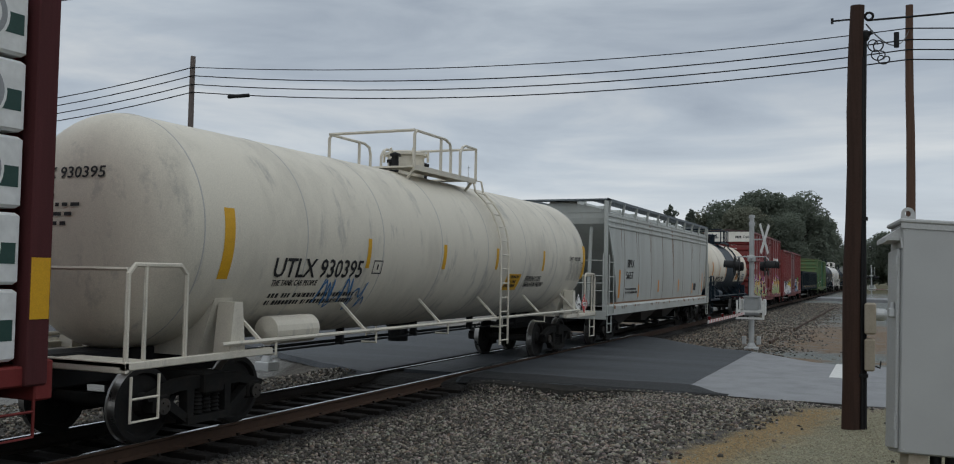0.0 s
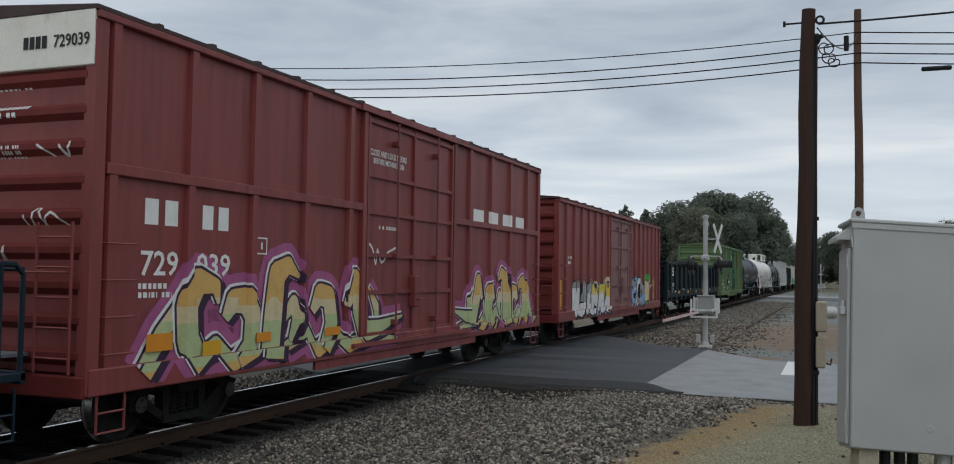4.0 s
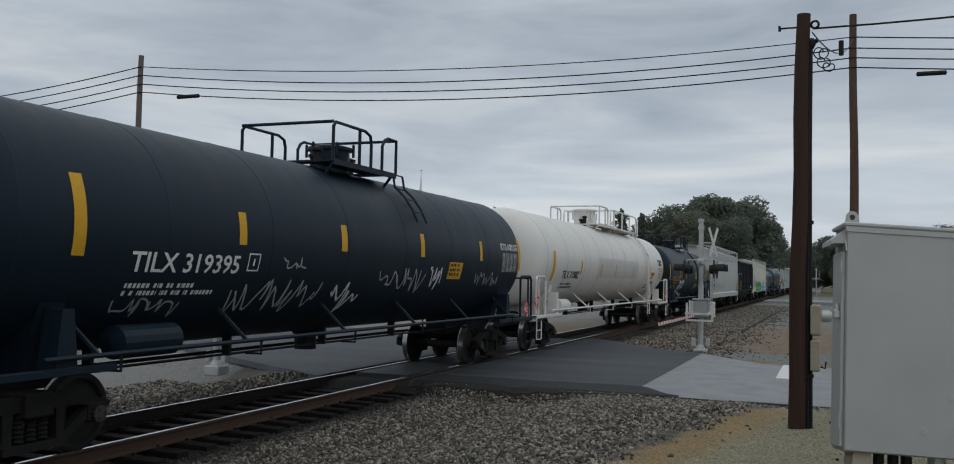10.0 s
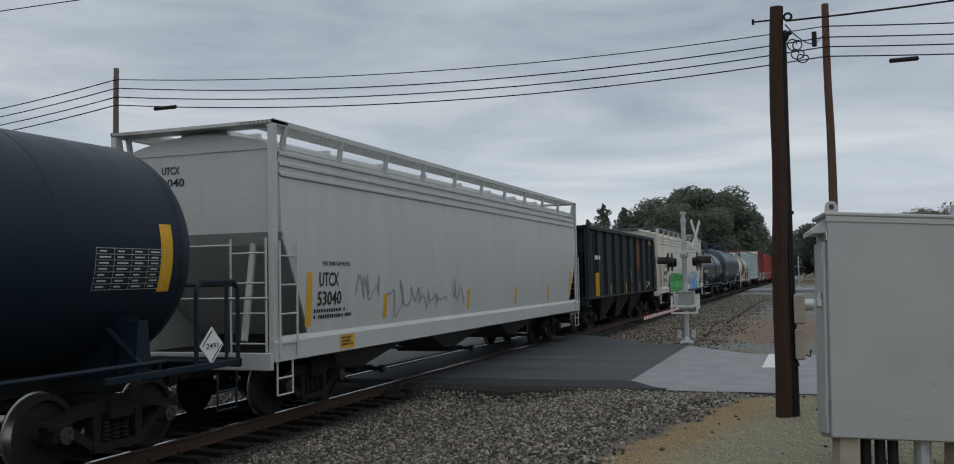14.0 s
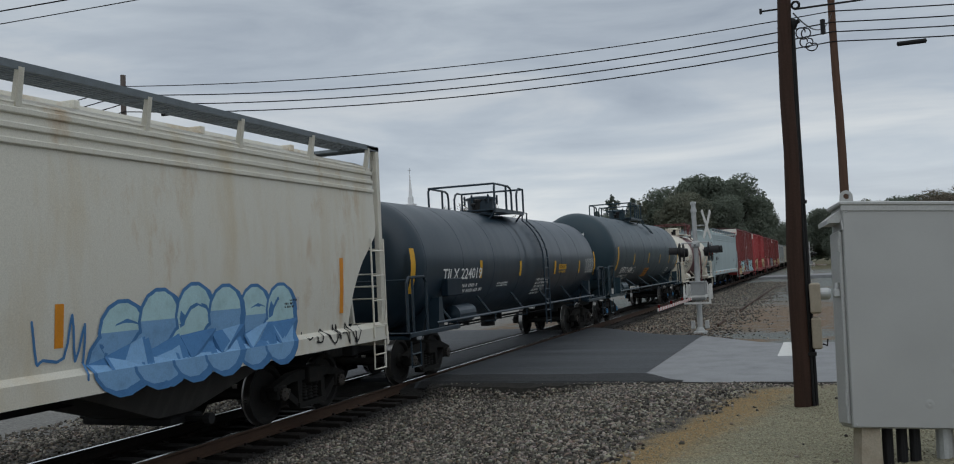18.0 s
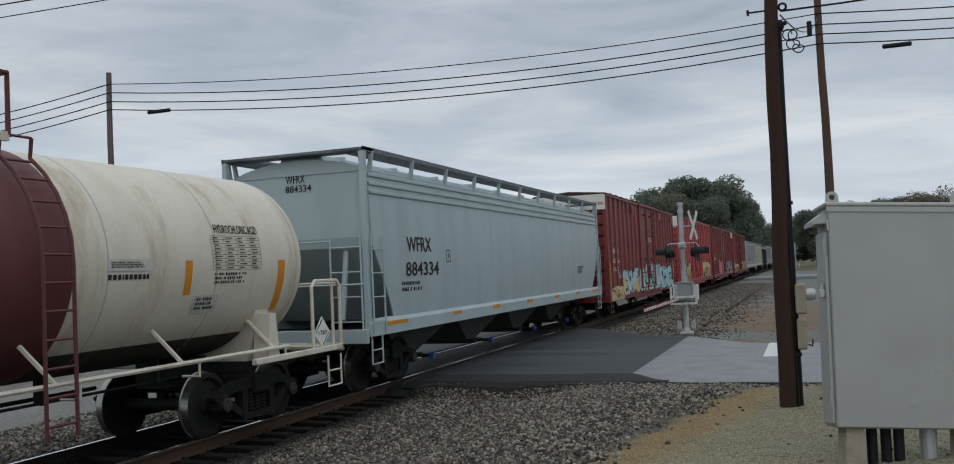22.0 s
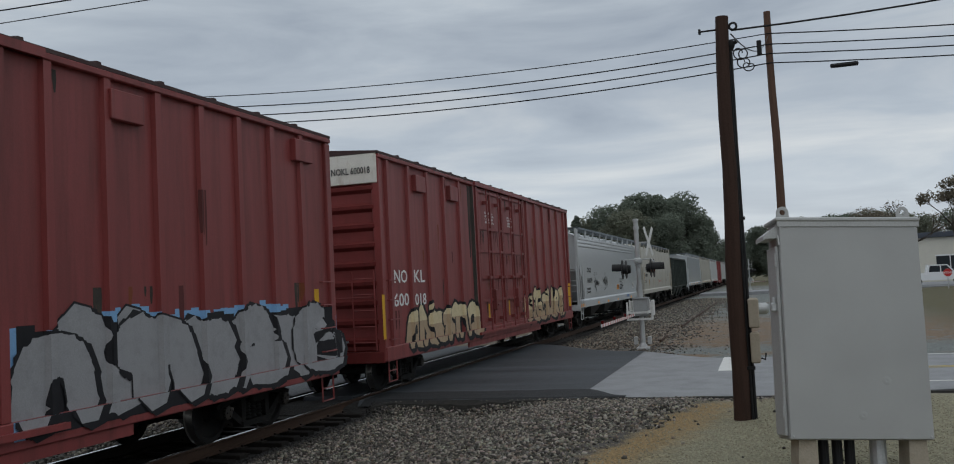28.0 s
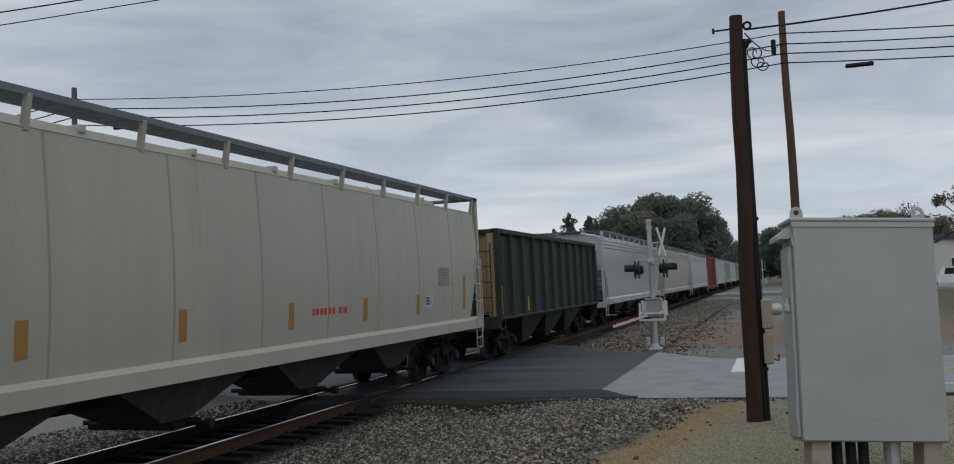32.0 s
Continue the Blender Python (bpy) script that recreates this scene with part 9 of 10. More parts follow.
c, f, d = boxcar("maroon box car with a white top panel and bright graffiti", 58.4, 74.5, 5.1, M_RED, M_REDEND, (-1.84, 1.96, 1), posts=6, shift=0.31, white_end=True, mid_band=True)
dress(c, f, [("bars", -7.17, -6.59, 2.65, 2.96, Wh, 2), ("bars", -6.12, -5.58, 2.64, 2.95, Wh, 2), ("text", -7.22, -6.57, 2.05, 2.34, "729", Wh), ("text", -6.22, -5.53, 2.05, 2.33, "039", Wh),
             ("print", -7.24, -6.55, 1.74, 1.95, 2, Wh), ("text", -1.68, -0.25, 4.18, 4.29, "CLOSE AND LOCK DOORS", Wh), ("text", -1.56, -0.35, 4.04, 4.14, "BEFORE MOVING CAR", Wh),
             ("bars", 3.27, 6.82, 3.23, 3.58, Wh, 4), ("frame", -4.94, -4.68, 2.35, 2.59, Wh), ("tag", -1.6, -0.6, 2.1, 2.7, G_WHITE, 5, 0.02, 2), ("print", -1.3, -0.5, 2.85, 2.95, 1, Wh)])
wild_piece(c, f, -7.25, -0.3, 0.79, 2.27, 3, "lime and orange graffiti with dark outline")
wild_piece(c, f, 2.1, 7.6, 0.84, 2.2, 14, "yellow and lime graffiti on magenta ground", True)
over = (lambda y, z, q=f[0]: q(y, z) + 0.045, f[1], f[2])
reflect(c, over, O, [(-7.13, -6.67, 1.14, 1.35), (-5.03, -4.59, 1.12, 1.25), (-3.1, -2.62, 1.1, 1.23)])
patch("notice_plate", c, over, Y, -6.1, -5.72, 1.02, 1.2, "small yellow notice plate")
end_text(c, -d[0] - 0.03, "EXCESS HEIGHT CAR", -1.31, -0.26, 4.56, 4.66, K)
end_bars(c, -d[0] - 0.025, 0.45, 0.82, 4.58, 4.72, M_TXTK, 4)
end_text(c, -d[0] - 0.03, "729039", 0.9, 1.42, 4.58, 4.72, K)
end_marks(c, d)

c, f, d = boxcar("maroon box car with a paler door and tags", 76.35, 92.9, 4.5, M_RED, M_REDEND, (-1.58, 1.79, 1), posts=9, door_m=M_MAUVE)
graffiti(c, f, -6.49, -4.2, 0.80, 2.15, (G_SILVER, G_WHITE), G_BLACK, None, 21, 3, 0.17, 0.045, None, G_WHITE, "silver graffiti with black outline")
graffiti(c, f, -4.1, -1.82, 0.80, 2.1, (G_YELLOW, G_BLUE), G_NAVY, G_CREAM, 22, 3, 0.2, 0.05, G_WHITE, G_WHITE, "yellow and blue graffiti")
graffiti(c, f, 1.95, 4.7, 0.87, 2.2, (G_SILVER, G_SKY, G_WHITE), G_BLACK, None, 25, 4, 0.17, 0.05, None, G_WHITE, "silver and blue graffiti")
dress(c, f, [("sprayed_square", 4.82, 5.65, 0.95, 2.2, G_GREEN), ("tag", 5.51, 6.46, 1.4, 2.3, G_WHITE, 7, 0.02, 2), ("tag", 6.46, 7.03, 1.42, 2.14, G_WHITE, 8, 0.02, 2), ("sticker", 6.56, 7.02, 1.1, 1.37, M_PALE),
             ("print", -7.3, -6.6, 2.4, 2.7, 2, Wh)])
graffiti(c, f, 4.9, 5.6, 1.0, 2.1, (G_CREAM,), G_BLACK, None, 29, 1, 0.18, 0.04)
reflect(c, f, Y, [(5.1, 5.27, 1.13, 1.58), (6.99, 7.16, 1.1, 2.02), (-7.9, -7.75, 1.1, 2.0)])

c, f, d = open_car("long black gondola with posted sides", 94.8, 115.15, 2.82, M_GON, 13, zs=1.36, shift=1.07)
dress(c, f, [("bars", -9.68, -9.27, 1.61, 1.8, Wh, 2), ("text", -8.77, -7.68, 1.58, 1.81, "202340", Wh),
             ("text", -8.72, -8.49, 1.46, 1.535, "LMT", Wh), ("text", -8.02, -7.66, 1.455, 1.535, "217100", Wh), ("text", -8.66, -8.53, 1.335, 1.41, "WT", Wh), ("text", -7.97, -7.66, 1.32, 1.40, "68900", Wh), ("sticker", -4.87, -4.68, 1.42, 1.50, M_PALE), ("print", -2.7, -2.45, 1.36, 1.5, 4, Wh)])
for y0, w, n in ((-9.85, 0.5, 4), (-8.83, 1.15, 0)):
    if n:
        for k in range(n):
            part("logo_stripe", spray_on([[(y0 + 0.1 * k, 2.56 - 0.085 * k), (y0 + w, 2.56 - 0.085 * k), (y0 + w + 0.02, 2.51 - 0.085 * k), (y0 + 0.1 * k + 0.06, 2.51 - 0.085 * k)]], f, 0.008), Wh, c)
    else:
        P = lambda u, v: (y0 + u, 2.15 + v)
        slant = lambda u0, u1, v0, v1: [(u0 + 0.26 * v0, v0), (u1 + 0.26 * v0, v0), (u1 + 0.26 * v1, v1), (u0 + 0.26 * v1, v1)]
        for k, poly in enumerate((slant(0.06, 0.19, 0.0, 0.42), [(0.16, 0.42), (0.30, 0.42), (0.53, 0.0), (0.40, 0.0)], slant(0.42, 0.55, 0.0, 0.42),
                     slant(0.64, 1.06, 0.33, 0.42), slant(0.61, 0.75, 0.18, 0.40), slant(0.64, 1.02, 0.17, 0.26), slant(0.92, 1.06, 0.02, 0.24), slant(0.58, 1.03, 0.0, 0.09))):
            part("logo_stroke", spray_on([[P(u, v) for u, v in poly]], f, 0.009 + 0.0004 * k), Wh, c)
reflect(c, f, Y, [(-9.94, -9.57, 1.25, 1.47), (-6.89, -6.38, 1.25, 1.38), (-3.7, -3.2, 1.24, 1.36), (-0.62, -0.15, 1.22, 1.34), (1.93, 2.41, 1.23, 1.35), (5.65, 5.99, 1.24, 1.36), (8.68, 9.18, 1.26, 1.48)])

c, f, d = boxcar("green box car with rust stains and a plug door", 117.05, 133.15, 4.52, M_GREEN, M_GREEN, (-1.84, 1.86, 1), posts=8, shift=0.5, ribs=8, door_m=M_GREENDOOR, zb=0.82, roof_m=M_GREENROOF)
patch("fresh_paint", c, f, M_GREENDOOR, -7.6, -5.65, 1.5, 2.72, "darker green repainted panel", 0.002)
for y0, y1, z0, z1, m in ((-4.55, -4.04, 2.08, 2.54, G_BLACK), (-2.74, -2.39, 2.13, 2.47, G_PLUM), (-3.65, -3.02, 1.55, 1.97, M_UNDER), (-4.4, -4.05, 1.48, 1.68, M_GREENDOOR), (-5.62, -5.48, 1.02, 1.12, M_TXTR)):
    patch("wall_plate" if m in (M_UNDER, M_GREENDOOR) else "paint_square", c, f, m, y0, y1, z0, z1, "", 0.003)
text(c, f, "C", -4.34, -4.24, 2.22, 2.33, Wh)
text(c, f, "Q", -2.64, -2.50, 2.22, 2.37, Wh)
star = [(-2.54 + (0.15 if k % 2 == 0 else 0.06) * math.sin(k * math.pi / 5), 1.79 + (0.15 if k % 2 == 0 else 0.06) * math.cos(k * math.pi / 5)) for k in range(10)]
part("star", spray_on([[star[k - 1], star[k], star[(k + 1) % 10], (-2.54, 1.79)] for k in range(0, 10, 2)], f, 0.008), Wh, c)
dress(c, f, [("text", -7.18, -6.71, 2.19, 2.43, "MD", Wh), ("text", -6.35, -6.08, 2.21, 2.46, "W", Wh), ("text", -7.14, -6.65, 1.79, 2.02, "81", Wh), ("text", -6.34, -5.85, 1.77, 2.01, "05", Wh),
             ("repair_patch", -6.44, -5.75, 1.05, 1.54, M_TEAL), ("frame", -4.43, -4.14, 2.17, 2.46, Wh), ("text", -6.36, -5.85, 1.36, 1.46, "194100", Wh), ("text", -6.3, -5.85, 1.14, 1.24, "68900", Wh), ("text", -7.0, -6.6, 1.2, 1.3, "LT WT", Wh), ("print", -3.6, -3.0, 1.25, 1.42, 3, Wh),
             ("repair_patch", -1.3, -0.45, 3.45, 3.83, M_TEAL), ("repair_patch", -1.12, -0.48, 1.47, 1.93, M_TEAL), ("repair_patch", -1.67, -0.88, 2.52, 2.65, M_TEAL), ("repair_patch", -0.24, -0.01, 2.1, 2.43, M_TEAL),
             ("print", -2.81, -2.37, 2.78, 2.86, 1, Wh), ("tag", 2.14, 3.18, 1.12, 1.85, G_WHITE, 4, 0.02, 3), ("tag", -5.9, -4.7, 1.2, 1.6, G_WHITE, 5, 0.01, 6), ("print", -7.1, -6.0, 1.55, 1.68, 2, Wh)])
reflect(c, f, O, [(-2.49, -2.31, 1.06, 1.53), (-5.44, -5.27, 1.1, 1.56), (1.95, 2.1, 1.06, 1.54), (4.16, 4.29, 1.06, 1.5), (7.73, 7.92, 1.11, 2.0)])
for y in (0.12, 0.52):
    part("lock_rod", MB().pipe([(f[0](y, 2.5) + 0.06, y, 1.05), (f[0](y, 2.5) + 0.06, y, 4.2)], 0.022, 6), M_GREENDOOR, c)
    for z in (1.2, 3.0, 4.05):
        part("rod_guide", MB().box(f[0](y, 2.5) - 0.02, f[0](y, 2.5) + 0.09, y - 0.06, y + 0.06, z - 0.04, z + 0.04, 0.01), M_GREENDOOR, c)
part("lock_case", MB().box(f[0](0.3, 2.3) - 0.02, f[0](0.3, 2.3) + 0.10, 0.02, 0.60, 1.95, 2.35, 0.03), M_GREENDOOR, c, "dark green lock case of the door")
part("lock_lever", MB().pipe([(f[0](0.3, 2.3) + 0.12, 0.1, 2.1), (f[0](0.3, 2.3) + 0.14, 0.45, 1.75), (f[0](0.3, 2.3) + 0.12, 0.5, 1.35)], 0.025, 6), M_UNDER, c)
part("door_track", MB().box(f[0](0, 1.0) - 0.03, f[0](0, 1.0) + 0.06, -2.2, 4.2, 0.93, 1.0, 0.01), M_UNDER, c, "greasy lower door track")
rnd = random.Random(77)
for y, z, w, h, n in ((0.35, 1.9, 0.30, 0.75, 9), (1.0, 2.25, 0.25, 0.35, 6), (0.95, 1.55, 0.3, 0.5, 6), (-1.45, 1.45, 0.35, 0.6, 7), (1.2, 1.12, 0.5, 0.25, 8), (-0.6, 1.12, 0.9, 0.2, 9), (2.9, 1.95, 0.2, 0.35, 4), (3.85, 1.95, 0.2, 0.3, 4), (4.95, 1.9, 0.35, 0.3, 5), (-1.5, 2.1, 0.2, 0.3, 3), (6.1, 1.75, 0.2, 0.3, 4), (3.4, 1.05, 0.6, 0.15, 5)):
    smear = []
    for _ in range(n):
        u, v, r = y + rnd.uniform(-w, w), z + rnd.uniform(-0.5, 0.5) * h, rnd.uniform(0.012, 0.035)
        drop = rnd.uniform(0.15, 0.6) * h
        smear += blade([(u, v + drop), (u + rnd.uniform(-0.04, 0.04), v + drop * 0.4), (u + rnd.uniform(-0.03, 0.03), v - drop * 0.5)], (0.01, r, 0.008))
    part("grease_mark", spray_on(smear, f, 0.003), M_SMEAR, c)
for y, z, w, h in ((-3.3, 3.5, 0.9, 0.8), (-5.2, 3.3, 0.7, 1.0), (-2.3, 3.1, 0.35, 1.0), (3.4, 3.4, 0.45, 1.0), (5.9, 3.2, 0.45, 1.1), (2.3, 3.5, 0.25, 0.8), (6.0, 1.7, 0.4, 0.7), (-6.9, 3.6, 0.5, 0.7)):
    bloom = []
    for _ in range(int(5 * w * h) + 4):
        bloom.append(disc(y + rnd.gauss(0, 0.36) * w, z + rnd.gauss(0, 0.36) * h, rnd.uniform(0.10, 0.24), 14, rnd.uniform(0.2, 0.5)))
    part("rust_bloom", spray_on(bloom, f, 0.0012), M_BLOOM, c)
g = (lambda y, z, q=f[0]: q(y, z) + 0.006, f[1], f[2])
for z, y0, y1, line in ((3.72, -1.27, -0.50, "CLOSE AND LOCK"), (3.61, -1.27, -0.55, "DOORS BEFORE"), (3.50, -1.27, -0.62, "MOVING CAR")):
    text(c, g, line, y0, y1, z, z + 0.075, M_PALE)
part("stencil_shape", spray_on([[(-0.98, 1.86), (-0.66, 1.86), (-0.74, 1.68), (-0.90, 1.68)]], f, 0.011), M_GREENDOOR, c)
end_text(c, -d[0] + 0.03, "MDW 8105", 0.66, 1.38, 4.22, 4.33, Wh)

c, f, d = tank_car("black tank car with yellow reflectors and scrawled tags", 134.0, 151.95, 1.50, 2.59, M_BLACK, M_BLACK, plat_y=0.71, ladder_low=3.1)
dress(c, f, [("text", -6.16, -4.08, 2.11, 2.35, "TILX 319395", Wh), ("frame", -3.89, -3.62, 2.14, 2.39, Wh), ("print", -6.14, -4.35, 1.79, 1.97, 2, Wh), ("sticker", 3.25, 3.99, 2.06, 2.42, Y),
             ("text", 6.44, 7.68, 2.79, 2.95, "BUTYL ACRYLATE", Wh), ("chart", 6.55, 7.66, 2.26, 2.71, 8, Wh), ("tag", -3.01, -2.34, 2.18, 2.42, G_PALE, 1, 0.012, 3), ("tag", -1.33, -0.22, 1.44, 2.07, G_WHITE, 2, 0.022, 3),
             ("tag", 0.13, 2.25, 1.8, 2.25, G_PALE, 3, 0.016, 6), ("tag", -6.19, -4.97, 1.53, 1.79, G_PALE, 4, 0.012, 5), ("tag", -4.2, -1.53, 1.54, 2.05, G_PALE, 5, 0.016, 7), ("tag", 2.3, 3.1, 1.85, 2.35, G_WHITE, 9, 0.02, 3), ("tag", 4.91, 6.55, 1.9, 2.25, G_PALE, 6, 0.014, 6)])
reflect(c, f, Y, [(-7.07, -6.89, 2.27, 3.17), (-4.15, -3.98, 2.5, 2.95), (-1.36, -1.17, 2.5, 2.94), (1.76, 1.94, 2.49, 2.95), (5.01, 5.16, 2.49, 2.94), (7.75, 7.93, 2.27, 3.1)])
head_text(c, d, "TILX 319395", -0.9, 0.5, 3.21, 3.35, Wh)
head_print(c, d, 3.09, Wh)
placard(c, f, 8.3, 8.8, 1.02, 1.52, M_TXTR, M_TXTW, "2348", x=1.45)

c, f, d = tank_car("long clean white tank car with a walkway on top", 152.3, 173.9, 1.47, 2.69, M_WHITE2, M_WHITE2, plat_y=0.17, long_walk=True, inset=2.3)
patch("faded_panel", c, f, M_LTGREY, -3.46, 3.61, 2.16, 2.86, "pale grey painted-over panel", 0.003)
dress(c, f, [("text", -7.88, -5.92, 2.12, 2.36, "TILX 310082", K), ("print", -7.66, -5.88, 1.77, 1.98, 2, K), ("text", 8.25, 9.26, 2.93, 3.06, "BUTADIENES", K), ("text", 8.35, 9.22, 2.79, 2.9, "STABILIZED", K),
             ("chart", 8.37, 9.5, 2.16, 2.68, 8, K), ("sticker", 6.71, 7.52, 2.27, 2.46, Y), ("print", 6.76, 7.54, 2.14, 2.23, 1, K), ("text", 6.89, 7.72, 1.93, 2.05, "AAR ST-468", K), ("print", 6.05, 6.85, 1.72, 1.91, 3, K), ("print", 5.63, 6.54, 3.15, 3.3, 2, K)])
reflect(c, f, Y, [(-9.04, -8.78, 2.04, 2.93), (-5.82, -5.66, 2.24, 2.69), (-3.0, -2.86, 2.24, 2.67), (-0.67, -0.53, 2.23, 2.67), (2.6, 2.74, 2.23, 2.64), (6.43, 6.55, 2.24, 2.69), (9.54, 9.74, 2.05, 2.97)])
head_text(c, d, "TILX 310082", -0.9, 0.5, 3.38, 3.52, K)
head_print(c, d, 3.26, K)
placard(c, f, -10.9, -10.4, 1.22, 1.72, M_TXTR, M_TXTW, "1010", x=1.46)
placard(c, f, 10.05, 10.6, 1.06, 1.6, M_TXTR, M_TXTW, "1010", x=1.46)

c, f, d = tank_car("black tank car with yellow lettering", 174.5, 190.9, 1.46, 2.54, M_BLACK, M_BLACK, plat_y=0.58)
dress(c, f, [("text", -6.48, -4.28, 2.09, 2.33, "UTLX 673813", M_TXTY), ("text", -6.44, -5.4, 1.96, 2.03, "THE TANK CAR PEOPLE", M_TXTY), ("print", -6.4, -4.75, 1.63, 1.83, 2, M_TXTY), ("sticker", 1.58, 2.29, 2.22, 2.6, M_PALE),
             ("sticker", 2.02, 3.08, 1.63, 1.9, Y), ("chart", 5.51, 6.66, 2.08, 2.56, 7, M_PALE)])
sprayed_word(c, f, "BOB", -4.15, -2.5, 1.45, 2.12, G_WHITE, 0.22, 0.012)
runs(c, f, -4.0, 1.5, 0.14, 0.3, G_WHITE, 31, 3)
reflect(c, f, Y, [(-7.69, -7.51, 2.02, 2.92), (-4.27, -4.1, 2.23, 2.69), (-2.03, -1.82, 2.24, 2.68), (1.24, 1.39, 2.26, 2.67), (3.44, 3.62, 2.25, 2.68), (6.6, 6.82, 2.04, 2.88)])
head_text(c, d, "UTLX 673813", -0.9, 0.5, 3.16, 3.30, M_TXTY)
head_print(c, d, 3.04, M_TXTY)
placard(c, f, 7.3, 7.8, 1.05, 1.55, M_TXTW, M_TXTK, "2491", x=1.46)

c, f, d = covered_hopper("light grey covered hopper with faint scrawls", 191.6, 210.45, 4.53, M_HOPG, grate_m=M_HOPG, zmid=2.83, cut=0.85, zs=0.94, sill_h=0.33)
dress(c, f, [("text", -7.98, -7.34, 2.04, 2.27, "UTCX", K), ("text", -8.03, -7.24, 1.73, 1.96, "53040", K), ("print", -8.13, -6.75, 1.48, 1.67, 2, K), ("text", -7.88, -6.94, 2.38, 2.45, "THE TANK CAR PEOPLE", K),
             ("tag", -6.73, -5.65, 1.72, 2.26, G_SILVER, 2, 0.016, 3), ("tag", -5.4, -2.33, 1.4, 2.23, G_SILVER, 3, 0.02, 6), ("tag", -2.26, -1.35, 1.41, 2.19, G_SILVER, 4, 0.016, 2), ("sticker", -7.37, -6.87, 0.98, 1.21, Y)])
reflect(c, f, Y, [(-8.37, -8.2, 1.4, 2.27), (-5.6, -5.45, 1.4, 1.85), (-1.2, -1.05, 1.4, 1.85), (2.4, 2.55, 1.4, 1.85), (5.6, 5.75, 1.4, 1.85), (8.2, 8.37, 1.4, 2.27)])
end_text(c, -d[0] + 0.34, "UTCX", -0.69, -0.35, 3.87, 3.99, K)
end_text(c, -d[0] + 0.34, "53040", -0.81, -0.26, 3.67, 3.8, K)

c, f, d = open_car("dark coal hopper with a rust-orange patch", 211.9, 226.4, 3.9, M_DKHOP, 9, hopper=True, name="coal_hopper", zs=1.24)
stain("rust_stain", c, f, 2.19, 3.73, 2.21, 3.77, M_RUSTP, 3, 9, "rust-orange patch")
dress(c, f, [("tag", 0.77, 1.65, 1.59, 2.38, G_PALE, 3, 0.018, 3), ("sticker", 4.15, 4.63, 1.49, 1.78, M_PALE), ("print", 5.27, 5.6, 1.4, 1.81, 5, Wh), ("end_stripe", 6.23, 6.99, 3.57, 3.75, Y), ("print", -6.0, -4.6, 2.6, 2.85, 1, Wh)])
text(c, (lambda y, z: f[0](y, z) + 0.006, [], []), "ROTARY END", 6.31, 6.93, 3.62, 3.71, K)
reflect(c, f, Y, [(3.43, 3.56, 1.32, 1.76), (5.69, 5.86, 1.33, 2.25), (-5.7, -5.55, 1.33, 2.2), (-3.0, -2.87, 1.32, 1.76), (0.2, 0.33, 1.32, 1.76)])

c, f, d = covered_hopper("cream covered hopper with a large green graffiti", 227.75, 247.55, 4.49, M_HOPC, zmid=2.96, cut=1.05, round_cut=True, zs=1.07, sill_h=0.27)
dress(c, f, [("text", -8.08, -7.2, 2.44, 2.66, "ECUX", K), ("text", -8.13, -6.92, 2.02, 2.27, "881303", K), ("print", -8.17, -6.68, 1.61, 1.85, 2, K), ("tag", -8.28, -7.25, 1.38, 1.62, G_BLACK, 2, 0.012, 4), ("frame", -6.35, -6.1, 2.15, 2.41, K),
             ("tag", -8.03, -7.04, 1.07, 1.33, G_BLACK, 3, 0.012, 4), ("sticker", 6.47, 6.92, 1.75, 1.95, M_PALE), ("tag", 7.0, 8.91, 1.1, 1.45, G_BLACK, 4, 0.014, 6), ("tag", 1.97, 2.79, 1.11, 2.01, G_BLUE, 5, 0.016, 2), ("tag", -2.6, -0.4, 2.1, 2.35, G_SILVER, 8, 0.012, 5)])
block_letters(c, f, -6.69, 1.55, 1.03, 2.14, G_GREEN, G_NAVY, G_WHITE)
graffiti(c, f, 2.85, 6.8, 1.06, 2.24, (G_ICE, G_SKY), G_BLUE, None, 41, 6, 0.15, 0.06, None, G_WHITE, "light blue bubble graffiti", bubble=True)
reflect(c, f, O, [(-8.31, -8.18, 1.6, 2.53), (-5.2, -5.08, 1.6, 2.05), (-1.6, -1.48, 1.6, 2.05), (2.23, 2.35, 1.61, 2.07), (4.91, 5.02, 1.6, 2.05), (8.17, 8.29, 1.62, 2.53)])
end_text(c, -d[0] + 0.34, "ECUX", -0.07, 0.25, 3.89, 4.0, K)
end_text(c, -d[0] + 0.34, "881303", -0.11, 0.32, 3.74, 3.86, K)

c, f, d = tank_car("faded black tank car with a belted middle", 248.4, 265.2, 1.40, 2.41, M_GREYBLACK, M_GREYBLACK, plat_y=-0.09)
head_text(c, d, "TILX 224019", -0.9, 0.5, 3.03, 3.17, Wh)
head_print(c, d, 2.91, Wh)
dress(c, f, [("text", -6.31, -3.96, 2.05, 2.29, "TILX 224019", Wh), ("print", -6.07, -3.45, 1.69, 1.93, 2, Wh), ("sticker", 2.77, 3.63, 2.14, 2.3, Y), ("print", 2.83, 3.61, 2.0, 2.1, 1, Y), ("chart", 6.08, 7.22, 1.99, 2.45, 8, Wh),
             ("print", 0.61, 1.87, 1.44, 1.92, 5, Wh), ("print", -2.69, -1.86, 1.78, 1.9, 2, Wh)])
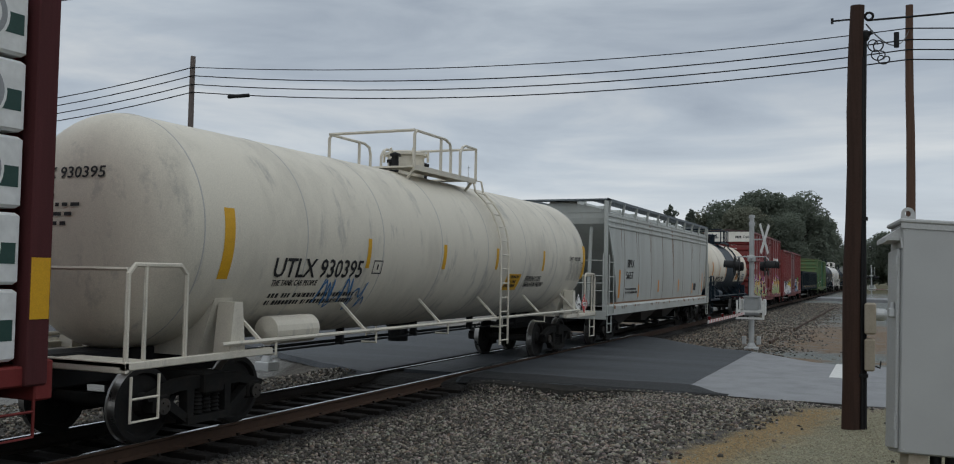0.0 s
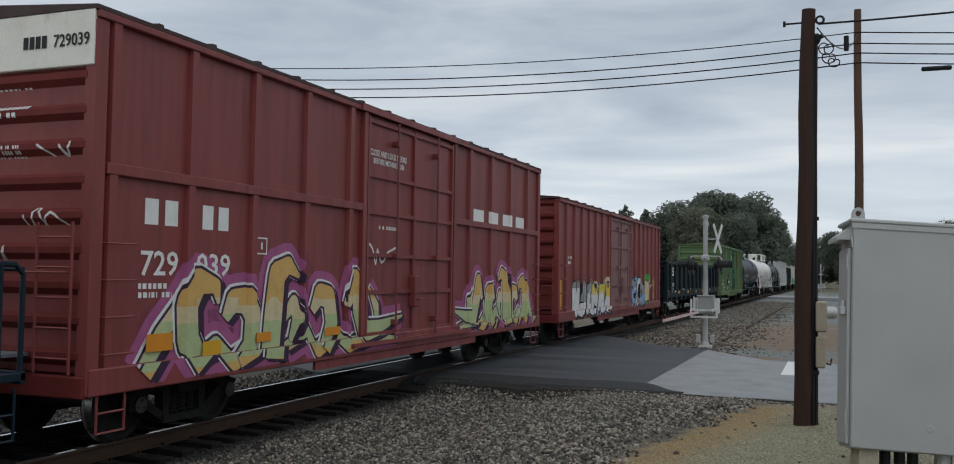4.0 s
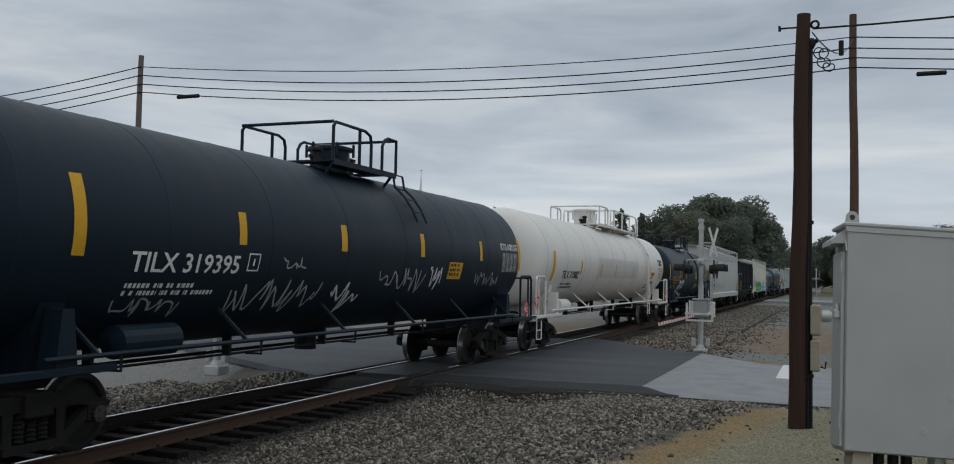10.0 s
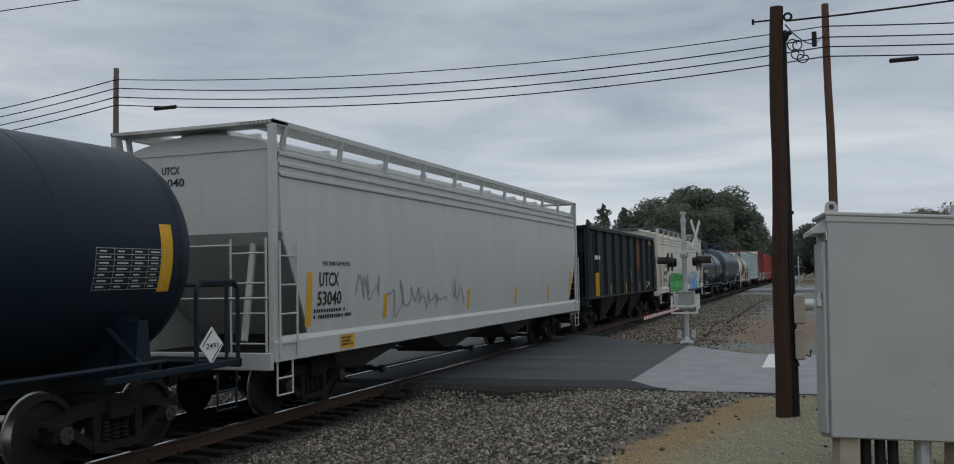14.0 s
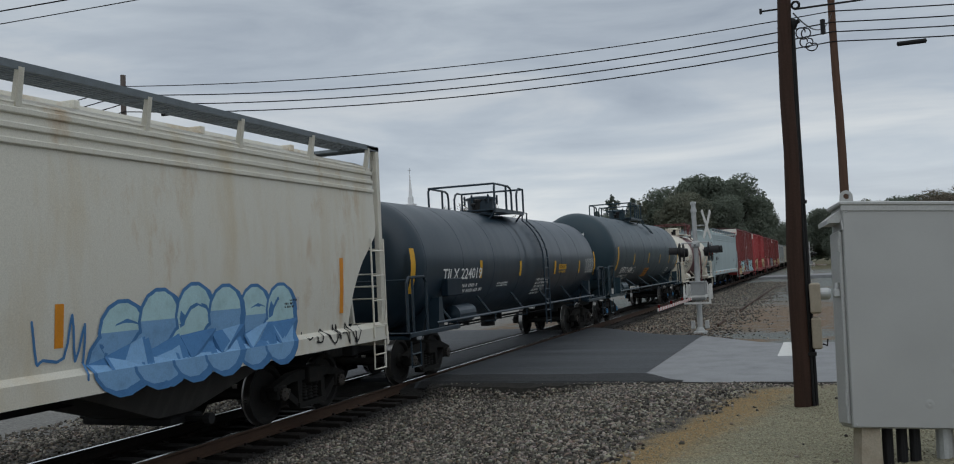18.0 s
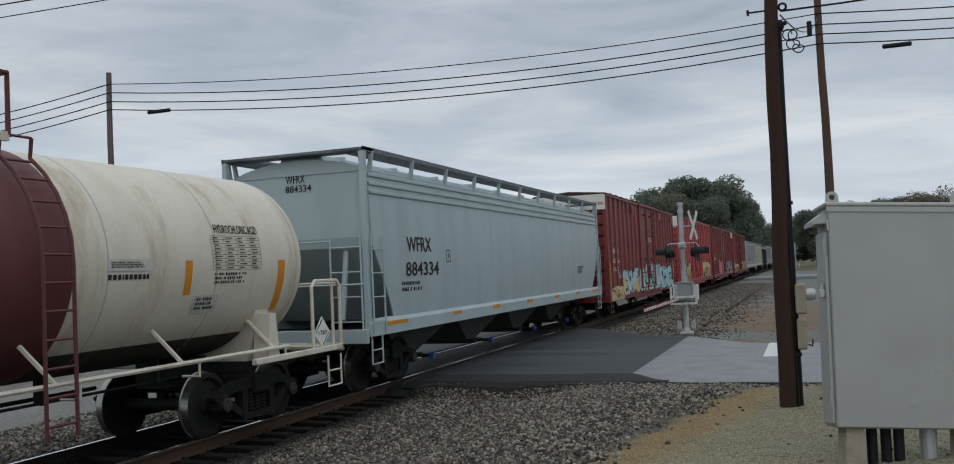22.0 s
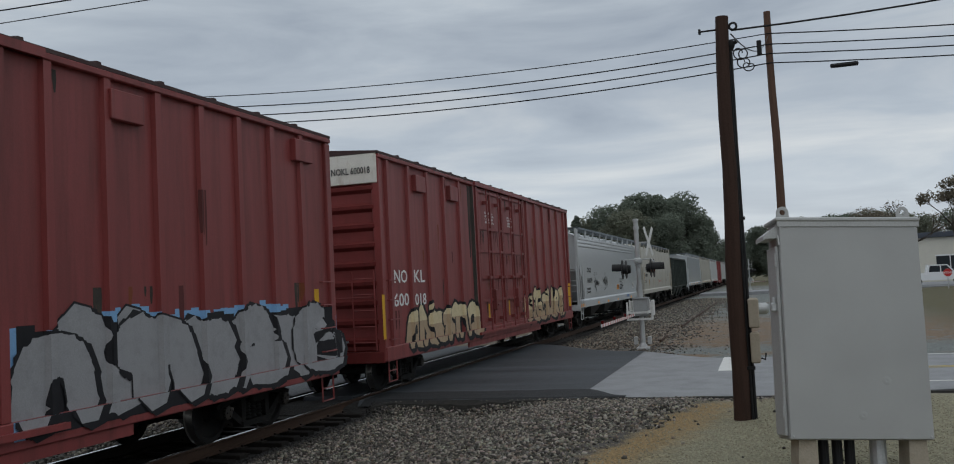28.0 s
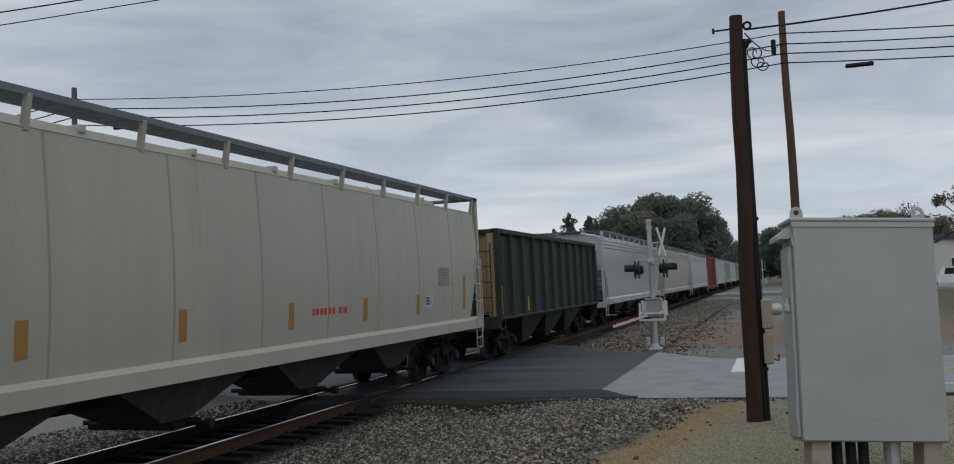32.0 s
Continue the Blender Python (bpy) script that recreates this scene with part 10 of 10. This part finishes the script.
reflect(c, f, Y, [(-7.95, -7.73, 1.82, 2.72), (-4.09, -3.93, 2.04, 2.46), (-1.08, -0.92, 2.04, 2.43), (2.29, 2.45, 2.01, 2.41), (5.2, 5.34, 1.99, 2.4), (7.3, 7.47, 1.9, 2.7)])
for y in (-5.85, 7.8):
    part("bracket_plate", MB().box(1.30, 1.46, y - 0.42, y + 0.42, 1.70, 2.08, 0.02), M_BLACK, c)
tank_band("belt_band", c, d, -0.5, 0.4, M_GREYBLACK, "welded belt band")

c, f, d = tank_car("black tank car with blue bearing caps", 265.9, 284.2, 1.55, 2.73, M_BLACK2, M_BLACK2, plat_y=-0.03, blue=True, ladder_low=3.3)
head_text(c, d, "SHPX 214084", -0.9, 0.5, 3.35, 3.49, Wh)
head_print(c, d, 3.23, Wh)
dress(c, f, [("text", -6.37, -3.96, 1.85, 2.09, "SHPX 214084", Wh), ("frame", -3.69, -3.35, 1.82, 2.07, Wh), ("print", -6.22, -3.8, 1.54, 1.78, 2, Wh), ("sticker", -1.1, -0.04, 1.62, 1.99, O), ("chart", 6.6, 7.7, 2.11, 2.62, 8, Wh),
             ("text", 7.0, 7.68, 2.65, 2.72, "DOT 111A100W1", Wh), ("print", 5.1, 5.83, 1.6, 1.94, 3, Wh)])
reflect(c, f, Y, [(-7.5, -7.3, 1.98, 2.89), (-4.2, -4.05, 2.17, 2.63), (-0.85, -0.69, 2.21, 2.66), (2.2, 2.35, 2.17, 2.6), (5.07, 5.23, 2.17, 2.6), (7.78, 8.0, 1.97, 2.87)])

c, f, d = tank_car("cream tank car with a brown centre band", 284.6, 299.3, 1.38, 2.49, M_CREAM2, M_CREAM2, plat_y=0.13, rail_m=M_BROWN)
tank_band("belly_grime", c, d, -d[1] + d[4], d[1] - d[4], M_DKBROWN, "sooty stained belly", low=1.45)
tank_band("painted_band", c, d, -1.7, 1.51, M_BROWN, "brown centre band")
dress(c, (lambda y, z, q=f[0]: q(y, z) + 0.006, f[1], f[2]), [("text", -4.91, -3.41, 2.05, 2.27, "HCRX 1262", K), ("print", -4.87, -3.11, 1.81, 2.0, 2, K), ("chart", -3.15, -1.8, 1.98, 2.55, 7, K), ("sticker", 2.03, 2.78, 2.38, 2.52, M_PALE),
             ("print", 2.04, 2.78, 2.24, 2.34, 1, K), ("text", 4.12, 5.15, 2.88, 3.0, "HYDROCHLORIC ACID", K), ("chart", 4.0, 5.15, 2.37, 2.84, 9, K), ("print", 4.05, 4.81, 2.16, 2.33, 3, K), ("sticker", 3.69, 4.21, 1.79, 2.03, M_PALE)])
reflect(c, f, O, [(-5.75, -5.57, 1.62, 2.53), (-3.3, -3.21, 2.1, 2.48), (3.43, 3.57, 2.05, 2.5), (5.62, 5.8, 1.74, 2.5)])
head_text(c, d, "HCRX 1262", -0.9, 0.5, 3.11, 3.25, K)
head_print(c, d, 2.99, K)
placard(c, f, 6.4, 6.92, 1.05, 1.57, M_TXTW, M_TXTK, "1789", x=1.46)

c, f, d = covered_hopper("pale blue covered hopper", 300.15, 319.65, 4.5, M_HOPB, zmid=2.78, cut=0.95, bays=4, gate_m=M_TXTB, zs=1.1, sill_h=0.27)
dress(c, f, [("text", -7.9, -6.66, 2.65, 2.94, "WFRX", K), ("text", -7.98, -6.29, 2.16, 2.44, "884334", K), ("print", -8.16, -7.18, 1.82, 2.05, 2, K), ("frame", -5.84, -5.59, 2.42, 2.69, K), ("print", 6.1, 7.1, 1.95, 2.2, 3, K)])
reflect(c, f, O, [(-9.0, -8.05, 1.26, 1.36), (-5.63, -5.11, 1.26, 1.35), (-2.97, -2.4, 1.25, 1.34), (-0.07, 0.51, 1.25, 1.34), (2.9, 3.4, 1.25, 1.34), (5.6, 6.1, 1.25, 1.34), (8.05, 9.0, 1.25, 1.35)])
end_text(c, -d[0] + 0.34, "WFRX", -0.25, 0.17, 4.0, 4.15, K)
end_text(c, -d[0] + 0.34, "884334", -0.26, 0.3, 3.83, 3.96, K)

def door_wear(car, surf, y0, y1, z1, count, seed):
    """Grime and rust that has run down from the bars of a door."""
    rr = random.Random(seed)
    for k in range(count):
        y = rr.uniform(y0, y1)
        runs(car, surf, y, rr.choice((1.75, 2.4, 3.1, 3.75, z1)), rr.uniform(0.25, 0.85), rr.uniform(0.06, 0.22), rr.choice((M_GRIME, M_GRIME, M_RUSTP, M_DKBROWN)), seed + k, 3)


PLATE = (0.62, 0.38)
LOCK = [("text", 0.55, 1.55, 3.4, 3.47, "CLOSE AND LOCK", Wh), ("text", 0.44, 1.67, 3.27, 3.34, "BOTH DOORS BEFORE", Wh), ("text", 0.7, 1.41, 3.15, 3.23, "MOVING CAR", Wh)]
c, f, d = boxcar("maroon box car with pale blue graffiti", 321.3, 340.2, 5.18, M_RED, M_REDEND, (-1.8, 2.02, 1), posts=10, shift=-0.12, ribs=8, white_end=True, hatches=((-3.75, 4.67, *PLATE), (4.05, 4.67, *PLATE), (8.64, 4.67, *PLATE)))
dress(c, f, [("text", -8.4, -7.85, 2.68, 2.86, "NO", Wh), ("text", -7.51, -7.16, 2.68, 2.87, "KL", Wh), ("text", -8.42, -7.87, 2.27, 2.45, "601", Wh), ("text", -7.53, -7.0, 2.26, 2.44, "366", Wh), ("text", -3.13, -2.91, 1.06, 1.13, "60K", Wh), ("print", -8.4, -7.2, 1.9, 2.1, 2, Wh)] + LOCK)
end_text(c, -d[0] - 0.03, "NOKL 601366", 0.45, 1.40, 4.62, 4.76, M_TXTR)
graffiti(c, f, -6.73, -0.83, 0.83, 2.14, (G_ICE, G_ICE, G_ICE), G_BLACK, None, 51, 6, 0.17, 0.028, G_CREAM, G_WHITE, "ice-blue graffiti with black outline")
graffiti(c, f, -0.59, 8.08, 0.82, 2.19, (G_ICE, G_ICE, G_ICE), G_BLACK, G_ICE2, 55, 8, 0.17, 0.028, G_ICE2, G_WHITE, "ice-blue graffiti over cream", mist=False)
graffiti(c, f, -9.2, -6.85, 0.75, 1.32, (G_CREAM,), G_CREAM, G_CREAM, 57, 5, 0.1, 0.02, None, None, "cream scrawl at the sill", mist=False)
dress(c, (lambda y, z, q=f[0]: q(y, z) + 0.03, f[1], f[2]), [("tag", -9.0, -7.0, 0.8, 1.25, G_BLACK, 3, 0.014, 4), ("tag", -7.45, -6.85, 1.6, 2.05, G_ICE, 6, 0.03, 2), ("sticker", -8.3, -7.75, 0.84, 1.05, Y)])
door_wear(c, f, -9.0, 9.0, 4.9, 30, 820)
reflect(c, f, Y, [(-8.95, -8.8, 1.3, 2.29), (-2.43, -2.27, 1.2, 1.65), (2.24, 2.41, 1.19, 1.66), (5.01, 5.16, 1.2, 1.65), (8.98, 9.22, 1.33, 2.29)])

c, f, d = boxcar("bright red box car with double doors", 342.45, 361.8, 5.18, M_RED2, M_RED2, (-2.6, 2.65, 2), posts=9, shift=-0.27, white_end=True, hatches=((-7.1, 4.7, *PLATE), (-4.62, 4.7, *PLATE), (4.65, 4.7, *PLATE)))
dress(c, f, [("text", -8.59, -8.17, 2.31, 2.52, "TR", Wh), ("text", -8.67, -8.07, 1.84, 2.06, "150", Wh), ("text", -7.55, -6.91, 1.82, 2.07, "102", Wh), ("sticker", -8.9, -7.93, 1.52, 1.73, M_PALE), ("sticker", -8.91, -7.99, 1.2, 1.48, Y), ("sticker", -8.8, -8.26, 0.87, 1.08, Y),
             ("repair_patch", -3.75, -3.0, 1.52, 1.95, M_BROWN), ("frame", -6.13, -5.84, 2.11, 2.42, Wh)])
graffiti(c, f, -7.7, -4.36, 0.83, 2.22, (G_CREAM, G_TAN), G_BROWN, None, 61, 4, 0.17, 0.08, None, None, "cream graffiti with brown outline")
graffiti(c, f, 2.7, 9.11, 0.91, 2.3, (G_CREAM, G_TAN), G_BROWN, None, 63, 7, 0.17, 0.06, None, None, "cream and tan graffiti")
end_text(c, -d[0] - 0.03, "TR 150102", 0.62, 1.38, 4.33, 4.45, Wh)

c, f, d = boxcar("maroon box car with pink and silver graffiti", 363.35, 382.9, 5.18, M_RED, M_REDEND, (-1.7, 2.03, 1), posts=10, shift=-0.12, hatches=((-3.72, 4.65, *PLATE), (4.12, 4.65, *PLATE), (8.72, 4.68, *PLATE)))
dress(c, f, [("text", -8.6, -8.0, 2.6, 2.8, "NO", Wh), ("text", -7.7, -7.2, 2.6, 2.8, "KL", Wh), ("print", -8.6, -7.2, 2.2, 2.4, 1, Wh)] + [(k, a + 0.08, b + 0.08, z0 - 0.04, z1 - 0.04, *r) for k, a, b, z0, z1, *r in LOCK])
graffiti(c, f, -4.9, -0.2, 0.85, 2.36, (G_SALMON, G_SALMON), G_BLACK, G_GREEN, 71, 5, 0.24, 0.04, None, G_WHITE, "salmon pink graffiti with black outline", mist=False, block=G_BLACK)
graffiti(c, f, 2.35, 9.6, 0.82, 2.21, (G_SILVER, G_SILVER), G_BLACK, G_SKY, 75, 7, 0.25, 0.035, None, None, "silver graffiti with black outline", mist=False, block=G_BLACK)
door_wear(c, f, -9.3, 9.3, 4.9, 30, 870)
reflect(c, f, Y, [(-2.31, -2.19, 1.15, 1.62), (2.34, 2.5, 1.19, 1.64), (9.06, 9.23, 1.27, 2.28)])

c, f, d = boxcar("maroon box car with double doors and cream graffiti", 385.1, 404.35, 5.2, M_RED, M_REDEND, (-2.75, 2.25, 2), posts=8, shift=0.52, white_end=True, hatches=((-7.23, 4.63, *PLATE), (-4.83, 4.6, *PLATE)))
dress(c, f, [("text", -8.87, -8.12, 2.35, 2.63, "NO", Wh), ("text", -7.71, -7.03, 2.35, 2.63, "KL", Wh), ("text", -8.94, -8.08, 1.84, 2.12, "600", Wh), ("text", -7.7, -6.99, 1.83, 2.09, "018", Wh)])
graffiti(c, f, -8.3, -3.03, 0.85, 1.9, (G_CREAM, G_TAN), G_BLACK, None, 81, 6, 0.18, 0.085, None, None, "cream graffiti with brown outline")
graffiti(c, f, 1.99, 8.26, 0.87, 2.07, (G_CREAM, G_TAN), G_BLACK, None, 84, 7, 0.17, 0.075, None, None, "tan graffiti with brown outline")
dress(c, f, [("print", -1.95, -1.0, 3.95, 4.32, 4, Wh), ("print", 0.45, 1.25, 3.95, 4.3, 4, Wh)])
runs(c, f, -3.25, 4.95, 4.0, 0.30, M_DKBROWN, 77, 7)
runs(c, f, -2.9, 4.95, 3.0, 0.12, M_GRIME, 78, 4)
door_wear(c, f, -2.7, 2.2, 4.8, 34, 700)
door_wear(c, f, -9.0, 9.0, 4.9, 26, 760)
reflect(c, f, Y, [(-2.02, -1.88, 1.2, 1.66), (0.15, 0.28, 1.25, 1.7), (-9.72, -9.58, 1.19, 2.11), (9.3, 9.45, 1.19, 2.11)])
end_text(c, -d[0] - 0.03, "NOKL 600018", 0.45, 1.34, 4.66, 4.80, K)

c, f, d = covered_hopper("silvery white covered hopper with black tags", 406.0, 426.15, 4.47, M_HOPS, zmid=2.71, cut=1.1, round_cut=True, bays=4, zs=1.03)
dress(c, f, [("text", -8.0, -7.09, 2.55, 2.76, "CPCX", K), ("text", -8.03, -6.85, 2.07, 2.31, "816074", K), ("text", -8.09, -7.18, 1.77, 1.86, "LD LMT 220300", K), ("text", -8.13, -7.21, 1.61, 1.71, "LT WT 65700", K), ("frame", -6.33, -6.09, 2.32, 2.55, K),
             ("tag", -6.3, -4.9, 1.85, 2.35, G_BLACK, 3, 0.036, 5), ("tag", -5.9, -5.3, 1.6, 1.85, G_BLACK, 13, 0.02, 1), ("tag", -3.9, -2.5, 1.85, 2.35, G_BLACK, 4, 0.036, 5), ("tag", -3.4, -2.9, 1.62, 1.85, G_BLACK, 14, 0.02, 1), ("tag", -3.3, -3.2, 2.4, 2.56, G_BLACK, 15, 0.022, 1), ("tag", -5.75, -5.65, 2.38, 2.55, G_BLACK, 16, 0.022, 1), ("sticker", 0.6, 1.37, 1.64, 1.9, O), ("print", 1.66, 2.5, 2.155, 2.215, 1, K), ("text", 2.55, 3.07, 2.16, 2.21, "EXTERIOR PAINT", K), ("print", 1.65, 2.84, 2.08, 2.135, 1, K), ("print", 1.64, 2.48, 2.00, 2.06, 1, K), ("print", 1.64, 2.84, 1.925, 1.98, 1, K), ("text", 1.63, 2.74, 1.845, 1.90, "CAUTION: DO NOT USE STEAM,", K), ("text", 1.62, 2.90, 1.77, 1.825, "BOILING WATER OR SHARP OBJECTS", K), ("text", 1.61, 2.65, 1.695, 1.75, "TO CLEAN. ENTER CAR WITH", K), ("text", 1.60, 2.6, 1.62, 1.675, "CLEAN SOFT SOLED SHOES.", K), ("sticker", 6.62, 7.14, 1.63, 1.94, M_PALE),
             ("tag", 8.4, 9.4, 3.01, 3.48, G_BLACK, 6, 0.014, 4), ("marking_bar", 3.92, 4.52, 1.15, 1.3, M_TXTB)])
reflect(c, f, O, [(-10.0, -9.07, 1.07, 1.2), (-5.85, -5.41, 1.08, 1.18), (-3.01, -2.5, 1.07, 1.17), (0.21, 0.64, 1.06, 1.16), (5.24, 5.72, 1.05, 1.18), (8.98, 9.9, 1.05, 1.16)])
end_text(c, -d[0] + 0.34, "CPCX", 0.03, 0.43, 4.0, 4.12, K)
end_text(c, -d[0] + 0.34, "816074", 0.02, 0.53, 3.82, 3.94, K)

c, f, d = covered_hopper("bone-coloured covered hopper with yellow reflectors", 427.4, 447.1, 4.48, M_HOPN, zmid=2.88, cut=0.6, seams=8, bays=4, ribs_top=False, zs=1.11, sill_h=0.26, seam_m=M_SEAMP)
dress(c, f, [("text", -7.87, -6.94, 2.67, 2.9, "CBFX", K), ("text", -7.97, -6.79, 2.24, 2.47, "470621", K), ("print", -8.1, -7.04, 1.8, 2.04, 2, K), ("sticker", 5.67, 6.16, 1.77, 2.03, M_PALE), ("print", 0.49, 2.52, 1.75, 1.93, 1, M_TXTR), ("chart", 6.55, 7.3, 2.23, 2.66, 6, K)])
reflect(c, f, M_OCHRE, [(-8.6, -8.42, 1.67, 2.51), (-5.85, -5.67, 1.64, 2.05), (-3.13, -2.96, 1.63, 2.06), (-0.29, -0.12, 1.63, 2.06), (2.5, 2.68, 1.63, 2.06), (5.2, 5.37, 1.63, 2.06), (8.3, 8.48, 1.63, 2.5)])

c, f, d = open_car("weathered dark coal hopper with a rusty end", 448.7, 463.5, 3.8, M_DKHOP2, 11, hopper=True, name="coal_hopper", zs=1.2)
reflect(c, f, Y, [(-6.9, -6.75, 1.35, 2.2), (-4.0, -3.87, 1.35, 1.8)])
part("end_sheet", MB().box(-1.40, 1.40, -d[0] + 0.17, -d[0] + 0.24, 1.35, 3.72, 0.01), M_TANEND, c, "tan rust-streaked end sheet")
part("end_ladder_plate", MB().box(1.18, 1.44, -d[0] + 0.02, -d[0] + 0.16, 1.3, 3.7, 0.02), M_TANEND, c)

# the cars that follow, seen far down the line
for i, (q0, q1) in enumerate(((465.3, 486.3), (487.8, 509.0), (510.5, 531.0))):
    c, f, d = covered_hopper("off-white covered hopper down the line", q0, q1, 4.5, (M_HOPS, M_HOPN, M_HOPG)[i], zmid=2.8, cut=0.9, bays=4, zs=1.08, sill_h=0.28)
    reflect(c, f, O, [(-8.9 + 3 * k, -8.4 + 3 * k, 1.2, 1.32) for k in range(7)])
c, f, d = boxcar("maroon box car down the line", 532.5, 547.6, 4.6, M_RED, M_REDEND, (-1.6, 1.8, 1), posts=8)
for i, (q0, q1) in enumerate(((549.0, 568.0), (569.5, 588.0), (590.0, 608.0), (610.0, 628.0), (629.5, 648.0), (649.5, 668.0))):
    covered_hopper("grey covered hopper far down the line", q0, q1, 4.5, (M_HOPG, M_HOPS)[i % 2], zmid=2.8, cut=0.9, zs=1.08, sill_h=0.28)


def motions():
    """The train rolls past at 46 to 51 km/h; its wheels turn while they are near."""
    run = [(0, 0), (2, 25.26), (4, 50.74), (6, 76.46), (8, 102.43), (10, 128.42), (12, 154.24), (14, 180.12), (16, 206.31), (18, 232.67), (20, 259.05), (22, 285.63), (24, 312.59), (26, 339.96), (28, 367.78), (30, 395.86), (32, 423.97)]
    rt, rs = [r[0] for r in run], [r[1] for r in run]
    place = {}
    for car, q in TRAIN:
        place[car] = q
        walk(car, [(t, pose(TRACK_X, q - s, 0)) for t, s in run])
    for w, car, dy in WHEELSETS:
        y = place[car] + w.parent.matrix_local.translation.y
        first = float(np.interp(y - 50.0, rs, rt)) if y > 50 else 0.0
        last = float(np.interp(y + 4.0, rs, rt))
        if first >= 31.9:
            continue
        n = max(2, int((last - first) * 28))
        ts = [first + (last - first) * i / n for i in range(n + 1)]
        if last < 32:
            ts.append(32.0)
        if first > 0:
            ts.insert(0, 0.0)
        turn = lambda t: math.degrees((float(np.interp(min(max(t, first), last), rt, rs)) - float(np.interp(first, rt, rs))) / WHEEL_R)
        walk(w, [(t, pose(0, dy, WHEEL_R, turn(t), 0, 0)) for t in ts])


motions()
